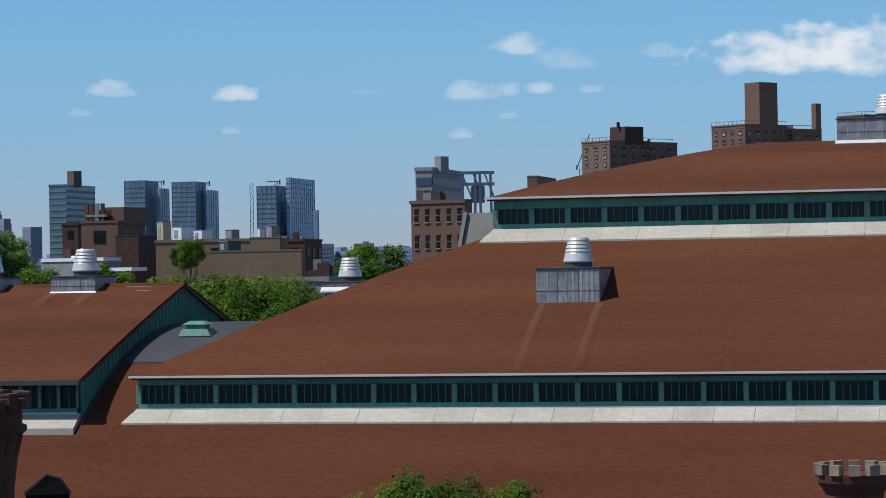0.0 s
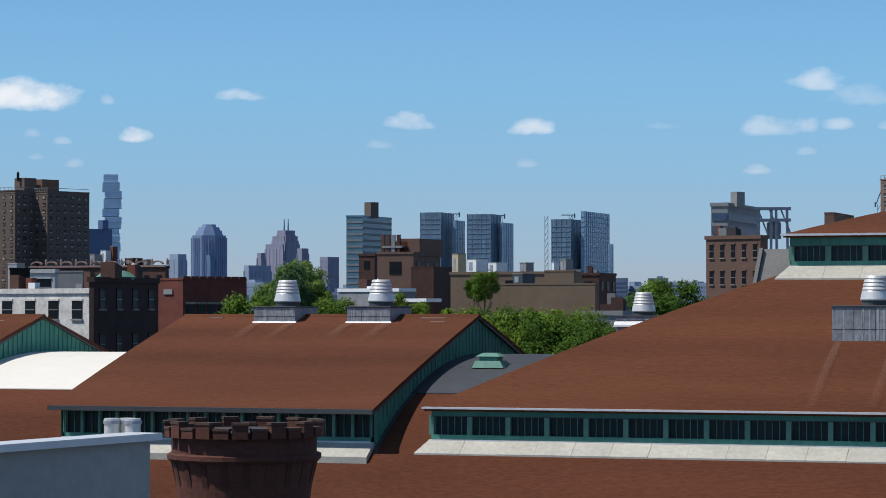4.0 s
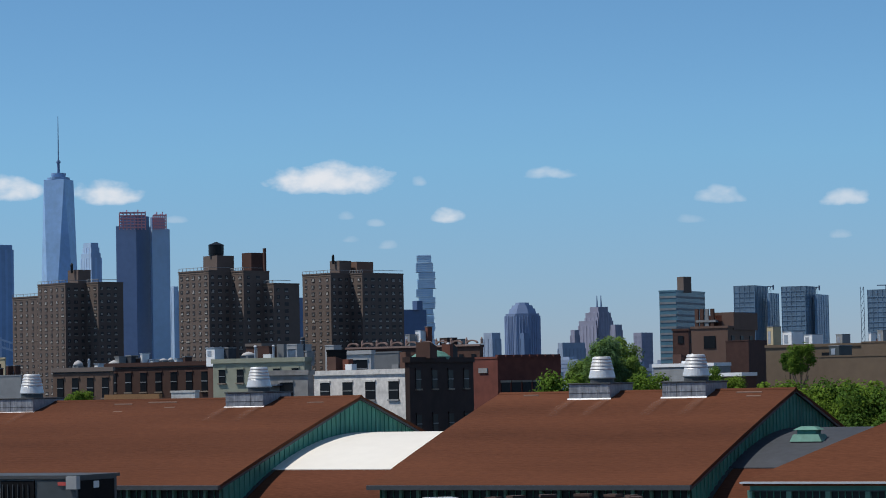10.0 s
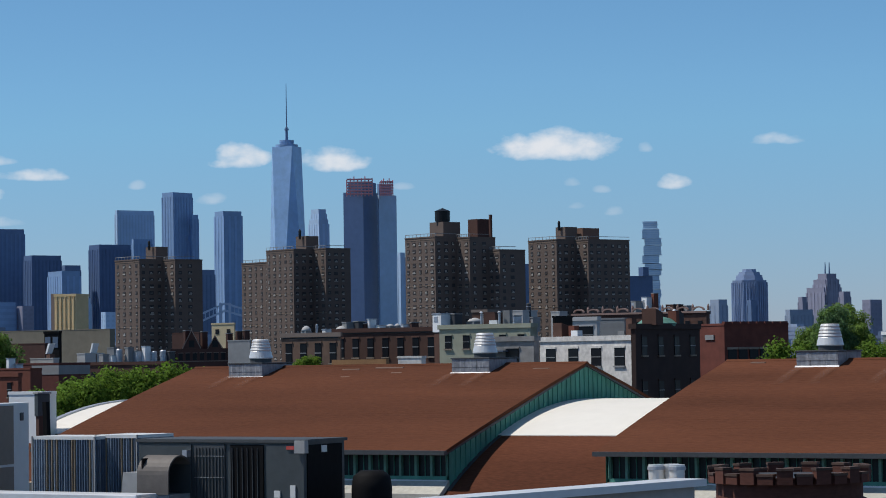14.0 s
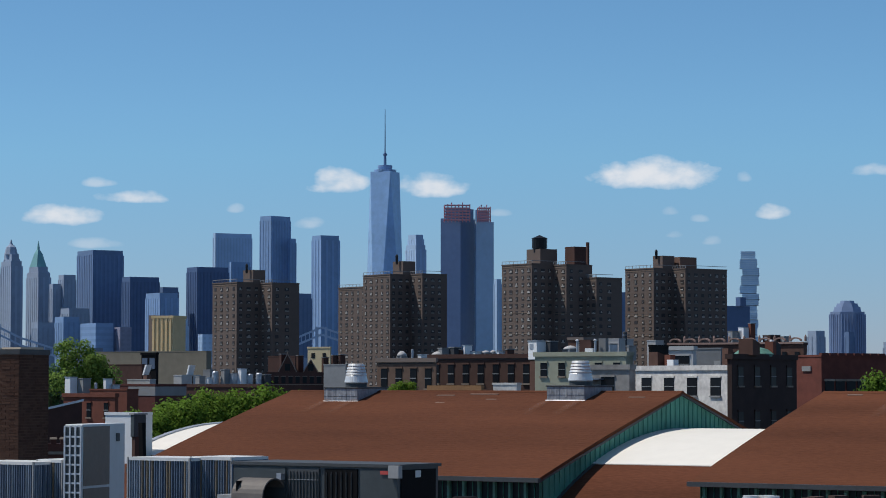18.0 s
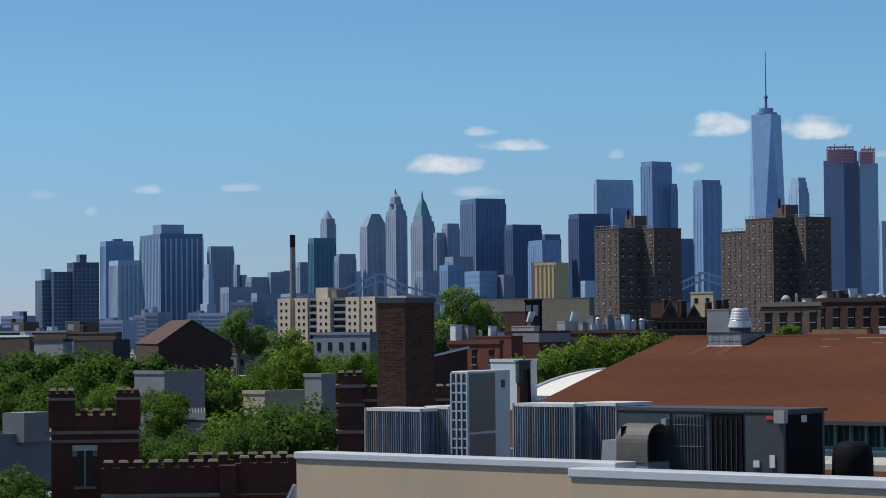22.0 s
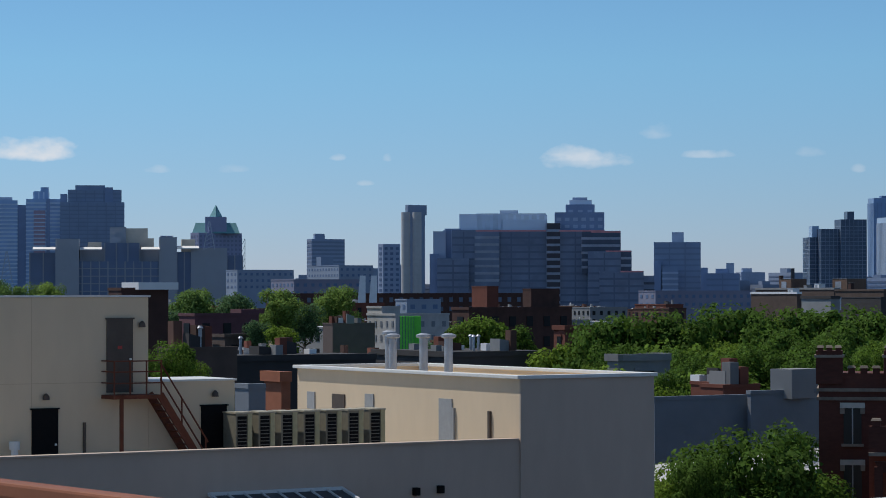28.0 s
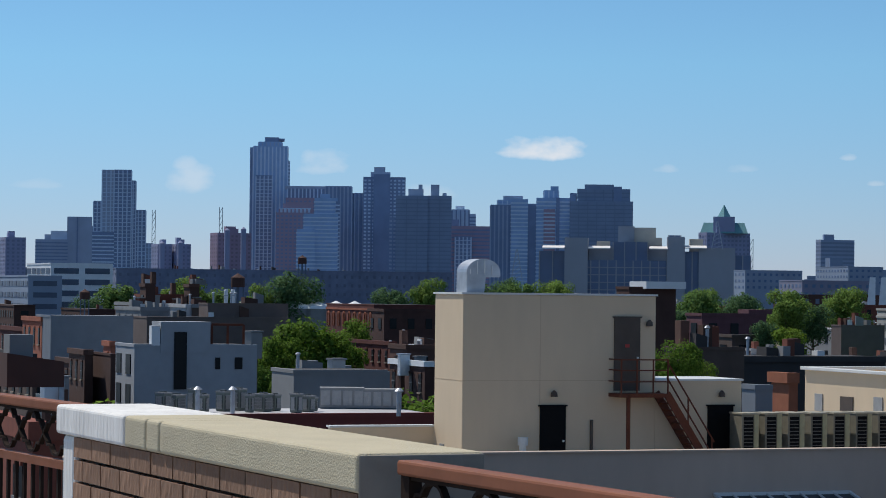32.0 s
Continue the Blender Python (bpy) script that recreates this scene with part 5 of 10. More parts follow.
far_pale = material("hazed_pale_glass", (0.38, 0.52, 0.7), 0.35, 0.1, 0.1, 0.02, bump=0.0, spec=0.3)
far_blue_grey = material("hazed_blue_grey_glass", (0.2, 0.27, 0.42), 0.5, 0.1, 0.1, 0.02, bump=0.0, spec=0.3)
far_warm = material("hazed_brown_brick", (0.25, 0.26, 0.35), 0.9, 0.15, 0.1, 0.02, bump=0.0)
navy_glass = material("navy_curtain_glass", (0.06, 0.105, 0.18), 0.3, 0.3, 0.15, 0.03, bump=0.0, spec=0.5)
teal_glass = material("teal_curtain_glass", (0.09, 0.19, 0.25), 0.3, 0.3, 0.15, 0.03, bump=0.0, spec=0.5)
blue_glass = material("blue_curtain_glass", (0.09, 0.2, 0.36), 0.25, 0.35, 0.15, 0.03, bump=0.0, spec=0.5)
win_dark = material("dark_panes", (0.012, 0.013, 0.016), 0.35, 0.3, 0.6, 0.1, bump=0.0, spec=0.2)
win_pale = material("pale_blinds_in_windows", (0.27, 0.26, 0.24), 0.5, 0.3, 0.9, 0.1, bump=0.0)
# lifted to a blue-grey, so far panes carry haze in their colour
win_blue = material("far_panes", (0.09, 0.125, 0.19), 0.3, 0.2, 0.3, 0.1, bump=0.0)
# red lightened to pink, with the distance haze in the colour
steel_frame = material("hazed_red_steel", (0.7, 0.3, 0.32), 0.8, 0.2)
crane_paint = material("crane_grey", (0.1, 0.14, 0.2), 0.7, 0.1)
verdigris_far = material("far_verdigris", (0.16, 0.36, 0.38), 0.8, 0.1)

# paler stone with sunlight put into its colour
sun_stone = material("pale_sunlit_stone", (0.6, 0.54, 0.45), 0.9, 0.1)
SKY = "skyline towers"


def panes(L, R, z0, z1, floor, bay, wf, hf, out=0.2, style="punched", left=True, right=True):
    """Windows on the two walls that face the camera, joined: too small to pick apart."""
    sh = Shape()
    nf = max(1, int((z1 - z0) / floor))
    for f in range(nf):
        z = z1 - (f + 1) * floor + floor * (1 - hf) / 2
        h = floor * hf
        if style == "strips":
            if left:
                sh.box(-L + .3, -.3, -out, .05, z, z + h)
            if right:
                sh.box(-.05, out, .3, R - .3, z, z + h)
            continue
        for length, side in ((L, 0), (R, 1)):
            if not (left, right)[side]:
                continue
            n = max(1, int(length / bay))
            for i in range(n):
                c = (i + .5) * length / n
                w = length / n * wf
                sh.box(-c - w / 2, -c + w / 2, -out, .05, z, z + h) if side == 0 else sh.box(-.05, out, c - w / 2, c + w / 2, z, z + h)
    return sh


def fins(L, R, z0, z1, bay, w, out=0.5):
    sh = Shape()
    for i in range(int(L / bay) + 1):
        x = -i * L / max(1, int(L / bay))
        sh.box(x - w / 2, x + w / 2, -out, .05, z0, z1)
    for i in range(1, int(R / bay) + 1):
        y = i * R / max(1, int(R / bay))
        sh.box(-.05, out, y - w / 2, y + w / 2, z0, z1)
    return sh


def highrise(a0, ac, a1, d, top, wall, label, style="punched", floor=3.3, bay=3.5, wf=.5, hf=.5, glass=None, grid=GRID, base=0.0, name="tower_block", deep=14.0, group=SKY, owner=None, parapet=True, category="tower"):
    """A tower with its near corner at the turn ac, its walls reaching to the turns a0 and a1."""
    m, L, R = corner_plan(a0, ac, a1, d, grid, deep)
    th = owner or thing(name, label, category, m, group)
    holder = th
    inv = th.matrix_world.inverted() @ m
    body = part("wall", Shape().box(-L, 0, 0, R, base, top), wall, th)
    body.matrix_basis = inv
    glass = glass or win_dark
    made = []
    if style in ("punched", "strips"):
        made.append(part("window_grid", panes(L, R, base, top - floor * .35, floor, bay, wf, hf, style=style), glass, th, kind="stuff"))
    elif style == "fins":
        made.append(part("pier_grid", fins(L, R, base, top - floor, bay, bay * wf), glass, th, kind="stuff"))
    elif style == "curtain":
        sh = fins(L, R, base, top, bay, min(.35, bay * .08), .25)
        for f in range(int((top - base) / floor)):
            z = base + f * floor
            sh.box(-L, 0, -.3, 0, z, z + floor * .12)
            sh.box(0, .3, 0, R, z, z + floor * .12)
        made.append(part("mullion_grid", sh, glass, th, kind="stuff"))
    if parapet:
        made.append(part("parapet", Shape().box(-L - .25, .25, -.25, R + .25, top - .1, top + .9), wall, th))
    for o in made:
        o.matrix_basis = inv
    th["L"], th["R"] = L, R
    return th


def on_top(th, f0, f1, g0, g1, z0, z1, mat, name="penthouse"):
    """A block on a tower's roof, by fractions of its left and right walls."""
    L, R = th["L"], th["R"]
    return part(name, Shape().box(-L * f1, -L * f0, R * g0, R * g1, z0, z1), mat, th)


def tank(th, x, y, z, r, h, mat=None):
    t = part("water_tank", Shape().tube(x, y, [(z + h * .25, r), (z + h, r), (z + h * 1.3, .1)], 14), mat or win_dark, th, "dark wooden water tank")
    for i in range(4):
        a = math.pi / 4 + i * math.pi / 2
        part("tank_leg", Shape().bar((x + r * .8 * math.cos(a), y + r * .8 * math.sin(a), z), (x + r * .8 * math.cos(a), y + r * .8 * math.sin(a), z + h * .3), r * .15), crane_paint, t)


def plain(th, m):
    """Where a thing's own axes put m's."""
    return th.matrix_world.inverted() @ m


# brown brick housing towers, each with wings that step forward
HOUSING = "brown brick housing tower with rows of pale windows"


def reach(p, way, turn):
    """How far from p along way the sight line at that turn is met."""
    sn, k = math.sin(radians(turn)), math.cos(radians(turn))
    return (p.y * sn - p.x * k) / (way.x * k - way.y * sn)


window_glint = pieces_material("pale_blinds_and_coolers", (0.11, 0.105, 0.1), (0.46, 0.44, 0.41), 0.6)
housing_panes = material("brown_tinted_panes", (0.05, 0.045, 0.046), 0.4, 0.3, 0.6, 0.1, bump=0.0, spec=0.2)
belt_brick = material("tan_belt_course", (0.2, 0.15, 0.115), 0.9, 0.15, 0.5, 0.05, bump=0.0)
brick_pink = material("pinkish_tower_brick", (0.19, 0.125, 0.1), 0.9, 0.14, 0.5, 0.05, bump=0.0)


def flat_windows(dark, pale, side, start, length, across, z0, z1, rng, floor=2.9, bay=4.3, pairs=True):
    """Flat windows along a wall: a dark opening, a pale cooler or blind in it, a sill. side 0 faces -y, side 1 faces +x."""
    n = max(1, round(length / bay))

    def put(sh, c, w, a, b, out):
        if side == 0:
            sh.box(start + c - w / 2, start + c + w / 2, across - out, across + .1, a, b)
        else:
            sh.box(across - .1, across + out, start + c - w / 2, start + c + w / 2, a, b)

    for f in range(int((z1 - z0 - 1.2) / floor)):
        z = z1 - 1.1 - (f + 1) * floor + .9
        for i in range(n):
            c = (i + .5) * length / n + rng.uniform(-.12, .12)
            w = 2.1 if i % 3 == 1 else 1.6
            put(dark, c, w, z, z + 1.45, .08)
            if rng.random() < .85:
                put(pale, c, w * rng.uniform(.6, 1), z, z + rng.uniform(.35, .6), .25)
            if rng.random() < .7:
                put(pale, c + rng.uniform(-.3, .3), w * rng.uniform(.3, .6), z + .45, z + rng.uniform(.8, 1.3), .18)


def housing(d, top, main, wings, left=None, label=HOUSING, wall=None, grid=54.0, base=0.0):
    """A housing tower: a main block, lower or equal wings set back one behind the other, perhaps a wing on its far side."""
    a0, ac, am = main
    m, L, R = corner_plan(a0, ac, am, d, grid, 16)
    th = thing("housing_tower", label, "tower", m, SKY)
    wall, rng = wall or brown_brick, random.Random(int(d + ac * 10))
    u = Vector((math.cos(radians(grid)), -math.sin(radians(grid)), 0))
    v = Vector((math.sin(radians(grid)), math.cos(radians(grid)), 0))
    c = polar(ac, d)
    blocks = [(-L, 0.0, 0.0, R, top)]
    x, y = 0.0, R
    for ae, a1, zt in wings:
        w = reach(c + u * x + v * y, u, ae)
        deep = reach(c + u * (x + w) + v * y, v, a1)
        blocks.append((x, x + w, y, y + deep, zt))
        x, y = x + w, y + deep
    if left:
        w = reach(c - u * L + v * 2.0, -u, left[0])
        blocks.append((-L - w, -L, 2.0, R + 6, left[1]))
    dark, pale, belt, rail = Shape(), Shape(), Shape(), Shape()
    for k, (x0, x1, y0, y1, zt) in enumerate(blocks):
        back = max(y1, y0 + 14)
        part("wall", Shape().box(x0 - (8 if k and x0 >= 0 else 0), x1, y0, back, base, zt), wall, th)
        part("parapet", Shape().box(x0 - .2, x1 + .2, y0 - .2, back, zt, zt + .5), wall, th)
        flat_windows(dark, pale, 0, x0, x1 - x0, y0, base, zt, rng)
        if x1 > -L + 1:
            flat_windows(dark, pale, 1, y0, y1 - y0, x1, base, zt, rng)
        for zb in (zt - .9, zt - 2.9 * 6.9, zt - 2.9 * 9.9):
            belt.box(x0 - .12, x1 + .12, y0 - .12, y0 + .1, zb, zb + .28)
        for i in range(9):
            f = x0 + (x1 - x0) * i / 8
            rail.box(f - .07, f + .07, y0 + .1, y0 + .25, zt + .5, zt + 1.7)
        rail.box(x0, x1, y0 + .1, y0 + .25, zt + 1.55, zt + 1.75)
        rail.box(x1 - .25, x1 - .1, y0, y1, zt + 1.55, zt + 1.75)
    part("window_grid", dark, housing_panes, th, kind="stuff")
    part("window_coolers", pale, window_glint, th, "pale blinds and window coolers", kind="stuff")
    part("belt_course", belt, belt_brick, th)
    part("roof_railing", rail, pale_wall, th, "pale metal roof railing")
    th["L"], th["R"] = L, R
    return th


H1 = housing(1120, 63.61, (-3.761, -3.236, -2.723), [(-2.466, -2.037, 63.34)])
H2 = housing(1180, 69.77, (-0.476, 0.116, 0.56), [(0.82, 1.264, 69.94)], (-1.017, 64.81))
H3 = housing(1080, 69.93, (2.563, 3.218, 3.689), [(3.973, 4.394, 69.54), (4.629, 5.0, 64.21)])
H4 = housing(1120, 69.77, (5.259, 5.877, 6.284), [(6.568, 7.468, 69.58)])


def roof_block(th, t0, t1, d, z0, z1, mat, grid=62.0, deep=8, name="penthouse"):
    """A roof block between two turns."""
    m, L, R = corner_plan(t0, t0 + (t1 - t0) * .45, t1, d, grid, deep)
    if name == "water_tank":
        r = min(L, R) * .6
        o = part(name, Shape().tube(-L / 2, R / 2, [(z0, r * .9), (z0 + (z1 - z0) * .25, r * .9), (z0 + (z1 - z0) * .26, r), (z0 + (z1 - z0) * .8, r), (z0 + (z1 - z0) * .82, r * 1.06), (z1, .2)], 16), mat, th, "round dark water tank with a conical lid")
    else:
        o = part(name, Shape().box(-L, 0, 0, R, z0, z1), mat, th)
    o.matrix_basis = plain(th, m)
    return o


roof_block(H1, -3.096, -2.619, 1130, 62.36, 69.69, brown_brick, grid=54.0)
roof_block(H1, -3.059, -2.986, 1131, 68.23, 72.4, win_dark, grid=54.0, name="water_tank")
roof_block(H2, 0.173, 0.667, 1190, 69.04, 76.45, brown_brick, grid=54.0)
roof_block(H2, 0.222, 0.297, 1191, 74.99, 79.57, win_dark, grid=54.0, name="water_tank")
roof_block(H3, 3.104, 3.772, 1090, 68.99, 76.86, brown_brick, grid=54.0)
roof_block(H3, 3.19, 3.586, 1091, 75.38, 82.79, win_dark, grid=54.0, name="water_tank")
roof_block(H3, 3.945, 4.403, 1092, 68.60, 77.9, dark_brick, grid=54.0)
roof_block(H3, 4.403, 4.478, 1092, 68.47, 79.66, dark_brick, grid=54.0, name="chimney")
roof_block(H4, 5.863, 6.332, 1130, 68.76, 75.88, brown_brick, grid=54.0)
roof_block(H4, 6.159, 6.813, 1134, 68.60, 75.49, red_tower, grid=54.0)
roof_block(H4, 5.9, 5.974, 1131, 74.42, 78.61, win_dark, grid=54.0, name="water_tank")

H5 = housing(900.0, 68.362, (27.498, 28.22, 29.134), [(29.25, 29.873, 67.072)], label="brown brick housing tower with a tall lift shaft", wall=red_tower, grid=72.0)
roof_block(H5, 28.229, 28.936, 905, 68.0, 83.392, red_tower, grid=72.0)
roof_block(H5, 29.661, 29.867, 908, 66.8, 75.712, red_tower, grid=72.0, name="chimney")
H6 = housing(940.0, 65.74, (24.668, 25.277, 26.103), [(26.151, 26.671, 65.38)], label="pinkish brick housing tower with a tank house on its roof", wall=brick_pink, grid=72.0)
roof_block(H6, 25.29, 26.018, 945, 64.84, 71.31, dark_brick, grid=72.0)
roof_block(H6, 25.424, 25.521, 946, 71.07, 73.1, win_dark, grid=72.0, name="water_tank")
H7 = housing(960.0, 74.005, (30.217, 30.797, 32.834), [], label="brown brick housing tower behind the roof ridge", wall=red_tower, grid=72.0)

# far skyline, north-west
D = 4650.0
m, L, R = corner_plan(-0.362, -0.002, 0.382, 4650.0, 403.0, 0.0)
one = thing("glass_skyscraper", "tallest tapering blue glass skyscraper with a mast", "skyscraper", Matrix.Translation(polar(-0.002, D)) @ Matrix.Rotation(radians(20), 4, "Z"), SKY)
r0, r1, zt = 42.0, 27.5, 399.0
sh = Shape()
b8, t8 = [], []
for i in range(4):
    a = math.pi / 4 + i * math.pi / 2
    sh.v += [(r0 * math.cos(a), r0 * math.sin(a), 0)]
for i in range(4):
    a = i * math.pi / 2
    sh.v += [(r1 * math.cos(a), r1 * math.sin(a), zt)]
for i in range(4):
    sh.f += [(i, 4 + (i + 1) % 4, 4 + i), (i, (i + 1) % 4, 4 + (i + 1) % 4)]
sh.f += [(4, 5, 6, 7)]
# glass colour includes the blue of the haze in between
part("glass_shaft", sh, material("hazed_blue_tower_glass", (0.3, 0.48, 0.74), 0.3, 0.2, 0.1, 0.015, bump=0.0, spec=0.4), one)
part("crown_ring", Shape().tube(0, 0, [(zt, 20), (zt + 4, 20), (zt + 5, 12), (zt + 9, 13), (zt + 12, 13)], 20), far_mid, one)
part("mast", Shape().tube(0, 0, [(zt + 6, 3), (zt + 35, 2.2), (zt + 36, 1.2), (512.2, .5)], 8), far_dark, one)
part("mast_ring", Shape().tube(0, 0, [(zt + 30, 4), (zt + 33, 4)], 10), far_dark, one)

GLASS_FAR, STONE_FAR = "distant blue glass office tower in the haze", "distant stone skyscraper with setbacks"
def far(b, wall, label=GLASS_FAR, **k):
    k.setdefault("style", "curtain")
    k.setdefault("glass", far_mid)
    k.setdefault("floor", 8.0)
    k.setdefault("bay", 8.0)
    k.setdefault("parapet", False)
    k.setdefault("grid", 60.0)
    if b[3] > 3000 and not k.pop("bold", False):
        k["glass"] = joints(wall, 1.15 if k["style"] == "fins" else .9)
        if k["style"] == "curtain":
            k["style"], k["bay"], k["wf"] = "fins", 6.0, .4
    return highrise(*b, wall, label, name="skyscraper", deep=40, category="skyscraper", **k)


# navy with blue haze mixed into the base colour
far_navy = material("hazed_navy_glass", (0.085, 0.14, 0.27), 0.4, 0.12, 0.1, 0.02, bump=0.0, spec=0.3)
tw = far((1.221, 1.655, 1.989, 4500.0, 308.2), far_navy, "dark glass tower under construction with red steel on top", glass=far_navy, grid=30, style="none")
far((1.964, 2.001, 2.385, 4520.0, 303.4), far_pale, "pale glass half of a tower under construction", glass=far_mid, grid=60, style="none")
sh = Shape()
for a0, a1, z1 in ((1.3, 1.86, 331.0), (2.03, 2.31, 327.0)):
    for z in range(304, int(z1), 5):
        sh.bar(polar(a0, 4490, z), polar(a1, 4490, z), 6.0, 2.4)
    for i in range(8):
        t = a0 + (a1 - a0) * i / 7
        sh.bar(polar(t, 4490, 300), polar(t, 4490, z1 + 3 * (i % 3) - 3), 1.8)
frame_ob = part("red_steel_frame", sh, steel_frame, tw, "red construction steel")
frame_ob.matrix_basis = tw.matrix_world.inverted()
far((1.321, 1.656, 1.941, 4506.0, 326.1), far_navy, "", owner=tw, style="none", base=150, grid=30)
far((1.965, 2.002, 2.287, 4526.0, 323.4), far_mid, "", owner=tw, style="none", base=150)

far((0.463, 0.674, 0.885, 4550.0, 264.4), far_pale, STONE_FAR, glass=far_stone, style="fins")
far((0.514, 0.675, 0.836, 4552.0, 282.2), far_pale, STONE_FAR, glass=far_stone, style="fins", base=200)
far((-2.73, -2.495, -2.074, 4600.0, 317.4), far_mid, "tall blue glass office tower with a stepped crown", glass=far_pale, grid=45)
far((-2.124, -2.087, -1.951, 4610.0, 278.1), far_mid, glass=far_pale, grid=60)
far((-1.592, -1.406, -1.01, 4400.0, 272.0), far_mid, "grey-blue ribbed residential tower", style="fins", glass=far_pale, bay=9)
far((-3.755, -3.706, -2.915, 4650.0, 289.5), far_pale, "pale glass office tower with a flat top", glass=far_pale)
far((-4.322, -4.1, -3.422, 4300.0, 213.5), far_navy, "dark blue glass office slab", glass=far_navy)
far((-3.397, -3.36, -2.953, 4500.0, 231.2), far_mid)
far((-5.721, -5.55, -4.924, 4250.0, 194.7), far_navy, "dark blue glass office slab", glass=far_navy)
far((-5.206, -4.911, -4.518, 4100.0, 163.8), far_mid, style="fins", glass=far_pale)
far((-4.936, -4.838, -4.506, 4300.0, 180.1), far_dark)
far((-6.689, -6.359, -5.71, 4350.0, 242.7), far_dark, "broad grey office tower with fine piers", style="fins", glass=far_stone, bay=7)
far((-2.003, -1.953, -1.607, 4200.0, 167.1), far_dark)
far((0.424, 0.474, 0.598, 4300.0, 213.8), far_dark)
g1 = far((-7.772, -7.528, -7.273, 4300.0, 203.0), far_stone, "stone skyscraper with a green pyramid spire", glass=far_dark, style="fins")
far((-7.723, -7.529, -7.322, 4302.0, 212.3), far_stone, STONE_FAR, owner=g1, glass=far_dark, style="fins", base=150)
M = plain(g1, Matrix.Translation(polar(-7.529, 4330)))
part("spire_roof", Shape().tube(0, 0, [(212.6, 14), (234.0, 7), (241.4, 2.5), (255.3, .6)], 4), verdigris_far, g1).matrix_basis = M
g2 = far((-8.318, -8.112, -7.882, 4250.0, 218.9), far_stone, "slender stone skyscraper tapering to a lantern", glass=far_dark, style="fins")
far((-8.258, -8.1, -7.943, 4252.0, 229.9), far_stone, STONE_FAR, owner=g2, glass=far_dark, style="fins", base=200)
part("lantern", Shape().tube(0, 0, [(229.9, 11), (241.8, 8), (246.4, 3), (254.6, .5)], 8), far_stone, g2).matrix_basis = plain(g2, Matrix.Translation(polar(-8.113, 4270)))
g3 = far((-8.886, -8.741, -8.293, 4300.0, 195.4), far_stone, "broad stone office tower with a hipped top", glass=far_dark, style="fins")
part("hipped_roof", Shape().frustum([(-g3["L"], 0, 194.4), (0, 0, 194.4), (0, g3["R"], 194.4), (-g3["L"], g3["R"], 194.4)], [(-g3["L"] * .8, g3["R"] * .3, 216.5), (-g3["L"] * .2, g3["R"] * .3, 216.5), (-g3["L"] * .2, g3["R"] * .7, 216.5), (-g3["L"] * .8, g3["R"] * .7, 216.5)]), far_stone, g3)
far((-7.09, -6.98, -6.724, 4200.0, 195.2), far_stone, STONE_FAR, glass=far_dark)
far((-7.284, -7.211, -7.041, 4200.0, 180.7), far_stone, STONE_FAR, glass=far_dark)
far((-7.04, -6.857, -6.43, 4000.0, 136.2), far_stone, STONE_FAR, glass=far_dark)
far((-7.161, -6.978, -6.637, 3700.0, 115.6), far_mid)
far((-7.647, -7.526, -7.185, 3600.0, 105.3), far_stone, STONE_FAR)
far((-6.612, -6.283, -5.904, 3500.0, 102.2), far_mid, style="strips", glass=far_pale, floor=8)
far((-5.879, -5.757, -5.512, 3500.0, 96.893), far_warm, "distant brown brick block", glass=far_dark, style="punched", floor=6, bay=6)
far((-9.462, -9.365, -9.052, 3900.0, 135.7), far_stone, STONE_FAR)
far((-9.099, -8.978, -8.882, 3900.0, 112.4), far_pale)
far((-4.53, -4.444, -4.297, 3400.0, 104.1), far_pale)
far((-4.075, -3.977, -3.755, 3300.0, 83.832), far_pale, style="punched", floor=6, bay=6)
slab = far((7.283, 7.332, 7.96, 4000.0, 141.25), far_navy, "dark stone slab beside a slender tower", style="none")
roof_block(slab, 7.657, 7.878, 4010, 140.69, 154.51, far_navy, grid=60.0)
far((5.016, 5.089, 5.286, 4200.0, 169.5), far_dark)
far((2.391, 2.453, 2.552, 4400.0, 198.6), far_pale)
# slender tower of stacked, shifting boxes
def stacked_tower(turn, d, width, top):
    """Glass boxes piled up, each pushed a little to one side, with deep floor edges."""
    th = thing("skyscraper", "slender pale glass tower of stacked, shifting boxes", "skyscraper", facing(turn, d, -EYE), SKY)
    r, z = random.Random(9), 0.0
    while z < top - 6:
        h = min(r.uniform(9, 17), top - z)
        x, w = r.uniform(-3, 3) * (.4 + z / top), width * r.uniform(.84, 1.04)
        box = part("glass_box", Shape().box(x - w / 2, x + w / 2, -w / 2, w / 2, z, z + h - .8), far_airy, th)
        edge = Shape()
        for k in range(int(h / 3.6) + 1):
            e = r.uniform(.2, 1.4)
            edge.box(x - w / 2 - e, x + w / 2 + r.uniform(0, 1.6), -w / 2 - .8, w / 2, z + 3.6 * k, z + 3.6 * k + 1.0)
        part("floor_edges", edge, far_white_edge, box, kind="stuff")
        z += h
    return th


# both tones are drawn close to the sky's, as haze in the colour
far_airy = material("hazed_airy_glass", (0.46, 0.62, 0.78), 0.4, 0.15, 0.1, 0.02, bump=0.0, spec=0.3)
far_white_edge = material("hazed_pale_floor_edge", (0.56, 0.7, 0.82), 0.7, 0.1, 0.1, 0.02, bump=0.0)
stacked_tower(7.963, 4450, 28.0, 252.57)
# domed and spired towers to the north
dm = thing("skyscraper", "octagonal office tower with a stepped rounded top in the haze", "skyscraper", facing(10.057, 4330, -EYE) @ Matrix.Rotation(radians(22.5), 4, "Z"), SKY)
part("shaft", Shape().tube(0, 0, [(0, 30), (140.05, 30)], 8), far_blue_grey, dm)
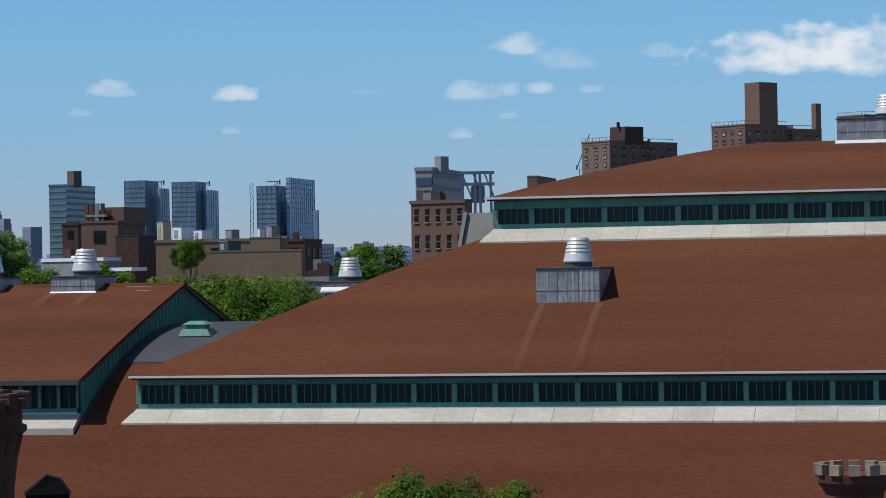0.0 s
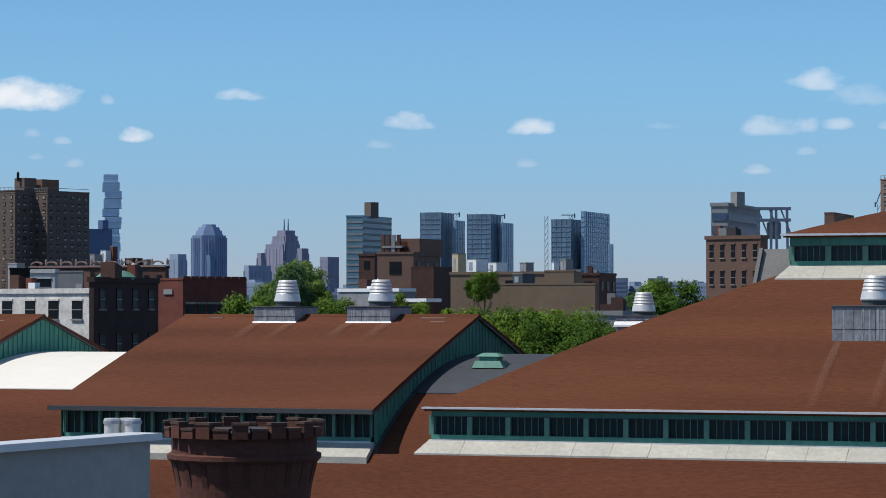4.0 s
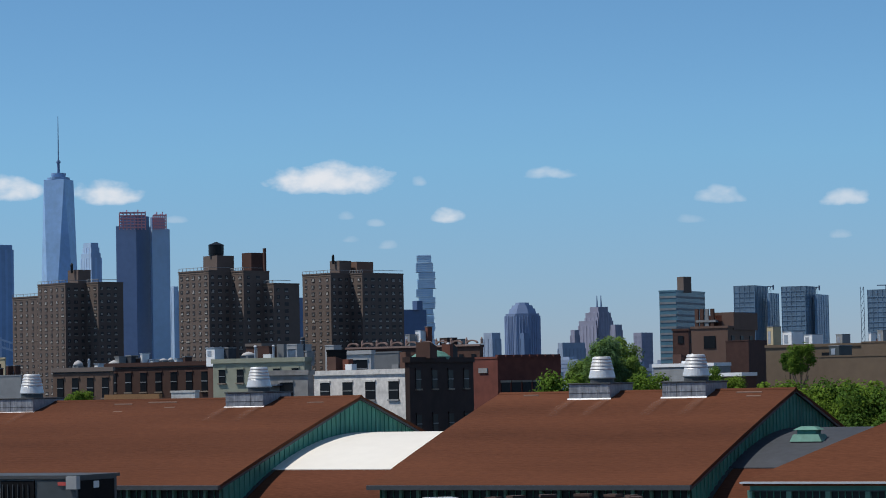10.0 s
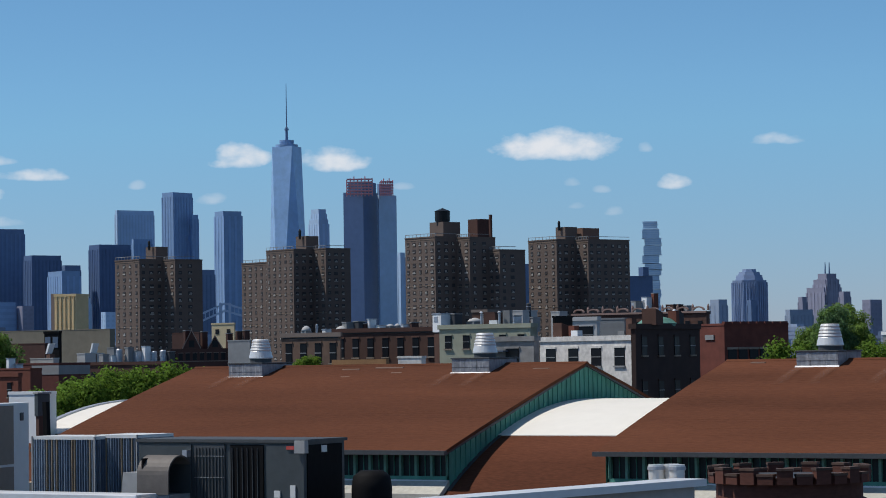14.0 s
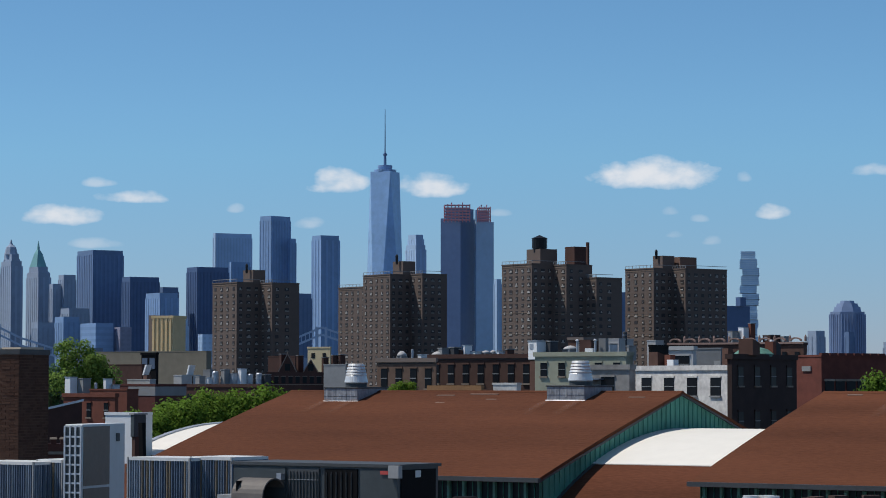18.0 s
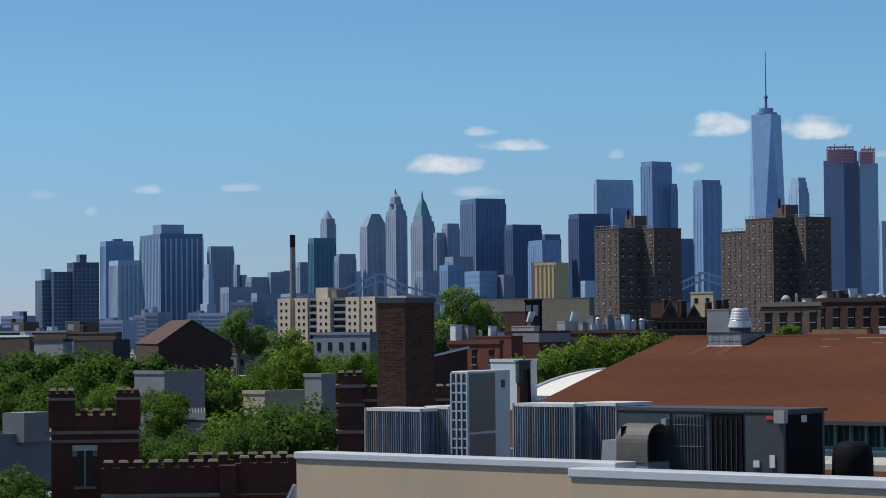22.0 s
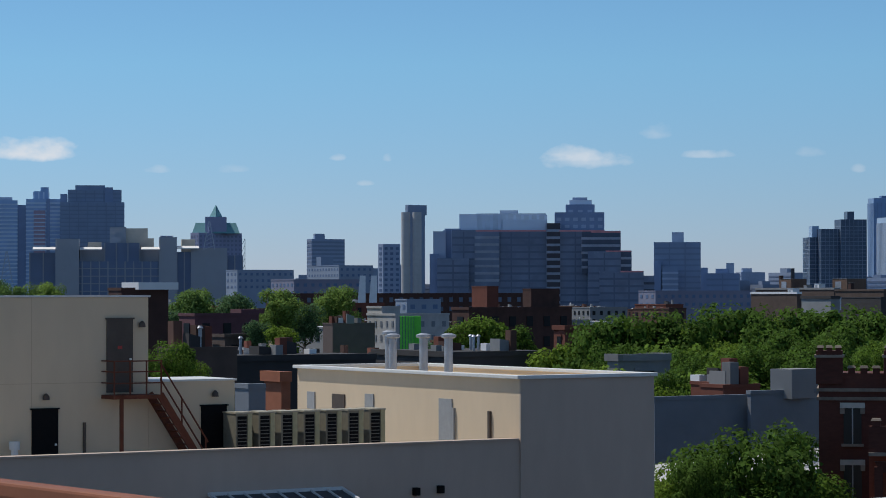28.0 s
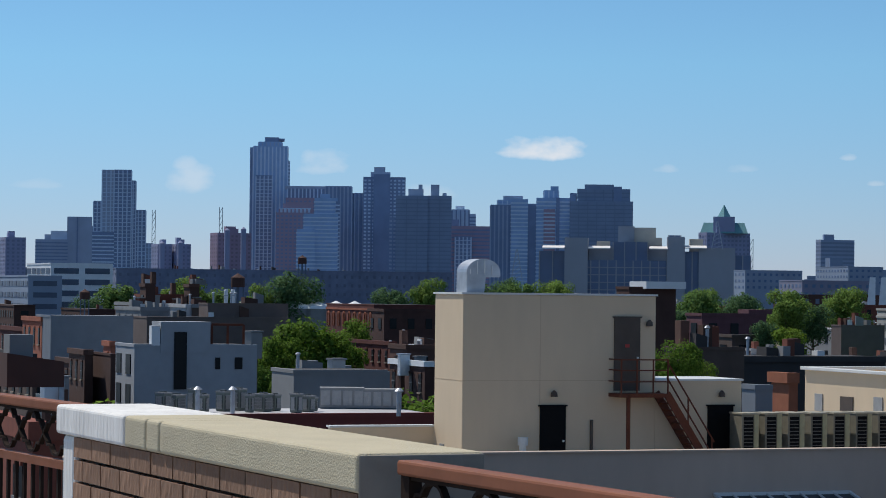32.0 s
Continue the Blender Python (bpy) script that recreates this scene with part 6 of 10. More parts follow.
for r0, z0, z1 in ((25, 139.13, 148.33), (20, 147.41, 153.86), (13, 152.94, 158.46)):
    part("crown_step", Shape().tube(0, 0, [(z0, r0), (z1, r0 * .9)], 8), far_blue_grey, dm)
sh = Shape()
for i in range(40):
    a = math.pi / 8 + math.pi / 20 * i
    sh.box(29.3 * math.cos(a) - .5, 29.3 * math.cos(a) + .5, 29.3 * math.sin(a) - .5, 29.3 * math.sin(a) + .5, 20, 136.37)
part("pier_grid", sh, joints(far_blue_grey, 1.2), dm, kind="stuff")
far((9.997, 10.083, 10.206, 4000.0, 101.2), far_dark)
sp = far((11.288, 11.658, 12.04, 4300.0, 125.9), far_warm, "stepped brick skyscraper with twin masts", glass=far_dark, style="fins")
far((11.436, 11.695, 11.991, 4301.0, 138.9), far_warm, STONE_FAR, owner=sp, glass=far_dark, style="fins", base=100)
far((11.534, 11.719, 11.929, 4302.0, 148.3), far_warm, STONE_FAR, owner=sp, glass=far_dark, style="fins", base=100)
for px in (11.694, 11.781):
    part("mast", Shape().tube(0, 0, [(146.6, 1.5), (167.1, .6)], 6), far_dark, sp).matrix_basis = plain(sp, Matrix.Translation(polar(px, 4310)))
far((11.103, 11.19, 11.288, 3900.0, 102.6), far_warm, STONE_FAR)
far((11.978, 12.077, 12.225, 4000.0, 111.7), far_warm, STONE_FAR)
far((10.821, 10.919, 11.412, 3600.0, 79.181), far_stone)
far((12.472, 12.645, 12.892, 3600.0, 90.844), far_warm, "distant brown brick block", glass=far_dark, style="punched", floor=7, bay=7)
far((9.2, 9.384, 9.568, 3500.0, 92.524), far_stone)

# nearer glass towers with cranes
teal_band = material("grey_concrete_band", (0.2, 0.22, 0.24), 0.85, 0.2, 0.4, 0.05, bump=0.0)
streaked_glass = material("streaked_curtain_glass", (0.13, 0.2, 0.28), 0.3, 0.45, 0.25, 0.06, bump=0.0, stretch=(1, 1, .25), spec=0.5)
# paler than streaked_glass: the reflected sky is painted into it
sky_glass = material("sky_reflecting_curtain_glass", (0.22, 0.35, 0.5), 0.25, 0.25, 0.15, 0.03, bump=0.0, spec=0.5)
gt = highrise(13.053, 13.424, 14.042, 1500.0, 72.516, teal_glass, "teal glass and concrete tower with a brown penthouse", style="strips", glass=teal_band, floor=3.5, hf=.35, name="glass_tower", deep=20, category="tower")
roof_block(gt, 13.448, 13.758, 1510, 72.214, 81.349, brown_brick)
for b, lab in (((14.673, 15.119, 15.391, 1950.0, 91.625), 1), ((15.391, 15.44, 15.638, 1960.0, 86.051), 2), ((15.7, 16.208, 16.431, 1950.0, 90.317), 1), ((16.406, 16.455, 16.702, 1960.0, 84.311), 2), ((17.543, 17.963, 18.333, 1900.0, 84.702), 1), ((18.186, 18.26, 18.803, 1905.0, 90.603), 2), ((18.776, 18.813, 18.887, 1895.0, 66.473), 2)):
    th = highrise(*b, streaked_glass if lab == 1 else sky_glass, "blue curtain-wall tower with building cranes above" if lab == 1 else "pale blue curtain-wall tower", style="curtain", glass=joints(streaked_glass, 1.3) if lab == 1 else joints(sky_glass, .88), floor=3.6, bay=3.4 if lab == 1 else 5, name="glass_tower", deep=18, parapet=False)


def crane(turn, d, z0, z1, arm, label="tall tower crane with a lattice mast", lean=0.0):
    """A tower crane: lattice mast, jib and counter-jib."""
    z0, d = 0.0, d * 1.03
    c = thing("tower_crane", label, "crane", facing(turn, d, -EYE), "building cranes")
    w = d * .0006
    m = Shape()
    n = max(3, int((z1 - z0) / (w * 4)))
    for x in (-w, w):
        m.bar((x, 0, z0), (x, 0, z1), w * .35)
    for i in range(n):
        m.bar((-w, 0, z0 + (z1 - z0) * i / n), (w, 0, z0 + (z1 - z0) * (i + 1) / n), w * .25)
    part("mast", m, crane_paint, c, "lattice mast")
    if arm:
        part("jib", Shape().bar((-arm * w * 2, 0, z1), (arm * w * 6, 0, z1 + lean), w * .6), crane_paint, c)
        part("counterweight", Shape().box(-arm * w * 3 if arm > 0 else w * 2, -arm * w * 2 if arm > 0 else w * 3, -w, w, z1 - w * 2, z1 + w), crane_paint, c)
    return c


crane(15.441, 1945, 51.93, 92.272, -1)
crane(16.431, 1945, 51.893, 90.965, -1)
crane(17.432, 1900, 49.06, 88.847, 0)
crane(17.963, 1900, 63.379, 89.624, -1)
crane(24.641, 930, 49.564, 57.587, 1, lean=12)

# grey modern block with a steel gantry on its roof
gm = highrise(21.018, 21.377, 22.033, 700.0, 47.197, pale_wall, "grey modern apartment block with white floor bands", style="strips", glass=navy_glass, floor=3.4, hf=.62, name="apartment_block", deep=14)
roof_block(gm, 21.443, 21.752, 705, 47.074, 51.186, pale_wall)
gn = thing("steel_gantry", "dark steel gantry with a water tank above a roof", "gantry", facing(22.376, 690, -EYE), "")
k = 690 / 4631.6
z0, z1 = 39.15, 46.005
for x in (-30, -8, 8, 27):
    part("column", Shape().bar((x * k, 0, 0), (x * k - (4 if x > 0 else -4) * k, 0, z1), .7), crane_paint, gn)
for z in (z1, z1 - 3):
    part("girder", Shape().bar((-34 * k, 0, z), (30 * k, 0, z), .8), crane_paint, gn)
for x in (-28, -8, 12):
    part("brace", Shape().bar((x * k, 0, z1), ((x + 18) * k, 0, z0), .4), crane_paint, gn)
part("water_tank", Shape().tube(0, 2, [(z0 - 1, 1.9), (z0 + 3.2, 1.9), (z0 + 4.6, .1)], 14), pale_wall, gn)

# downtown to the south-west
CLUSTER = "dark apartment tower of the southern cluster"
def town(b, wall, label=CLUSTER, **k):
    k.setdefault("style", "punched")
    k.setdefault("floor", 3.6)
    k.setdefault("bay", 3.8)
    k.setdefault("wf", .5)
    k.setdefault("glass", town_panes)
    k.setdefault("grid", 30.0)
    k.setdefault("parapet", False)
    if b[3] > 2000 and not k.pop("bold", False):
        k["glass"] = joints(wall, 1.2 if k["style"] == "fins" else .74)
    th = highrise(*b, wall, label, deep=28, **k)
    if k["style"] != "none" and b[3] > 2000:
        L, R = th["L"], th["R"]
        r = random.Random(int(abs(b[1]) * 100))
        for i in range(2):
            f, g = r.uniform(.1, .6), r.uniform(.1, .5)
            o = part("roof_block", Shape().box(-L * (f + .25), -L * f, R * g, R * (g + .3), b[4] - 1, b[4] + r.uniform(2.5, 6)), wall, th)
            o.matrix_basis = th.matrix_world.inverted() @ corner_plan(*b[:4], k["grid"], 28)[0]
    return th


# town colours are raised and blued to hold the distance haze
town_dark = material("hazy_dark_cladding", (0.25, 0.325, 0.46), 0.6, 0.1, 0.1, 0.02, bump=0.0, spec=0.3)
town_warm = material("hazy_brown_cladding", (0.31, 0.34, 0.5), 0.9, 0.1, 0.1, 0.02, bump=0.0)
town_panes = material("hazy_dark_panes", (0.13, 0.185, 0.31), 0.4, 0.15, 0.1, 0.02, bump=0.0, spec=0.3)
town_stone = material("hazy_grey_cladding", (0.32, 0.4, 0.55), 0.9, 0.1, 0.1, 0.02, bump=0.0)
far_red = material("hazed_red_brick", (0.36, 0.28, 0.37), 0.9, 0.15, 0.1, 0.02, bump=0.0)
def slab_tower(label, turn, d, blocks, name="apartment_tower", category="tower"):
    """A tower of slabs that look towards the camera. blocks: left and right turn, height, set-back, wall, trim, pattern, foot."""
    th = thing(name, label, category, facing(turn, d, -EYE), SKY)
    for a0, a1, top, back, wall, trim, mode, foot in blocks:
        x0, x1 = d * math.tan(radians(a0 - turn)), d * math.tan(radians(a1 - turn))
        part("wall", Shape().box(x0, x1, back, back + 26, foot, top), wall, th)
        part("roof_edge", Shape().box(x0, x1, back, back + 26, top + .02, top + .8), wall, th)
        sh, floor, bay = Shape(), 3.7, 4.0
        if mode in ("ribs", "grid"):
            n = max(2, round((x1 - x0) / bay))
            w = .7 if mode == "ribs" else .6
            for i in range(n + 1):
                x = x0 + (x1 - x0) * i / n
                sh.box(x - w, x + w, back - .7, back + .1, foot, top)
        if mode in ("bands", "grid"):
            for k in range(1, int((top - foot) / floor) + 1):
                h = 1.3 if mode == "bands" else .7
                sh.box(x0 - .35, x1 + .1, back - .45, back + 12, top - floor * k, top - floor * k + h)
        if mode == "sheer":
            trim = joints(wall, .84)
            for k in range(1, int((top - foot) / floor) + 1):
                sh.box(x0, x1, back - .12, back + .1, top - floor * k, top - floor * k + 1.1)
            for i in range(1, max(2, round((x1 - x0) / 9))):
                x = x0 + (x1 - x0) * i / max(2, round((x1 - x0) / 9))
                sh.box(x - .35, x + .35, back - .25, back + .1, foot, top)
        if mode == "dots":
            n = max(2, round((x1 - x0) / 4.4))
            for k in range(1, int((top - foot) / floor) + 1):
                for i in range(n):
                    x = x0 + (x1 - x0) * (i + .5) / n
                    sh.box(x - 1.2, x + 1.2, back - .15, back + .1, top - floor * k, top - floor * k + 1.7)
        if sh.f:
            part({"dots": "window_grid", "bands": "floor_banding", "sheer": "floor_banding"}.get(mode, "pier_relief"), sh, trim, th, kind="stuff")
    return th


# no haze is rendered; these base colours contain it
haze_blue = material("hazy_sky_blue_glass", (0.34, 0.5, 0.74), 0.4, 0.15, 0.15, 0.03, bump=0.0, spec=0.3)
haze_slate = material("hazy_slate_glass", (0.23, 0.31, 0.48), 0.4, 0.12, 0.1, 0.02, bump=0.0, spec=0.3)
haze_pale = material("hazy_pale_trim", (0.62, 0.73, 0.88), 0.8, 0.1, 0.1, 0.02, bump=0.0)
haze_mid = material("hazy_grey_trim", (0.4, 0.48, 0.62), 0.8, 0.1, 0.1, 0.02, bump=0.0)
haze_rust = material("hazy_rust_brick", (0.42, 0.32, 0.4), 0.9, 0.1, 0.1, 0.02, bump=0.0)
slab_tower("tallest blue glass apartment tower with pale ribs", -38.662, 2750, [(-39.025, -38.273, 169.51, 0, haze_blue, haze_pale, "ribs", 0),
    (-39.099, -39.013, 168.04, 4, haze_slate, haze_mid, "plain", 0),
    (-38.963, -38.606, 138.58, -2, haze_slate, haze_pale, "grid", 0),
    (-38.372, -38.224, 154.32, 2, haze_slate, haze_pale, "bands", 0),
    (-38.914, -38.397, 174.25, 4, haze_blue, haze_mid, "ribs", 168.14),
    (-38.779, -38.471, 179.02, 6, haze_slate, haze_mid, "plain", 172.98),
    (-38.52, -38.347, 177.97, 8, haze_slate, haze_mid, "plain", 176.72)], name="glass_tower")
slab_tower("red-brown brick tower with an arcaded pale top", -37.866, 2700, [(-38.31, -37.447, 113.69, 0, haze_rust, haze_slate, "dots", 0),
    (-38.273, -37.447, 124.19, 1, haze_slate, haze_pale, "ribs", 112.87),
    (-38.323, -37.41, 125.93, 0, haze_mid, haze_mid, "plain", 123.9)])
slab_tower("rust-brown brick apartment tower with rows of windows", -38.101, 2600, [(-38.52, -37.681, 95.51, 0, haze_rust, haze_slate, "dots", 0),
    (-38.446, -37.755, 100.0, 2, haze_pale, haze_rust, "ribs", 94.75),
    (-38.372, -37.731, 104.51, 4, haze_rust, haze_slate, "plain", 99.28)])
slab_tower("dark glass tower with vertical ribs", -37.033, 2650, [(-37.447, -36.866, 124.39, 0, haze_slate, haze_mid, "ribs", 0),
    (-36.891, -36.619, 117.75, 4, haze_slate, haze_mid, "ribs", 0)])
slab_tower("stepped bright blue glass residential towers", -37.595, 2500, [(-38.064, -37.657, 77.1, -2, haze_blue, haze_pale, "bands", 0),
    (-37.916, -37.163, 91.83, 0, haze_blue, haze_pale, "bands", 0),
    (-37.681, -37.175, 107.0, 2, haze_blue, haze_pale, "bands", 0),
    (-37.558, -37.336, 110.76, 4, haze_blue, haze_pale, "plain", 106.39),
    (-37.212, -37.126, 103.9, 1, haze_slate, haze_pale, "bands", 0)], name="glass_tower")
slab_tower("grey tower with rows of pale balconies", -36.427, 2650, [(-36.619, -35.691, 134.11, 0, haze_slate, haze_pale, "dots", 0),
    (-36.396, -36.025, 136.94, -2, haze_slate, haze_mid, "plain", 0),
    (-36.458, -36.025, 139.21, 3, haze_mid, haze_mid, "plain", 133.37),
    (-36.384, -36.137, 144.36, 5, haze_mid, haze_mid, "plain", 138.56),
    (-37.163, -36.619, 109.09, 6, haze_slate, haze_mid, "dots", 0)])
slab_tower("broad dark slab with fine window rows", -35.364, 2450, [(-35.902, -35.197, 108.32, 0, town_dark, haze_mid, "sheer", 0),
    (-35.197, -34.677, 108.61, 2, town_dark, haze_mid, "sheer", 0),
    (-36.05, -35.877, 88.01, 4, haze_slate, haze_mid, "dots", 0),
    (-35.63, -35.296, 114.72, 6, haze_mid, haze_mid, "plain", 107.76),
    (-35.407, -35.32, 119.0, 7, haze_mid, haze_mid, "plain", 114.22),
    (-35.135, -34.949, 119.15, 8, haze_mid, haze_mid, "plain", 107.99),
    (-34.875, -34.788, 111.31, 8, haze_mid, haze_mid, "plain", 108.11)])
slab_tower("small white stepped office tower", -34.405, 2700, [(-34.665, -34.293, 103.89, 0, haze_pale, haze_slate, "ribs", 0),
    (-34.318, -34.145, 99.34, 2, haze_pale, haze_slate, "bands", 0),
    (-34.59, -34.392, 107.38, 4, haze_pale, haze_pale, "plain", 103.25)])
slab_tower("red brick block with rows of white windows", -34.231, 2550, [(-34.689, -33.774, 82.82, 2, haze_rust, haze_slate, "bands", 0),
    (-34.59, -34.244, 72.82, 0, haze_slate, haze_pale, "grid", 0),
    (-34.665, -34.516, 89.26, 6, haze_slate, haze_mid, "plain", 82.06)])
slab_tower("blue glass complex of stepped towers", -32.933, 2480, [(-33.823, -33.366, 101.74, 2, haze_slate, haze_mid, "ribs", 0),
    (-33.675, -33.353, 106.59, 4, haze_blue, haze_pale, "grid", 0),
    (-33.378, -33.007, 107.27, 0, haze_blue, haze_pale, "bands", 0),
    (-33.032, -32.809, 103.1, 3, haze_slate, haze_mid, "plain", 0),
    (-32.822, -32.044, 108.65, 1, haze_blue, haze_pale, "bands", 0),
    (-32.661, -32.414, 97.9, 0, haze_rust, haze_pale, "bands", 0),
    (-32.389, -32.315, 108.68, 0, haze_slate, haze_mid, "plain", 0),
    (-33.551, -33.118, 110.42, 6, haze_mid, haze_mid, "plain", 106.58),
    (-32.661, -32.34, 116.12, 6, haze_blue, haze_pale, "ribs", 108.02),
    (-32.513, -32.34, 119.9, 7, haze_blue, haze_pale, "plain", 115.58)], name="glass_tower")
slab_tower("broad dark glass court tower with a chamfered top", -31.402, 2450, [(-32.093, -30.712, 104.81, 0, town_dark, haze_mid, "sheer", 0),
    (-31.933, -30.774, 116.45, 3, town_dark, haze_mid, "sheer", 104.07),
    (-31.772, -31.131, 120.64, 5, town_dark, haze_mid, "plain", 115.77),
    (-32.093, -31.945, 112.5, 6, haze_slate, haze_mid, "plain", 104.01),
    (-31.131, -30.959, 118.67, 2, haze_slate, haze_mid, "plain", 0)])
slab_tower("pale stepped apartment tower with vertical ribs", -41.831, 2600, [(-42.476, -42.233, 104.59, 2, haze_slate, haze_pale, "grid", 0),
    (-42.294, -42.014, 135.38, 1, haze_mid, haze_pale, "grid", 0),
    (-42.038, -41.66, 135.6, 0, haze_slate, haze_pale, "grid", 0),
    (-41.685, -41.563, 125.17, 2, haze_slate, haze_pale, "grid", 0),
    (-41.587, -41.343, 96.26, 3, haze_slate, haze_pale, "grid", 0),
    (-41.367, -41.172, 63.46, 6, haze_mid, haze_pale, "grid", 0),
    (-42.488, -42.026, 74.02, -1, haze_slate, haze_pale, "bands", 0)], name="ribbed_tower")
slab_tower("plain grey office slabs in the haze", -43.065, 2900, [(-43.035, -42.5, 96.65, 4, haze_mid, haze_slate, "plain", 0),
    (-42.828, -42.804, 96.62, 3, haze_slate, haze_slate, "plain", 0),
    (-43.712, -43.022, 71.43, 2, haze_mid, haze_slate, "bands", 0),
    (-43.386, -43.035, 80.83, 6, haze_pale, haze_mid, "plain", 0),
    (-43.519, -43.362, 76.95, 8, haze_mid, haze_mid, "plain", 0),
    (-42.537, -42.415, 86.93, 6, haze_slate, haze_mid, "plain", 0)], name="office_block")
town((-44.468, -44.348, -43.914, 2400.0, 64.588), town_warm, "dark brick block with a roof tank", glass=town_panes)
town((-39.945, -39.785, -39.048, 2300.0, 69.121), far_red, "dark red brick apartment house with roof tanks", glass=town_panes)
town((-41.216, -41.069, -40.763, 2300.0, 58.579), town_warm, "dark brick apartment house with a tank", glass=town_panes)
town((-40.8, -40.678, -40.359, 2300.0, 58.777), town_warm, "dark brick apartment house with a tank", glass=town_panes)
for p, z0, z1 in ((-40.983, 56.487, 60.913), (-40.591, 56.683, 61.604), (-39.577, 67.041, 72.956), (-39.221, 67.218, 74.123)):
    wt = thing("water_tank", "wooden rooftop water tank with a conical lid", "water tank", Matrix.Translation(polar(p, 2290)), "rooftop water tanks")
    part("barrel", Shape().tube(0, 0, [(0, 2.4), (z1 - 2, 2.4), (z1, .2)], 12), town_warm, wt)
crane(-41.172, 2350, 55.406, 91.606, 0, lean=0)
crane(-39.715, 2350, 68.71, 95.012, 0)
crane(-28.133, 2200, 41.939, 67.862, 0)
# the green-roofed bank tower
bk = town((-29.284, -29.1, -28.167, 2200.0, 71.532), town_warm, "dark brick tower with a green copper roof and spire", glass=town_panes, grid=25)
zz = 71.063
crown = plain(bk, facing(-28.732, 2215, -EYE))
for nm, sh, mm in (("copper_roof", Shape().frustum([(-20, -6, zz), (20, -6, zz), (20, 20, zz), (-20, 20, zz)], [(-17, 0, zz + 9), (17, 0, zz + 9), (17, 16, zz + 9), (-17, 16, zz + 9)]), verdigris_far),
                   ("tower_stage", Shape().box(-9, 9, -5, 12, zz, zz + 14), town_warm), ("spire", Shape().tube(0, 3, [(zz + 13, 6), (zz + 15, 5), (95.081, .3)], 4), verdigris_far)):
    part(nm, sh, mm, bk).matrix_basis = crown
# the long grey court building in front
# white enough to read as sunlit edges; the sun is in the colour
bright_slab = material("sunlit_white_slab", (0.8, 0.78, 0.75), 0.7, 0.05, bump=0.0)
# court and mast colours have the haze mixed in
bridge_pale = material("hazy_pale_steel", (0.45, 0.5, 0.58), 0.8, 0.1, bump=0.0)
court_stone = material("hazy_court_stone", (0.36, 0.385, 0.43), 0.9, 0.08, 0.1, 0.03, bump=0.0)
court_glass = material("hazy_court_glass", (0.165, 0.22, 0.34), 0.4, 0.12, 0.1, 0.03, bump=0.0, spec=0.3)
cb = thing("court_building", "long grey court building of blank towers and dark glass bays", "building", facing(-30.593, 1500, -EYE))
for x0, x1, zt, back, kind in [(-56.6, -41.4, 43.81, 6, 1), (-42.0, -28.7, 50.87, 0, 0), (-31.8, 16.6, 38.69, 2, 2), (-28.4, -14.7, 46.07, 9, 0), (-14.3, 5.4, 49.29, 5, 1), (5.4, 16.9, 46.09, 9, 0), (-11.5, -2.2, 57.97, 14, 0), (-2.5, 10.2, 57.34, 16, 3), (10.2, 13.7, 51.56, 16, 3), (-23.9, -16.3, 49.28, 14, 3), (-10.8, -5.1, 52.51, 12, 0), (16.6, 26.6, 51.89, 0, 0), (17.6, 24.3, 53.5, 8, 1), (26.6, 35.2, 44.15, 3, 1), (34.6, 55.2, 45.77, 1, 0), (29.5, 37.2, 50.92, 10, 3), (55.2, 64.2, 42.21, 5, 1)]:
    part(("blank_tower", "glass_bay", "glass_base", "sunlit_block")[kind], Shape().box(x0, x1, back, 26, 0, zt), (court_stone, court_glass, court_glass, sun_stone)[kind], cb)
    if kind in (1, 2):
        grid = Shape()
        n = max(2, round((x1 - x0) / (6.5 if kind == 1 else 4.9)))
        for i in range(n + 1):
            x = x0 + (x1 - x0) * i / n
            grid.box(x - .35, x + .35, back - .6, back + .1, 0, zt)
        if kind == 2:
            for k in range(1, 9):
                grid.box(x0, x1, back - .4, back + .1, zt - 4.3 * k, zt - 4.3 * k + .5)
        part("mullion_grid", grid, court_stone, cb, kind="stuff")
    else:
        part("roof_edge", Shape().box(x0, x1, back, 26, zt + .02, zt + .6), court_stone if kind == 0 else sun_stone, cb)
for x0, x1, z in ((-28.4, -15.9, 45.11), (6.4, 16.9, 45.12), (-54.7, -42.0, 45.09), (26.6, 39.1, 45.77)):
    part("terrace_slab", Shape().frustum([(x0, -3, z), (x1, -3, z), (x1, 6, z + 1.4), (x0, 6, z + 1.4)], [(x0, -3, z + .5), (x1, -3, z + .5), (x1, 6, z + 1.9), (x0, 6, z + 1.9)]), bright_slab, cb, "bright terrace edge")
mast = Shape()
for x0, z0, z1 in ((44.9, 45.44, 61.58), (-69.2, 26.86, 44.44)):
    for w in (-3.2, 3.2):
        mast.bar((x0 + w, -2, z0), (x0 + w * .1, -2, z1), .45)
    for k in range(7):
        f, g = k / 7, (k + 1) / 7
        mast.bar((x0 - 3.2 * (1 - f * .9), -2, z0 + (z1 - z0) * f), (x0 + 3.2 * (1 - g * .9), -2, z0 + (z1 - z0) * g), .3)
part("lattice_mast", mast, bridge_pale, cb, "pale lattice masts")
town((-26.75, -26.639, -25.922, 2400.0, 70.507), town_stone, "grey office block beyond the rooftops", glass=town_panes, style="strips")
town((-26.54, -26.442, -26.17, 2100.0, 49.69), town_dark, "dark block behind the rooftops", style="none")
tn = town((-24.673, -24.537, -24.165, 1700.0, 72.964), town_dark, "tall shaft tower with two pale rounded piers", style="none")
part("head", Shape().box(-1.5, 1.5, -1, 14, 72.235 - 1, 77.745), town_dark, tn)
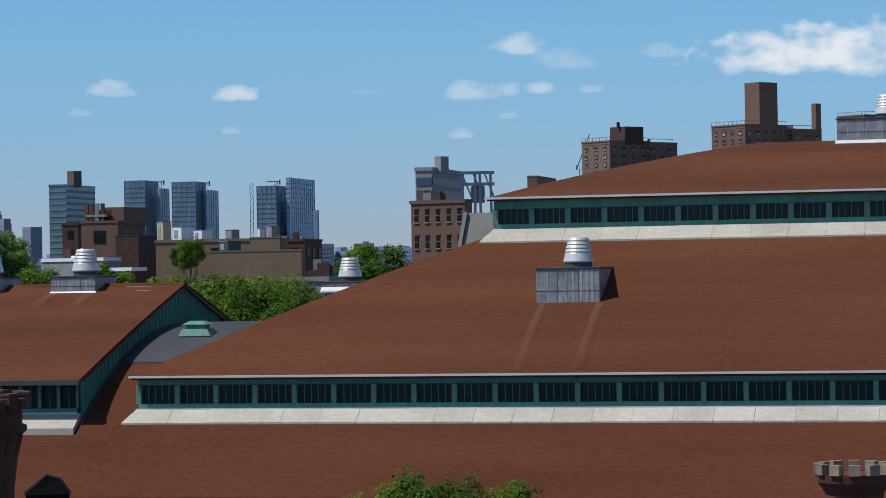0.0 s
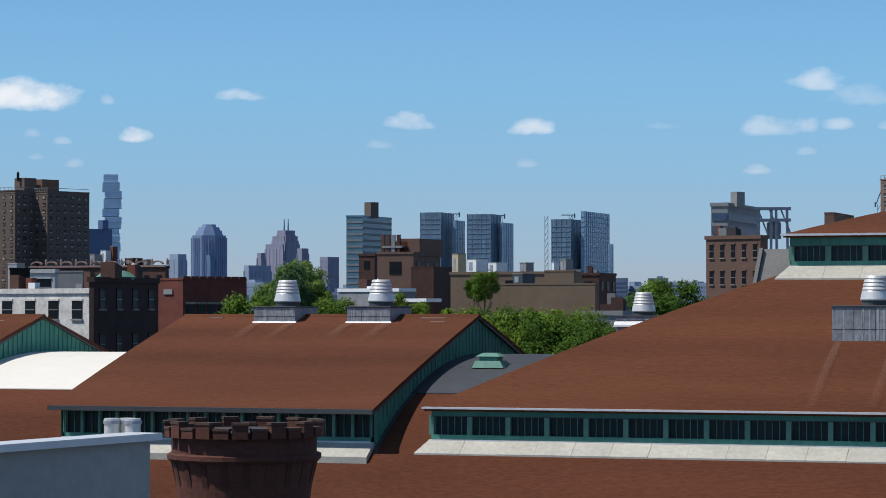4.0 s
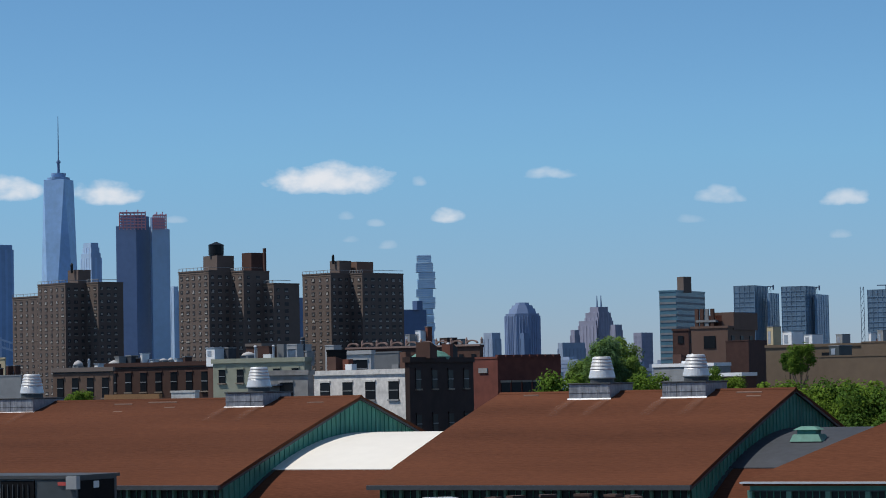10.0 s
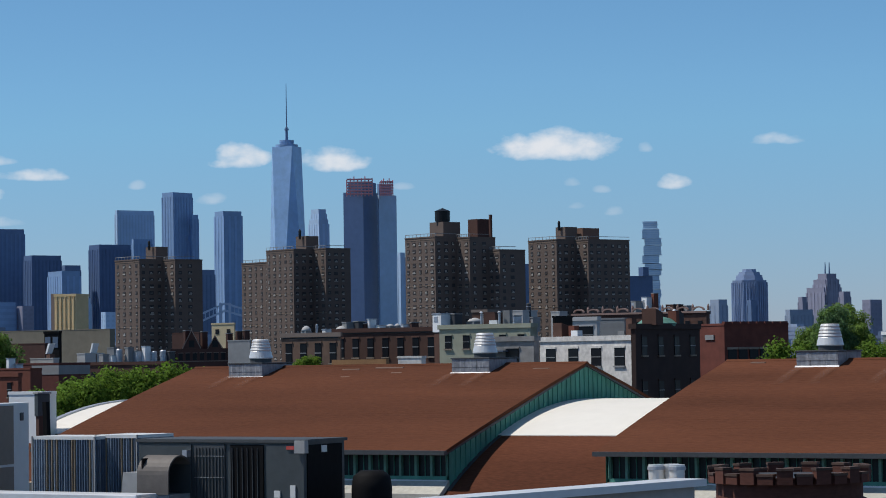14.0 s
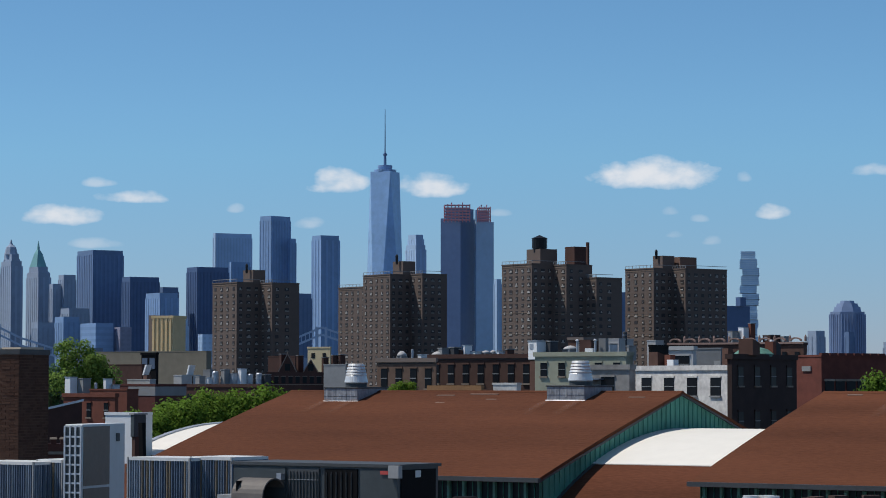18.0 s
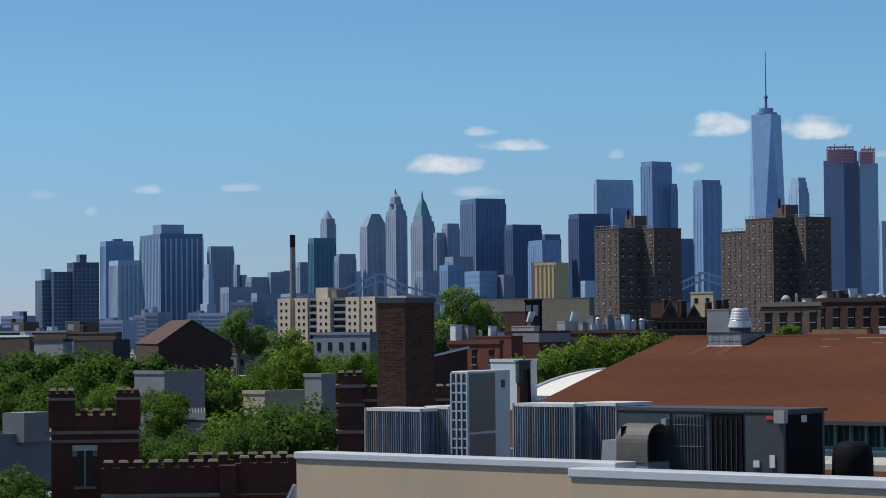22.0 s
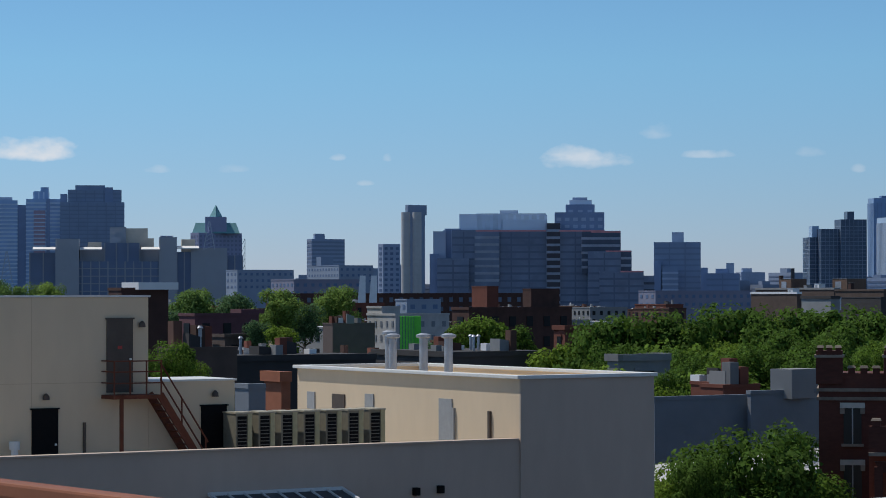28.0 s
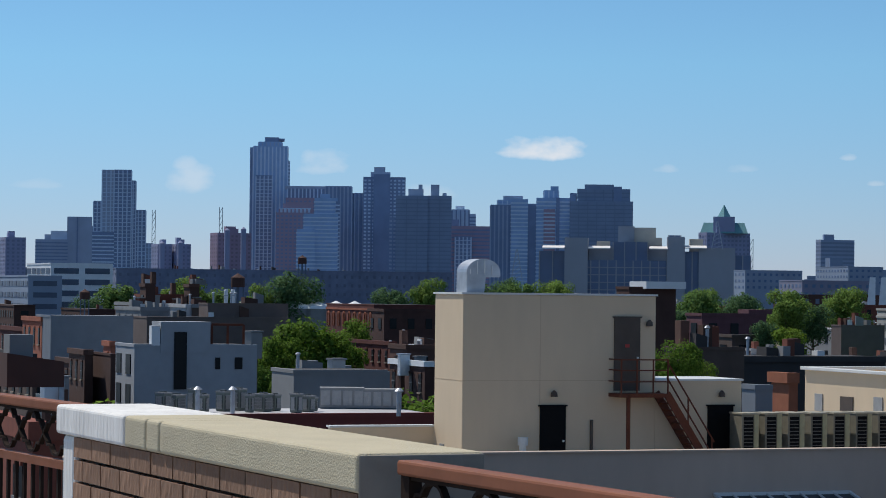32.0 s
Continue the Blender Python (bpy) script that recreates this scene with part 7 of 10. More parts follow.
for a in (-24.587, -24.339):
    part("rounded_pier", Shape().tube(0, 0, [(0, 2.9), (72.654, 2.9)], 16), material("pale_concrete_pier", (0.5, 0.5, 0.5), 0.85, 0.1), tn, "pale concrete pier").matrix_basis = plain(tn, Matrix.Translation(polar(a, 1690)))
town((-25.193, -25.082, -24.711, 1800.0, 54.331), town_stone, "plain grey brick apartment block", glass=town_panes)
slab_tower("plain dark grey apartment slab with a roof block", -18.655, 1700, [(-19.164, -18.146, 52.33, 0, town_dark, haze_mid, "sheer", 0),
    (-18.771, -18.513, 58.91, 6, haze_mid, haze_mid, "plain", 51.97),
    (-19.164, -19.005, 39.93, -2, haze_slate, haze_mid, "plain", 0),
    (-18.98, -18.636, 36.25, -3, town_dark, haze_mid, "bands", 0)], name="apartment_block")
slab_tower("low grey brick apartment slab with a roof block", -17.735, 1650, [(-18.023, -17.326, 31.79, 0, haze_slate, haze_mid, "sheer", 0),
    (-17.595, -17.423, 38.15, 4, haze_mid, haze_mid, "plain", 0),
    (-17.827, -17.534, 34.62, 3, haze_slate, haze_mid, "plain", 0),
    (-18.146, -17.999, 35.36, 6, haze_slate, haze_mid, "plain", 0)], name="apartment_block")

# big stepped glass headquarters
# glass and bands are lightened by haze put into their colours
hq_glass = material("hazed_slate_curtain_glass", (0.165, 0.215, 0.32), 0.3, 0.3, 0.15, 0.03, bump=0.0, spec=0.5)
hq_band = material("hazy_white_floor_band", (0.33, 0.38, 0.47), 0.8, 0.2, 0.3, 0.05, bump=0.0)
hq_core = material("dark_brown_core_cladding", (0.07, 0.065, 0.08), 0.7, 0.2, 0.2, 0.05, bump=0.0)
hq_top = material("pale_lantern_glass", (0.56, 0.66, 0.78), 0.3, 0.2, 0.15, 0.03, bump=0.0, spec=0.5)
hq_frame = material("dark_terrace_frame", (0.07, 0.095, 0.15), 0.5, 0.2, 0.3, 0.05, bump=0.0)
hq = slab_tower("large stepped glass office complex with terraces", -21.612, 1350, [(-23.572, -23.062, 52.05, 0, hq_glass, hq_band, "sheer", 0),
    (-23.062, -22.54, 52.05, -1, hq_glass, hq_band, "bands", 24.0),
    (-23.062, -21.494, 52.0, 1, hq_glass, hq_band, "sheer", 0),
    (-21.494, -21.21, 55.48, -1, hq_core, hq_band, "bands", 0),
    (-21.223, -20.532, 51.95, 0, hq_glass, hq_band, "sheer", 0),
    (-23.424, -23.052, 60.54, 8, haze_pale, haze_pale, "plain", 51.8),
    (-23.052, -21.519, 60.78, 7, hq_top, haze_pale, "ribs", 51.79),
    (-22.459, -21.519, 57.56, 5, haze_pale, haze_pale, "plain", 52.34),
    (-22.533, -22.137, 62.54, 12, haze_mid, haze_mid, "plain", 60.21),
    (-21.322, -20.236, 61.26, 6, haze_slate, haze_mid, "dots", 0),
    (-21.075, -20.445, 65.34, 8, haze_slate, haze_mid, "dots", 60.7),
    (-21.0, -20.507, 67.67, 10, haze_pale, haze_mid, "plain", 65.07),
    (-20.926, -20.606, 69.13, 12, haze_slate, haze_mid, "plain", 67.39),
    (-20.729, -19.891, 51.33, -4, hq_frame, hq_band, "bands", 30.0),
    (-20.606, -19.891, 40.84, -6, hq_glass, hq_band, "sheer", 0),
    (-20.211, -19.657, 41.11, -5, hq_frame, hq_band, "bands", 0),
    (-20.359, -19.398, 30.64, -7, hq_glass, hq_band, "sheer", 0),
    (-19.866, -19.164, 28.3, -3, hq_glass, hq_frame, "bands", 0),
    (-23.993, -23.721, 51.53, 4, haze_mid, haze_mid, "plain", 0),
    (-23.745, -23.387, 52.98, 6, haze_slate, haze_mid, "ribs", 0),
    (-24.067, -23.869, 39.87, 2, haze_slate, haze_mid, "plain", 0),
    (-23.894, -23.201, 37.52, -3, hq_glass, hq_frame, "sheer", 0)], name="office_complex")
sh = Shape()
for a, b, z in ((-23.052, -21.519, 51.41), (-21.223, -20.236, 51.31), (-20.532, -19.891, 50.7), (-20.211, -19.657, 41.07), (-19.891, -19.398, 30.89)):
    sh.bar(polar(a, 1310, z), polar(b, 1310, z), .7)
part("safety_netting", sh, steel_frame, hq, "red safety netting").matrix_basis = hq.matrix_world.inverted()

# south-western office towers and stacks
wt = far((-13.689, -13.249, -12.329, 4200.0, 182.1), far_dark, "broad dark office tower with pale vertical piers", style="fins", glass=far_pale, bay=8, wf=.35, bold=True)
far((-13.405, -13.222, -12.732, 4230.0, 197.8), far_stone, "roof storey of the broad tower", style="none", owner=wt, base=100)
far((-14.544, -14.423, -13.837, 4300.0, 174.0), far_mid, "grey-blue glass slab in the haze", glass=far_stone)
far((-14.354, -14.159, -13.695, 4100.0, 136.8), far_pale, "pale ribbed office slab", bold=True, style="fins", glass=far_stone, bay=6)
far((-14.3, -14.252, -14.056, 4310.0, 177.9), far_dark, style="none")
ap = far((-15.254, -15.12, -14.574, 2500.0, 89.546), navy_glass, "stepped dark apartment tower with pale piers", style="curtain", glass=far_stone, floor=3.6, bay=3.8)
far((-15.644, -15.547, -15.11, 2500.0, 80.677), navy_glass, "", owner=ap, style="curtain", glass=far_stone, floor=3.6, bay=3.8)
far((-15.936, -15.791, -15.549, 2510.0, 73.008), navy_glass, "", owner=ap, style="curtain", glass=far_stone, floor=3.6, bay=3.8)
far((-15.812, -15.74, -15.595, 2512.0, 83.752), far_pale, "", owner=ap, style="none")
far((-15.058, -14.985, -14.839, 2505.0, 97.123), navy_glass, "", owner=ap, style="none")
far((-12.222, -12.148, -11.657, 4200.0, 161.3), far_stone, "plain grey office slab in the haze", glass=far_mid)
for b in ((-12.384, -12.237, -12.041, 4000.0, 66.843), (-12.329, -12.206, -12.083, 4002.0, 105.6), (-12.3, -12.202, -12.116, 4004.0, 127.1)):
    far(b, far_pale, "pale stepped tower of stacked terraces", style="strips", glass=far_mid, floor=3.6, hf=.3)
for b in ((-11.662, -11.588, -11.514, 4100.0, 129.1), (-11.541, -11.48, -11.369, 4100.0, 113.1), (-11.394, -11.271, -10.902, 4000.0, 107.2), (-10.925, -10.851, -10.555, 4000.0, 114.6), (-11.95, -11.766, -11.274, 3700.0, 86.774), (-11.276, -11.153, -10.66, 3600.0, 76.674), (-10.654, -10.555, -10.407, 4200.0, 121.7), (-10.281, -10.207, -10.01, 4100.0, 132.2), (-9.464, -9.34, -8.994, 4100.0, 144.6)):
    far(b, far_stone, "distant grey office block", glass=far_dark)
far((-10.027, -9.904, -9.434, 4000.0, 166.3), material("far_teal_glass", (0.08, 0.2, 0.3), 0.4, 0.1), "teal glass office tower", glass=far_mid)
g4 = far((-9.75, -9.626, -9.441, 4300.0, 208.6), far_stone, "slender stone tower with a rounded top", glass=far_dark, style="fins")
part("rounded_top", Shape().tube(0, 0, [(208.5, 10), (215.0, 6), (223.4, .6)], 10), far_stone, g4).matrix_basis = plain(g4, Matrix.Translation(polar(-9.601, 4320)))
stk = thing("smokestack", "tall slim smokestack, pale with a black top", "chimney", Matrix.Translation(polar(-10.37, 2200)), SKY)
part("shaft", Shape().tube(0, 0, [(0, 3.2), (92.631, 2.3)], 14), pale_wall, stk)
part("black_top", Shape().tube(0, 0, [(92.631, 2.4), (103.1, 2.4)], 14), win_dark, stk)
# taupe brick, darker by a shadow held in the colour
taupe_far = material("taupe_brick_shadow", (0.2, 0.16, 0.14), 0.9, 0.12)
cream = thing("apartment_block", "cream brick apartment block with columns of dark balconies", "apartments", facing(-9.611, 1250.0, -EYE) @ Matrix.Rotation(radians(-50), 4, "Z"))
warm_cream = material("warm_cream_brick", (0.6, 0.5, 0.38), 0.9, 0.12, 0.6, 0.08, bump=0.0)
TOPC = 37.18
panes_dark, slabs = Shape(), Shape()
for x0, x1, out, kind in [(-34.32, -24.70, 3.0, 0), (-24.70, -22.20, 0.6, 2), (-22.20, -13.01, 1.8, 0), (-13.01, -5.46, 0.0, 1), (-5.46, 4.62, 2.4, 0), (4.62, 15.92, 0.0, 1), (15.92, 25.56, 2.4, 0), (25.56, 26.82, 0.4, 2), (26.82, 36.90, 2.0, 0), (36.90, 46.13, 0.0, 1), (46.13, 58.73, 2.0, 0)]:
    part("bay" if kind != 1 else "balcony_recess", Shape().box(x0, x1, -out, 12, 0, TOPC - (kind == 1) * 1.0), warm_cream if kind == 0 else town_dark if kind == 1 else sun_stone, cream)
    for f in range(8):
        z = TOPC - 1.0 - (f + 1) * 3.3
        if kind == 1:
            slabs.box(x0 + .3, x1 - .3, -out - 1.3, -out, z, z + 1.0)
            panes_dark.box(x0 + .4, x1 - .4, -out - .1, -out + .1, z + 1.1, z + 2.9)
        elif kind == 0:
            for k in range(2):
                c = x0 + (x1 - x0) * (.3 + .4 * k)
                panes_dark.box(c - .75, c + .75, -out - .1, -out + .1, z + .9, z + 2.3)
part("window_grid", panes_dark, win_dark, cream, kind="stuff")
part("balcony_fronts", slabs, pale_wall, cream, "grey balcony fronts", kind="stuff")
part("roof_block", Shape().box(-10.05, -1.26, 1, 9, TOPC - .5, 42.04), warm_cream, cream)
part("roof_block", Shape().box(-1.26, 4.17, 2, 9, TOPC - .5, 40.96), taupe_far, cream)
rail = Shape().box(-21.80, -13.01, -1.5, -1.3, TOPC + .9, TOPC + 1.1)
for i in range(6):
    x = -21.80 + i * 1.758
    rail.box(x - .08, x + .08, -1.5, -1.3, TOPC, TOPC + 1.1)
part("roof_railing", rail, pale_wall, cream)
mustard = material("mustard_brick", (0.66, 0.5, 0.28), 0.9, 0.12, 0.4, 0.06, bump=0.0)
mu = highrise(-5.07, -4.613, -4.341, 1000.0, 45.54, mustard, "blank mustard brick tower with ribbed faces", style="none", name="apartment_block", deep=10, grid=28.0)
for k in range(5):
    x = -mu["L"] * (k + .5) / 5
    part("rib", Shape().box(x - .25, x + .25, -.35, .1, 0, 45.11), mustard, mu)
part("stair_shaft", Shape().box(-mu["L"] - 2.19, -mu["L"], 1.0, 9, 0, 46.67), taupe_far, mu)
for k in (.35, .8):
    part("roof_hood", Shape().frustum([(-mu["L"] * k - 1.6, 2, 45.32), (-mu["L"] * k + 1.6, 2, 45.32), (-mu["L"] * k + 1.6, 5, 45.32), (-mu["L"] * k - 1.6, 5, 45.32)], [(-mu["L"] * k - .3, 3, 46.4), (-mu["L"] * k + .3, 3, 46.4), (-mu["L"] * k + .3, 4, 46.4), (-mu["L"] * k - .3, 4, 46.4)]), sun_stone, mu)

# low blocks along the horizon, with haze painted into walls and panes
rng = random.Random(5)
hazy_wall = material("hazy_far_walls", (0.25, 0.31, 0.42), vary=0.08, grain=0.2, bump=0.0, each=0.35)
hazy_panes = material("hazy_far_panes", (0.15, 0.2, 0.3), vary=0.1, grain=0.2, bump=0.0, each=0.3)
turn = -47.0
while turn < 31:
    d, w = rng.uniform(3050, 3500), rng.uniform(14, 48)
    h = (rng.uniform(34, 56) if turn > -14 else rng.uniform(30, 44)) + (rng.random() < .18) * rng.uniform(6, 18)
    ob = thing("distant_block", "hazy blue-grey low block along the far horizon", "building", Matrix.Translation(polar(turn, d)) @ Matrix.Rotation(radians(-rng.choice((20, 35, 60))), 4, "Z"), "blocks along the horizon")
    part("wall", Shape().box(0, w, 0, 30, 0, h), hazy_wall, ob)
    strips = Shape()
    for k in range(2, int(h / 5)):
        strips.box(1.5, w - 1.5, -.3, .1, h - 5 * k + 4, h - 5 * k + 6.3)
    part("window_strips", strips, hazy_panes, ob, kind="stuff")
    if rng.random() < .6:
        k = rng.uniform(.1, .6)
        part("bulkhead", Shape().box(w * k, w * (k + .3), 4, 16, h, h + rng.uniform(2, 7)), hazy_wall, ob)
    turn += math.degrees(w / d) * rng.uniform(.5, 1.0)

# suspension bridge far behind, its steel colour blended with haze
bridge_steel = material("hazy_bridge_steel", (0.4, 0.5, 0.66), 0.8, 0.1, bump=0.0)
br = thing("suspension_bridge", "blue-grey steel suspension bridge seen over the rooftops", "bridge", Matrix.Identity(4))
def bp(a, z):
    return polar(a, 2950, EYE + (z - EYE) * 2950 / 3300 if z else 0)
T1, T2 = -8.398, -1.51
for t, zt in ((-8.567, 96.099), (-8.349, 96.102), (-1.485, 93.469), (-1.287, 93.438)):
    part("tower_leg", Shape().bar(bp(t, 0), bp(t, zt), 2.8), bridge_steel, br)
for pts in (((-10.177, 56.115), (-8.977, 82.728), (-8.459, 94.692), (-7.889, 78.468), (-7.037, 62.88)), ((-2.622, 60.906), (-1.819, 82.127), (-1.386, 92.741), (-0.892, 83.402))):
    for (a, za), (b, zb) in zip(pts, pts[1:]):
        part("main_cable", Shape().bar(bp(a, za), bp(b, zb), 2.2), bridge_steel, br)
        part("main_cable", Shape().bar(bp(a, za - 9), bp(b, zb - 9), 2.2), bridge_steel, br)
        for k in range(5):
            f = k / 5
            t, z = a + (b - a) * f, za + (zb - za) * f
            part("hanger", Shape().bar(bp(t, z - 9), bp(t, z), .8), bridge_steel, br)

# ---- rooftops between the hall and the skyline ----
ROOFS = [tar_roof, silver_roof, silver_roof, grey_brick]
bright_roof = material("white_roof_coating", (0.78, 0.8, 0.82), 0.6, 0.08, 0.6, 0.15, bump=0.0)


def lowrise(a0, ac, a1, d, top, wall, label, roof=None, rows=0, glass=None, floor=3.3, bay=2.9, wf=.36, hf=.5, grid=GRID, name="row_house", deep=11.0, cornice=None, group="rooftops in the middle distance"):
    th = highrise(a0, ac, a1, d, top, wall, label, style="none", grid=grid, name=name, deep=deep, group=group, parapet=False, category="house")
    L, R = th["L"], th["R"]
    part("roof", Shape().box(-L + .25, -.25, .25, R - .25, top - .5, top - .25 + .3), roof or tar_roof, th)
    e, drop = (.15, .35) if rows or cornice else (.05, .1)
    part("cornice", Shape().box(-L - e, e, -e, .25, top - drop, top + .1), cornice or wall, th)
    part("cornice", Shape().box(-.25, e, .25, R, top - drop, top + .1), cornice or wall, th)
    if rows:
        near = d < 330
        for side, length in ((0, L), (1, R)):
            n = max(1, int(length / bay))
            if length < 2:
                continue
            if near:
                w, h = length / n * wf, floor * hf
                pm = Shape().box(-w / 2, w / 2, -.06, .02, 0, h).mesh("window")
                sm = Shape().box(-w / 2 - .1, w / 2 + .1, -.16, .02, -.14, 0).mesh("sill")
                lm = Shape().box(-w / 2 - .1, w / 2 + .1, -.12, .02, h, h + .18).mesh("lintel")
                bm_ = Shape().box(-w / 2, w / 2, -.1, -.05, h * .48, h * .53).mesh("sash_rail")
                for r in range(rows):
                    for i in range(n):
                        c = (i + .5) * length / n
                        z = top - 1.0 - (r + 1) * floor + floor * (1 - hf)
                        win = part("window", pm, glass or win_dark, th)
                        win.matrix_basis = Matrix.Translation((-c, 0, z)) if side == 0 else Matrix.Translation((0, c, z)) @ Matrix.Rotation(math.pi / 2, 4, "Z")
                        part("sill", sm, pale_wall if wall in (white_brick, pale_wall) else cap_stone, win)
                        part("lintel", lm, wall, win)
                        part("sash_rail", bm_, grey_brick, win)
            else:
                part("window_grid", panes(L, R, top - .8 - rows * floor, top - .6, floor, bay, wf, hf, .12, left=side == 0, right=side == 1), glass or win_dark, th, kind="stuff")
    return th


def clutter(th, top, n, seed, white=False):
    """Stair heads, chimneys, units and pipes on a flat roof."""
    rng = random.Random(seed)
    L, R = th["L"], th["R"]
    for i in range(n):
        x, y = -rng.uniform(.1, .9) * L, rng.uniform(.1, .7) * R
        kind = rng.random()
        if kind < .3:
            w, h = rng.uniform(.8, 1.6), rng.uniform(.7, 1.4)
            part("stair_head", Shape().frustum([(x - w / 2, y, top), (x + w / 2, y, top), (x + w / 2, y + w, top), (x - w / 2, y + w, top)], [(x - w / 2, y, top + h), (x + w / 2, y, top + h), (x + w / 2, y + w, top + h * .75), (x - w / 2, y + w, top + h * .75)]), rng.choice([pale_wall, grey_brick, tar_roof, house_brick, dark_brick]), th)
        elif kind < .6:
            part("chimney", Shape().box(x - .4, x + .4, y, y + .6, top, top + rng.uniform(.9, 1.8)), rng.choice([house_brick, rust_brick, grey_brick]), th)
        elif kind < .85:
            part("roof_unit", Shape().box(x - .45, x + .45, y, y + .6, top, top + rng.uniform(.4, .8)), rng.choice([bright_roof, bright_roof, pale_wall, grey_brick]), th)
        else:
            part("vent_pipe", Shape().tube(x, y, [(top, .12), (top + 1.2, .12), (top + 1.25, .22), (top + 1.4, .1)], 8), galvanised, th)


def roof_unit(turn, d, z0, z1, w, mat, label, kind="box"):
    """A unit, tank, dome or hut standing on a roof."""
    u_ = thing("roof_unit", label, "roof unit", facing(turn, d, z0 - EYE) @ Matrix.Rotation(radians(-52), 4, "Z"), "units on the rooftops")
    w *= .74
    # added unseen column down to the street, so no unit floats
    part("stair_shaft", Shape().box(-w * .4, w * .4, .1, max(w * .8, .5), -z0, -.05), house_brick, u_)
    h, z0 = z1 - z0, 0.0
    if kind == "dome":
        part("curb", Shape().box(-w / 2, w / 2, 0, w, -1, h * .25), pale_wall, u_)
        part("dome", Shape().tube(0, w / 2, [(h * .25, w * .62), (h * .5, w * .6), (h * .75, w * .45), (h * .92, w * .22), (h, w * .05)], 16), dull_white, u_, "milky domed skylight", smooth=True)
    elif kind == "drum":
        part("drum", Shape().tube(0, w / 2, [(-1, w / 2), (h * .9, w / 2), (h, w * .35)], 16), mat, u_)
        part("band", Shape().tube(0, w / 2, [(h * .5, w / 2 + .04), (h * .58, w / 2 + .04)], 16), galvanised, u_)
    elif kind == "panel":
        part("panel", Shape().frustum([(-w / 2, 0, 0), (-w * .2, 0, 0), (-w * .2, 1.2, 0), (-w / 2, 1.2, 0)], [(w * .1, 0, h), (w / 2, 0, h), (w / 2, 1.2, h), (w * .1, 1.2, h)]), mat, u_, "slanted panel")
    else:
        soften(part("casing", Shape().box(-w / 2, w / 2, 0, max(w, 1.0), -1, h), mat, u_), .04)
        part("lid", Shape().box(-w / 2 - .06, w / 2 + .06, -.06, max(w, 1.0) + .06, h, h + .1), pale_wall if mat is not bright_roof else galvanised, u_)
        if w > 1.2:
            part("access_panel", Shape().box(-w * .3, w * .1, -.04, 0, .1, h * .75), galvanised if mat is not galvanised else grey_brick, u_)
    return u_


# around the hall's north end
dull_white = material("weathered_white_render", (0.45, 0.45, 0.45), 0.85, 0.2, 0.8, 0.15, bump=0.0)
maroon = material("maroon_brick", (0.115, 0.035, 0.028), 0.9, 0.3, 1.2, 0.15, bump=0.0)
B = lowrise(5.477, 7.475, 7.809, 232.0, 21.701, white_brick, "white-painted brick house with flaking paint", grid=56.0, rows=3, bay=2.6, wf=.42, hf=.5, floor=3.2)
clutter(B, 21.701, 5, 1)
plaque_brick = material("scuffed_red_brick", (0.14, 0.04, 0.028), 0.9, 0.35, 1.5, 0.25, bump=0.0)
# near-black because the facade's shade is put into the brick colour
shaded_brick = material("shade_black_brick", (0.04, 0.022, 0.019), 0.9, 0.35, 1.0, 0.15, bump=0.0)
B = lowrise(7.467, 7.566, 8.962, 222.0, 22.578, shaded_brick, "soot-dark brick gothic house with tall narrow windows", rows=3, bay=2.6, wf=.3, hf=.42, floor=3.8, cornice=shaded_brick)
clutter(B, 22.578, 4, 2)
part("dome", Shape().tube(-1.5, 7, [(22.5, 1.7), (22.75, 1.75), (23.15, 1.2), (23.4, .2)], 14), pale_copper, B, "small green dome")
B = lowrise(8.962, 9.494, 10.877, 238.0, 22.672, plaque_brick, "red brick building with a stone plaque", rows=0, grid=60.0)
for k in range(6):
    win = part("window", Shape().box(-.02, .06, B["R"] * (k + .3) / 6, B["R"] * (k + .3) / 6 + 1.0, 18.3, 20.4), win_dark, B)
    part("lintel", Shape().box(-.02, .1, B["R"] * (k + .3) / 6 - .1, B["R"] * (k + .3) / 6 + 1.1, 20.4, 20.6), cap_stone, win)
part("plaque", Shape().box(-B["L"] * .75, -B["L"] * .4, -.12, 0, 21.3, 21.75), pale_wall, B, "pale stone plaque")
for i in range(8):
    L = B["R"]
    part("parapet_block", Shape().box(-.3, .1, L * i / 8, L * i / 8 + .8, 22.672, 22.929), maroon, B)
B = lowrise(3.283, 5.272, 5.42, 262.0, 23.281, material("sage_render", (0.34, 0.35, 0.27), 0.9, 0.2, 1.0, 0.15), "sage green rendered house with a pale parapet", rows=3, bay=1.9, wf=.36, hf=.42, floor=3.2)
clutter(B, 23.281, 6, 3)
B = lowrise(4.407, 5.342, 5.465, 235.0, 21.775, material("patched_render", (0.28, 0.27, 0.26), 0.9, 0.5, 1.0, 0.4), "patched grey rendered wall with a fire escape", rows=2, bay=3.0, wf=.3)
for k in range(3):
    part("fire_escape", Shape().box(-5.2, -2.6, -1.0, 0, 20.498 - 2.8 * k, 20.498 - 2.8 * k + .12), crane_paint, B)
    part("fire_escape_stair", Shape().bar((-5.0, -.6, 20.498 - 2.8 * k), (-2.8, -.6, 20.498 - 2.8 * (k + 1)), .15), crane_paint, B)
belt_brick2 = material("worn_brown_brick", (0.15, 0.095, 0.07), 0.9, 0.3, 1.2, 0.15, bump=0.0)
B = lowrise(-0.169, 1.114, 1.138, 275.0, 22.78, belt_brick2, "brown brick row house with tall dark windows", rows=2, bay=1.75, wf=.42, hf=.62, floor=3.4, cornice=taupe_far)
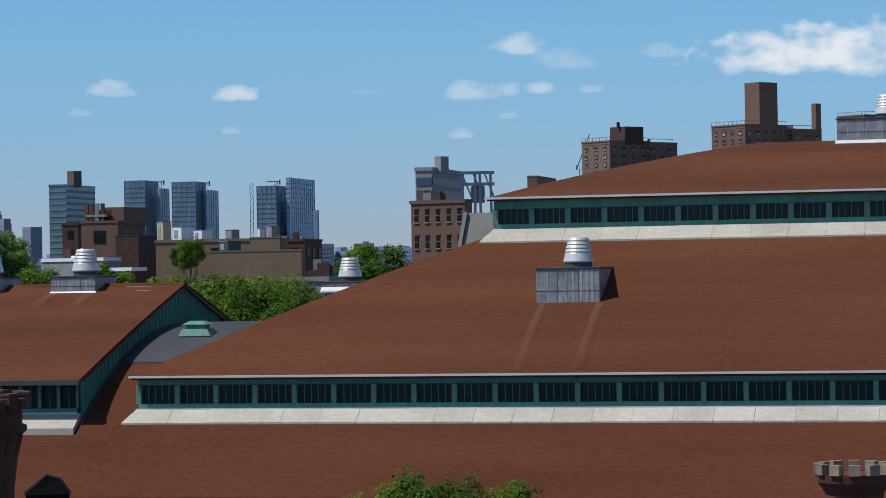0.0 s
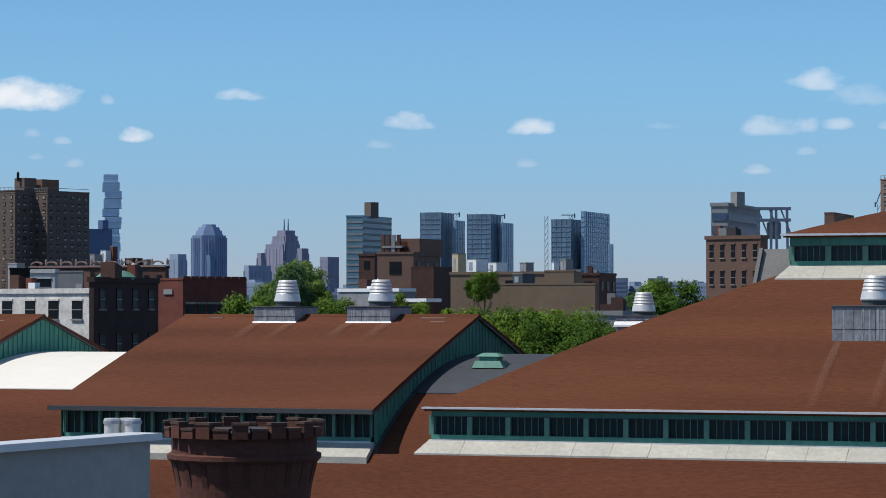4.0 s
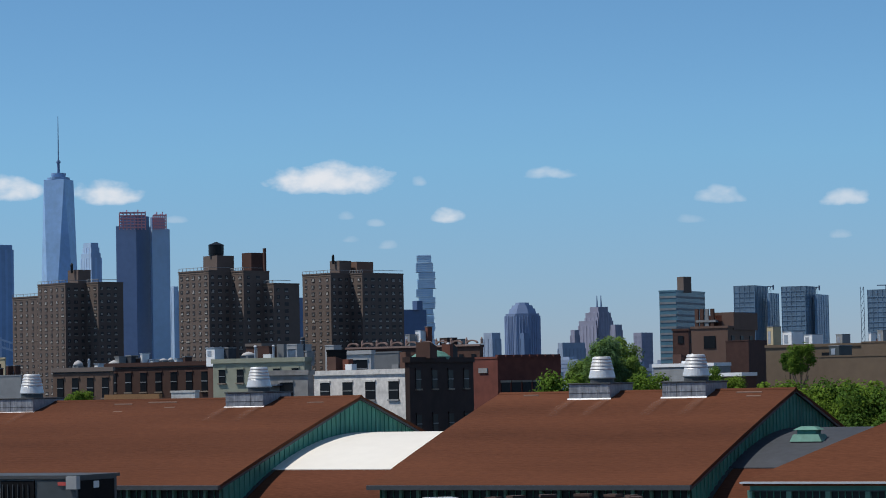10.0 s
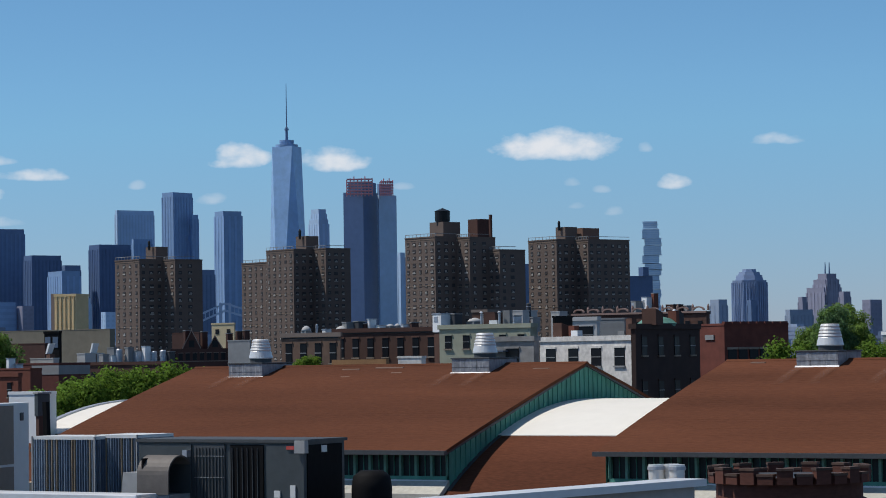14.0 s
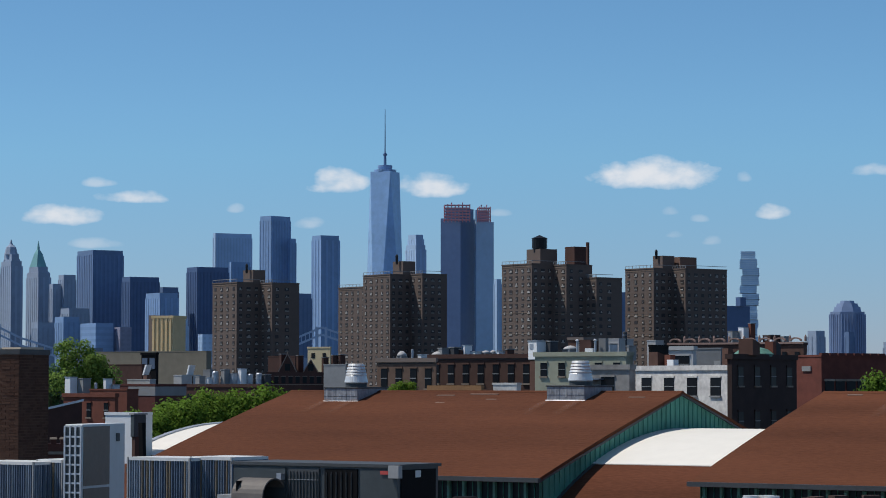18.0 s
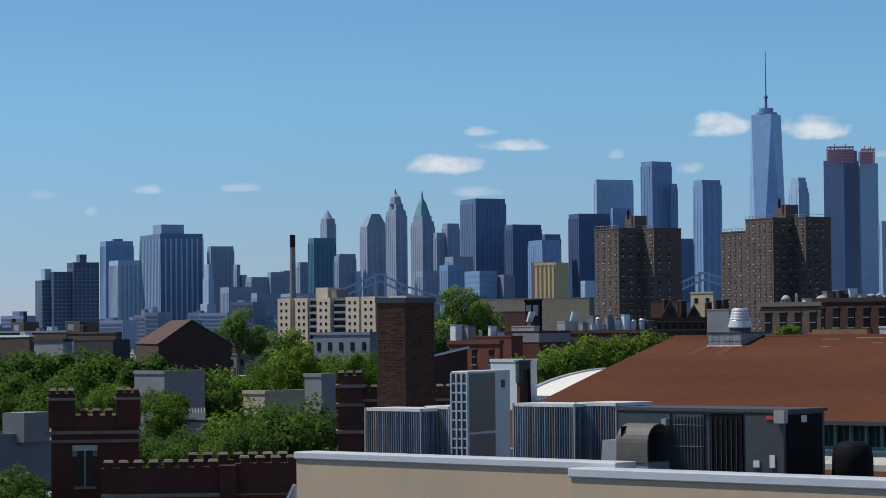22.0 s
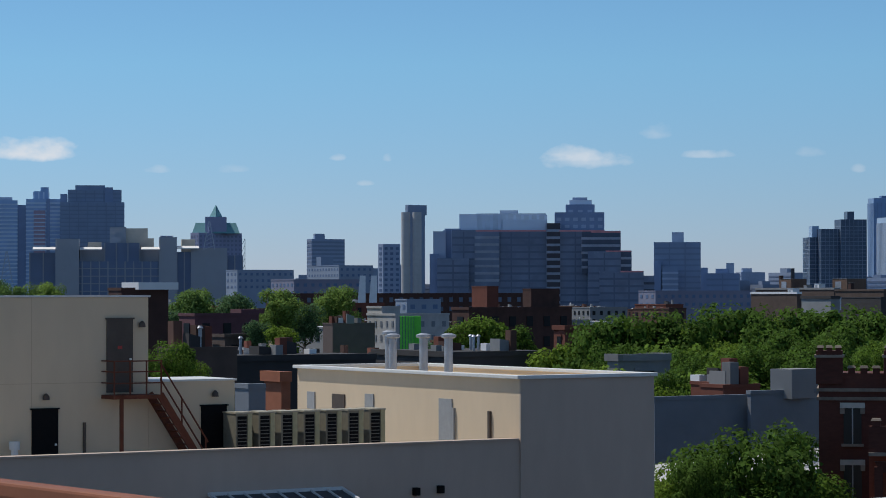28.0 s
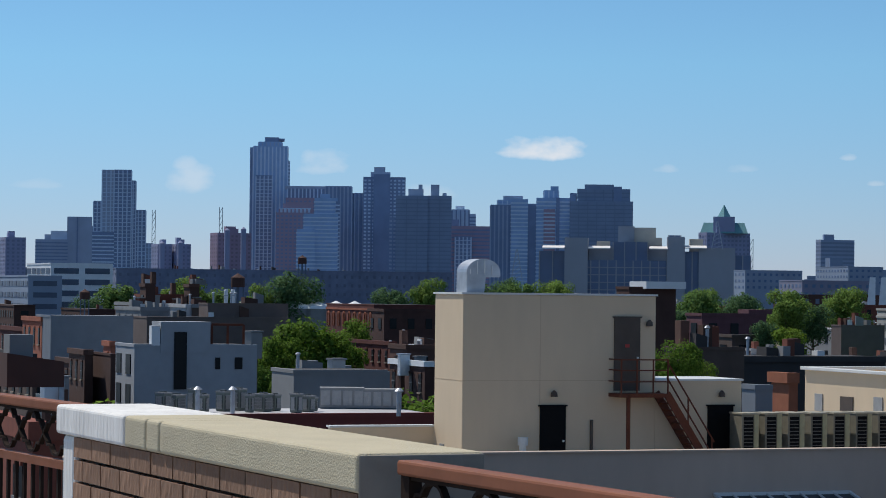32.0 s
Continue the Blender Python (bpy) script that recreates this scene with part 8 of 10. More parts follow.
B = lowrise(0.967, 3.266, 3.29, 278.0, 23.25, house_brick, "long dark brown brick row with a dark cornice", rows=2, bay=1.9, wf=.4, hf=.6, floor=3.4, cornice=dark_brick)
roof_unit(0.306, 289, 22.98, 23.80, 1.18, galvanised, "skylight or unit on a brick row", "dome")
roof_unit(1.065, 289, 23.05, 23.74, 1.50, galvanised, "skylight or unit on a brick row", "dome")
roof_unit(0.583, 289, 23.09, 23.96, 0.37, galvanised, "skylight or unit on a brick row", "drum")
roof_unit(0.756, 289, 23.01, 23.32, 0.87, bright_roof, "skylight or unit on a brick row", "box")
roof_unit(1.207, 289, 23.17, 24.04, 1.06, pale_wall, "skylight or unit on a brick row", "box")
roof_unit(1.461, 289, 23.53, 24.14, 1.24, black_roofing, "skylight or unit on a brick row", "box")
roof_unit(1.732, 289, 23.37, 24.37, 0.50, bright_roof, "skylight or unit on a brick row", "box")
roof_unit(1.93, 289, 23.36, 23.67, 1.00, bright_roof, "skylight or unit on a brick row", "box")
roof_unit(2.153, 289, 23.48, 23.85, 1.00, galvanised, "skylight or unit on a brick row", "dome")
roof_unit(2.326, 289, 23.46, 23.90, 0.75, galvanised, "skylight or unit on a brick row", "dome")
roof_unit(2.474, 289, 23.45, 23.75, 0.50, bright_roof, "skylight or unit on a brick row", "box")
roof_unit(2.66, 289, 23.37, 23.93, 0.50, dark_brick, "skylight or unit on a brick row", "box")
roof_unit(1.627, 289, 23.38, 23.88, 0.43, dark_brick, "skylight or unit on a brick row", "box")
B = lowrise(0.971, 2.101, 2.15, 245.0, 19.889, rust_brick, "low brick house with an orange-brown cornice", rows=1, bay=3, cornice=material("ochre_cornice", (0.3, 0.16, 0.07), 0.8))
B = lowrise(2.37, 2.883, 2.98, 240.0, 20.141, white_brick, "small white stair head and chimney", rows=0)
B = lowrise(6.187, 9.113, 9.187, 430.0, 26.94, house_brick, "brick row with an ornate arched cornice", rows=2, bay=2.2, wf=.35, hf=.5, cornice=dark_brick)
arch_stone = material("rosy_sandstone", (0.3, 0.2, 0.17), 0.9, 0.2, 1.0, 0.2, bump=0.0)
for i in range(9):
    x, z = -B["L"] * (i + .5) / 9, 0.0
    arch = part("cornice_arch", ribbon([(x + .95 * math.cos(math.pi * k / 10), 27.26 + .5 * math.sin(math.pi * k / 10)) for k in range(11)], .22, .5), arch_stone, B, "rosy stone arch")
    part("pinnacle", Shape().tube(x + 1.75, 0, [(27.17, .22), (27.91, .22), (28.28, .05)], 8), arch_stone, B)
part("cornice_band", Shape().box(-B["L"], .1, -.25, .1, 26.8, 27.12), arch_stone, B, "rosy stone cornice band")
B = lowrise(4.013, 4.335, 4.718, 420.0, 27.61, house_brick, "dark red brick stair house with a stone coping", rows=0, cornice=taupe_far)
B = lowrise(4.718, 5.113, 5.435, 430.0, 27.61, dull_white, "white rendered roof block", rows=0)
roof_unit(5.206, 432, 27.64, 28.85, 1.03, black_roofing, "round black rooftop water tank", "drum")
B = lowrise(5.73, 5.916, 6.088, 440.0, 27.5, dull_white, "pale hut among the rooftops", rows=0)
B = lowrise(5.766, 5.815, 6.198, 262.0, 23.96, black_paint, "black-clad block on a flat roof", rows=0)
B = lowrise(6.197, 6.728, 6.802, 300.0, 24.4, dull_white, "low white parapet with dark openings", rows=1, bay=2.6, wf=.7, hf=.6)
B = lowrise(6.776, 7.331, 7.392, 310.0, 24.36, grey_brick, "grey stair heads among the rooftops", rows=0)
roof_unit(3.23, 273, 23.68, 24.57, 2.00, bright_roof, "skylight or unit on a rendered house", "box")
roof_unit(3.557, 273, 23.60, 24.54, 1.35, black_roofing, "skylight or unit on a rendered house", "box")
roof_unit(3.959, 273, 23.57, 24.16, 1.65, galvanised, "skylight or unit on a rendered house", "dome")
roof_unit(4.232, 273, 23.72, 24.42, 0.47, pale_wall, "skylight or unit on a rendered house", "box")
roof_unit(4.392, 273, 23.65, 24.30, 0.58, galvanised, "skylight or unit on a rendered house", "drum")
roof_unit(4.905, 273, 23.67, 24.26, 0.41, galvanised, "skylight or unit on a rendered house", "box")
roof_unit(5.307, 273, 23.58, 24.05, 0.58, pale_wall, "skylight or unit on a rendered house", "box")
roof_unit(7.765, 440, 27.86, 29.66, 1.9, bright_roof, "hut on a brick row", "box")
roof_unit(7.95, 440, 27.83, 30.29, 0.95, rust_brick, "hut on a brick row", "box")
roof_unit(7.531, 440, 27.89, 29.02, 1.71, pale_wall, "hut on a brick row", "box")
roof_unit(8.317, 440, 27.42, 28.36, 2.85, dark_brick, "hut on a brick row", "box")
roof_unit(8.654, 440, 27.18, 28.12, 1.42, pale_wall, "hut on a brick row", "box")
# to the right, beyond the trees
tan_wall = material("tan_blank_wall", (0.19, 0.135, 0.09), 0.9, 0.15, 0.8, 0.1)
B = lowrise(13.731, 14.52, 15.112, 520.0, 31.16, red_tower, "brown brick apartment house with a lift tower", rows=1, bay=4.2, wf=.32, hf=.5, floor=5.0)
part("lift_tower", Shape().box(-4.5, .2, 3.0, B["R"] + 1, 30.48, 33.96), red_tower, B)
for k in range(4):
    part("flue", Shape().box(-4.2 - 1.1 * k, -3.5 - 1.1 * k, 1.6, 2.2, 30.93, 34.74), pale_wall if k == 1 else house_brick, B)
part("roof_hut", Shape().box(-B["L"] * .75, -B["L"] * .3, 3, 8, 30.95, 33.42), rust_brick, B)
part("roof_slab", Shape().box(-B["L"] * .95, -B["L"] * .4, 1.5, 9, 32.07, 32.52), pale_wall, B, "pale roof slab")
B = lowrise(13.325, 13.669, 13.768, 560.0, 31.59, dark_brick, "dark brick house among the rooftops", rows=1)
B = lowrise(14.468, 14.962, 15.357, 500.0, 27.9, dark_brick, "lower dark brick wing", rows=0)
B = lowrise(15.332, 17.928, 18.201, 420.0, 25.83, tan_wall, "tan brick building with small arched windows", rows=1, bay=5.5, wf=.2, hf=.6, floor=3.6)
B = lowrise(17.384, 18.028, 18.077, 380.0, 25.43, tan_wall, "tan stair block on a flat roof", rows=0)
B = lowrise(16.467, 18.495, 18.569, 330.0, 23.06, tan_wall, "blank tan wall of a low building", rows=0)
roof_unit(15.431, 470, 26.69, 29.74, 2.44, cream_brick, "roof hut or machine on a tan building", "box")
roof_unit(15.795, 475, 26.75, 28.9, 3.59, bright_roof, "roof hut or machine on a tan building", "box")
roof_unit(16.246, 470, 26.65, 28.17, 3.25, bright_roof, "roof hut or machine on a tan building", "box")
roof_unit(16.914, 470, 26.6, 28.12, 2.44, pale_wall, "roof hut or machine on a tan building", "box")
roof_unit(16.801, 345, 23.29, 24.48, 2.83, grey_paint, "roof hut or machine on a tan building", "box")
roof_unit(17.57, 430, 26.0, 27.57, 0.93, bright_roof, "roof hut or machine on a tan building", "box")
roof_unit(17.792, 440, 26.13, 28.12, 2.09, pale_wall, "roof hut or machine on a tan building", "box")
B = lowrise(17.22, 18.578, 18.947, 460.0, 26.128, dark_brick, "dark brick roofline with railings", rows=1)
clutter(B, 26.128, 8, 8)
B = lowrise(18.083, 19.068, 19.56, 245.0, 19.673, pale_wall, "pale grey house with a small stair head", rows=1)
clutter(B, 19.673, 4, 9)
B = lowrise(20.909, 22.084, 22.245, 325.0, 28.91, red_tower, "red-brown brick apartment house with arched window heads", rows=3, bay=1.55, wf=.34, floor=3.3, hf=.5, grid=52.0)
clutter(B, 29.045, 4, 10)
B = thing("lead_roof", "steep grey lead-clad roof at the hall's far corner", "roof", facing(22.42, 200, -EYE))
k = 200 / 4631.6
za, zb = 21.747, 24.51
part("slope", Shape().frustum([(-36 * k, 0, za), (45 * k, 0, za), (45 * k, 5, za), (-36 * k, 5, za)], [(-24 * k, 1.5, zb), (45 * k, 1.5, zb), (45 * k, 4, zb), (-24 * k, 4, zb)]), material("grey_lead_roof", (0.2, 0.2, 0.19), 0.7, 0.2), B)
part("base", Shape().box(-36 * k, 45 * k, 0, 5, 0, za), red_tower, B)
part("edge_trim", Shape().bar((-37 * k, -.05, za), (-25 * k, 1.4, zb), .3), dark_trim, B)
B = lowrise(23.465, 23.675, 24.095, 420.0, 35.114, red_tower, "small brown brick roof block", rows=0)
B = lowrise(14.128, 14.8, 15.117, 330.0, 21.148, dark_brick, "bright white roof edge among the rooftops", roof=bright_roof, cornice=bright_roof, grid=58.0)
B = lowrise(12.892, 14.2, 14.561, 350.0, 22.6, grey_brick, "white-edged flat roof among the rooftops", roof=bright_roof, cornice=bright_roof, grid=58.0)
clutter(B, 22.6, 5, 11)
# left of the hall
olive_brick = material("olive_grey_brick", (0.2, 0.18, 0.14), 0.9, 0.18, 0.6, 0.1, bump=0.0)
B = lowrise(-6.272, -3.888, -3.777, 620.0, 27.98, olive_brick, "long olive-grey blank warehouse wall")
B = lowrise(-5.296, -4.975, -4.925, 560.0, 26.82, black_paint, "small black-framed glass penthouse", rows=1, bay=1.6, wf=.7, hf=.7, glass=win_blue)
B = lowrise(-6.176, -5.286, -5.212, 480.0, 23.7, dark_brick, "dark red brick house among the rooftops", rows=0)
B = lowrise(-3.954, -3.806, -3.732, 470.0, 22.7, grey_brick, "grey stair head among the rooftops")
B = lowrise(-4.597, -4.424, -4.017, 420.0, 21.55, dull_white, "white roof hut with a slanted panel")
roof_unit(-4.288, 422, 21.55, 23.19, 1.28, bright_roof, "slanted white solar panel on a roof hut", "panel")
roof_unit(-5.226, 470, 21.8, 23.62, 1.83, bright_roof, "slanted white panel beside a stair head", "panel")
B = lowrise(-5.908, -4.994, -4.315, 330.0, 20.04, maroon, "maroon brick house with a pale parapet band", rows=0)
for x0, x1, y0, y1 in ((-B["L"] * .62, .06, -.06, .1), (-.1, .06, .1, B["R"] - .1)):
    part("parapet_band", Shape().box(x0, x1, y0, y1, 18.68, 19.82), pale_wall, B, "pale rendered parapet band")
B = lowrise(-4.389, -2.603, -2.554, 360.0, 20.06, dark_brick, "long dark red brick row under roof machines", rows=1, bay=2.4, wf=.3, hf=.6)
B = lowrise(-6.961, -5.861, -5.786, 300.0, 18.97, rust_brick, "red brick row with a red cornice", rows=1, bay=2.4, wf=.25, hf=.5, cornice=rust_brick)
B = lowrise(-6.403, -5.6, -5.353, 318.0, 19.45, rust_brick, "red brick parapet behind a lower row", rows=0)
B = lowrise(-5.598, -5.104, -4.98, 400.0, 20.83, dull_white, "low white stair heads among the rooftops", rows=0)
roof_unit(-3.748, 372, 20.13, 21.98, 1.28, galvanised, "grey rooftop cooling machine", "drum")
roof_unit(-3.532, 372, 20.12, 22.13, 1.05, pale_wall, "grey rooftop cooling machine", "box")
roof_unit(-3.354, 372, 20.11, 21.63, 1.12, galvanised, "grey rooftop cooling machine", "box")
roof_unit(-3.169, 372, 20.02, 22.26, 1.12, bright_roof, "grey rooftop cooling machine", "box")
roof_unit(-2.984, 372, 20.01, 21.61, 1.12, galvanised, "grey rooftop cooling machine", "drum")
roof_unit(-2.8, 372, 20.00, 21.76, 1.28, galvanised, "grey rooftop cooling machine", "drum")
roof_unit(-2.636, 372, 18.87, 21.43, 0.88, black_roofing, "grey rooftop cooling machine", "box")
roof_unit(-4.081, 372, 19.99, 21.19, 1.28, pale_wall, "grey rooftop cooling machine", "box")
roof_unit(-3.871, 372, 20.06, 21.02, 0.80, bright_roof, "grey rooftop cooling machine", "box")
roof_unit(-6.88, 325, 19.08, 20.91, 1.47, bright_roof, "pale stair head or unit on a red brick row", "box")
roof_unit(-6.608, 325, 19.07, 20.75, 1.61, pale_wall, "pale stair head or unit on a red brick row", "box")
roof_unit(-6.083, 325, 19.18, 20.72, 0.7, bright_roof, "pale stair head or unit on a red brick row", "box")
roof_unit(-5.91, 325, 18.96, 20.01, 0.56, galvanised, "pale stair head or unit on a red brick row", "box")
roof_unit(-6.299, 325, 18.98, 20.31, 0.49, galvanised, "pale stair head or unit on a red brick row", "drum")
ws = thing("shed_roof", "white sloping shed roof over a dark wall", "roof", facing(-7.087, 220, -EYE))
part("slope", Shape().frustum([(-1.3, 0, 17.86), (2.0, 0, 18.62), (2.2, 6, 18.62), (-1.1, 6, 17.86)], [(-1.3, 0, 18.05), (2.0, 0, 18.81), (2.2, 6, 18.81), (-1.1, 6, 18.05)]), bright_roof, ws)
part("shed_wall", Shape().frustum([(-1.2, .1, 0), (2.0, .1, 0), (2.0, 5.9, 0), (-1.2, 5.9, 0)], [(-1.2, .1, 17.86), (2.0, .1, 18.62), (2.0, 5.9, 18.62), (-1.2, 5.9, 17.86)]), dark_brick, ws)
B = lowrise(-6.062, -5.358, -5.049, 178.0, 18.07, bright_roof, "low white-coated roof beside the hall", roof=bright_roof)
roof_unit(-5.483, 172, 17.62, 18.07, 0.52, grey_paint, "dark grey rooftop cooling unit", "box")
B = lowrise(-1.334, -0.857, -0.833, 385.0, 23.02, grey_brick, "grey rendered blank house among the rooftops", rows=0)
B = lowrise(-1.685, -1.195, -1.171, 700.0, 30.19, cream_brick, "cream brick building with small dark openings", rows=2, bay=3.2, wf=.3, hf=.4)
B = lowrise(-2.547, -1.958, -1.774, 520.0, 25.74, dark_brick, "dark brownstone roofs with small dormers", rows=0)
roof_unit(-2.28, 392, 22.16, 24.6, 0.68, dark_brick, "small dark brick chimney stack", "box")
roof_unit(-1.912, 392, 22.14, 24.41, 0.68, dark_brick, "small dark brick chimney stack", "box")
roof_unit(-1.361, 392, 22.1, 24.12, 0.68, dark_brick, "small dark brick chimney stack", "box")
roof_unit(-1.153, 392, 22.09, 24.44, 0.68, dark_brick, "small dark brick chimney stack", "box")
roof_unit(-0.994, 392, 22.08, 24.52, 0.68, dark_brick, "small dark brick chimney stack", "box")
gb = thing("gabled_house", "dark brownstone house with two pointed, stone-edged gables", "house", facing(-1.9, 390, -EYE))
part("wall", Shape().box(-4.63, 3.79, 0, 8, 0, 21.95), dark_brick, gb)
pale_edge = material("worn_stone_edge", (0.24, 0.19, 0.165), 0.9, 0.2)
for x, half, z0, z1 in ((-1.52, 1.26, 21.97, 24.57), (1.94, 1.01, 21.94, 23.69)):
    part("gable", Shape().frustum([(x - half, 0, z0), (x + half, 0, z0), (x + half, 5, z0), (x - half, 5, z0)], [(x - .06, 0, z1), (x + .06, 0, z1), (x + .06, 5, z1), (x - .06, 5, z1)]), dark_brick, gb)
    for way in (-1, 1):
        part("gable_edge", Shape().bar((x + way * (half + .1), -.08, z0), (x, -.08, z1 + .12), .14), pale_edge, gb)
    part("finial", Shape().tube(x, -.1, [(z1, .1), (z1 + .5, .03)], 6), pale_edge, gb)
    part("attic_window", Shape().box(x - .4, x + .4, -.06, .02, z0 + .2, z0 + 1.2), win_dark, gb)
for i in range(8):
    x = -4.21 + i * 1.05
    win = part("window", Shape().box(x - .3, x + .3, -.06, .02, 20.28, 21.28), win_dark, gb)
    part("lintel", Shape().box(x - .4, x + .4, -.1, .02, 21.28, 21.37), pale_edge, win)
part("string_course", Shape().box(-4.63, 3.79, -.1, .02, 20.03, 20.15), pale_edge, gb)
bn = thing("gabled_house", "big dark gabled house with a brown shingled roof", "house", facing(-12.577, 300, -EYE))
k, z0, z1 = 300 / 4631.6, 18.901, 21.605
part("gable_wall", Shape().frustum([(-58 * k, 0, 0), (68 * k, 0, 0), (68 * k, .3, 0), (-58 * k, .3, 0)], [(-58 * k, 0, z0), (68 * k, 0, z0), (68 * k, .3, z0), (-58 * k, .3, z0)]), dark_brick, bn)
part("gable", Shape().frustum([(-58 * k, 0, z0), (68 * k, 0, z0), (68 * k, .3, z0), (-58 * k, .3, z0)], [(-1 * k, 0, z1), (1 * k, 0, z1), (1 * k, .3, z1), (-1 * k, .3, z1)]), dark_brick, bn)
part("roof_slope", Shape().frustum([(-58 * k, 0, z0 - .1), (0, 0, z1 - .1), (-40 * k, 22, z1 - .1), (-105 * k, 22, z0 - .1)], [(-60 * k, 0, z0 + .1), (0, 0, z1 + .15), (-40 * k, 22, z1 + .15), (-107 * k, 22, z0 + .1)]), material("brown_house_shingle", (0.1, 0.055, 0.04), 0.9, 0.15), bn)
part("roof_slope", Shape().frustum([(0, 0, z1 - .1), (70 * k, 0, z0 - .1), (30 * k, 22, z0 - .1), (-40 * k, 22, z1 - .1)], [(0, 0, z1 + .15), (70 * k, 0, z0 + .1), (30 * k, 22, z0 + .1), (-40 * k, 22, z1 + .15)]), tar_roof, bn)
part("side_wall", Shape().frustum([(-58 * k, .3, 0), (-57 * k, .3, 0), (-104 * k, 22, 0), (-105 * k, 22, 0)], [(-58 * k, .3, z0), (-57 * k, .3, z0), (-104 * k, 22, z0), (-105 * k, 22, z0)]), dark_brick, bn)
B = lowrise(-13.82, -13.173, -12.304, 150.0, 17.868, pale_wall, "grey house with a cream lit wall", rows=0)

B = lowrise(-10.129, -9.76, -9.451, 150.0, 17.623, pale_wall, "grey and cream rear wall", rows=0)
B = lowrise(-11.463, -10.996, -10.135, 140.0, 16.898, cream_brick, "low tan rear wall with a white roof", roof=bright_roof)
cn = thing("metal_canopy", "white metal awning frame over a yard", "canopy", facing(-12.78, 135, -EYE))
k, z0 = 135 / 4631.6, 16.041
part("sheet", Shape().frustum([(-65 * k, 0, z0 - .5), (40 * k, 0, z0 - .5), (40 * k, 3, z0), (-65 * k, 3, z0)], [(-65 * k, 0, z0 - .42), (40 * k, 0, z0 - .42), (40 * k, 3, z0 + .08), (-65 * k, 3, z0 + .08)]), dark_trim, cn, "dark translucent sheet")
for i in range(9):
    part("rib", Shape().bar(((-5 + 5.5 * i) * k, -.1, z0 - .6), ((-5 + 5.5 * i) * k, 3, z0 + .12), .05), pale_wall, cn)
for x in (-60, 38):
    part("post", Shape().box(x * k - .03, x * k + .03, 0, .1, 0, z0 - .5), dark_trim, cn)
# long grey wall beyond the near trees
B = lowrise(-19.259, -19.161, -15.526, 138.0, 14.471, slate_wall, "long blue-grey rendered building with faded patches", rows=0, grid=GRID)
B = lowrise(-17.148, -17.075, -15.597, 141.0, 14.689, slate_wall, "blue-grey rendered building beyond the near trees", rows=0, grid=GRID)
roof_block(B, -16.65, -15.627, 142, 14.311, 15.899, pale_wall, grid=20.0, deep=2, name="stair_head")
B = lowrise(-20.193, -19.925, -18.79, 200.0, 15.347, grey_brick, "grey rear building with a small window", rows=1)
B = lowrise(-18.372, -17.808, -17.637, 155.0, 14.672, rust_brick, "red roof with chimneys", rows=0)
clutter(B, 14.672, 4, 15)
wr = thing("white_shed_roof", "pale sloping roof behind the near tree", "roof", facing(-16.188, 118, -EYE))
k, z0 = 118 / 4631.6, 12.723
part("slope", Shape().frustum([(-245 * k, 0, z0 - 1.5), (50 * k, 0, z0 - .7), (50 * k, 3, z0 + .1), (-245 * k, 3, z0 - .7)], [(-245 * k, 0, z0 - 1.4), (50 * k, 0, z0 - .6), (50 * k, 3, z0 + .2), (-245 * k, 3, z0 - .6)]), silver_roof, wr)
part("shed_wall", Shape().box(-245 * k, 50 * k, .2, 2.8, 0, z0 - 1.5), grey_brick, wr)
# south-western rooftops
taupe_brick = material("dull_brown_brick", (0.1, 0.07, 0.058), 0.9, 0.25, 1.0, 0.15, bump=0.0)
plum_brick = material("plum_brick", (0.13, 0.055, 0.065), 0.9, 0.2, 1.0, 0.15, bump=0.0)
B = lowrise(-29.529, -29.186, -27.798, 400.0, 16.989, plum_brick, "plum-coloured brick building with arched windows", rows=2, bay=3)
part("penthouse", Shape().box(-4, -.3, 8, 12, 16.989, 17.676), plum_brick, B)
B = lowrise(-29.064, -28.266, -25.246, 190.0, 15.457, tar_roof, "long black flat roof edge", rows=0, cornice=tar_roof)
clutter(B, 15.457, 8, 16)
B = lowrise(-25.308, -23.577, -21.291, 215.0, 15.135, tar_roof, "long black roofline with units", rows=0, cornice=tar_roof)
clutter(B, 15.135, 12, 17)
B = lowrise(-25.43, -25.109, -24.713, 520.0, 17.46, dull_white, "white house with small windows", rows=3, bay=2.2, wf=.3, hf=.4, floor=2.8, glass=slate_wall)
B = lowrise(-25.43, -24.812, -23.637, 515.0, 16.035, dull_white, "low white house with small windows", rows=2, bay=2.2, wf=.3, hf=.4, floor=2.8, glass=slate_wall)
B = lowrise(-23.575, -23.204, -20.956, 420.0, 17.741, dark_brick, "dark brick factory block among the rooftops", rows=2)
B = lowrise(-23.142, -22.808, -22.56, 440.0, 21.142, rust_brick, "orange brick stair tower among the rooftops", rows=0)
B = lowrise(-22.029, -21.844, -21.226, 430.0, 20.731, dark_brick, "dark brick roof block among the rooftops", rows=0)
B = lowrise(-21.352, -21.105, -20.414, 260.0, 16.737, rust_brick, "deep red brick house among the rooftops", rows=1)
B = lowrise(-20.182, -19.936, -18.817, 170.0, 15.96, grey_brick, "grey rear building with small openings", rows=1)
B = lowrise(-18.158, -17.668, -16.875, 150.0, 14.7, rust_brick, "red-topped roof with chimneys", rows=0)
clutter(B, 14.7, 5, 18)
gn_ = thing("scaffold_netting", "bright green construction netting round a small tower", "scaffold", facing(-24.491, 330, -EYE))
k = 330 / 4631.6
part("netting", Shape().box(-19 * k, 7 * k, 0, 2.6, 0, 17.171), material("bright_green_netting", (0.2, 0.88, 0.1), 0.8, 0.15, 2.0, 0.4), gn_)
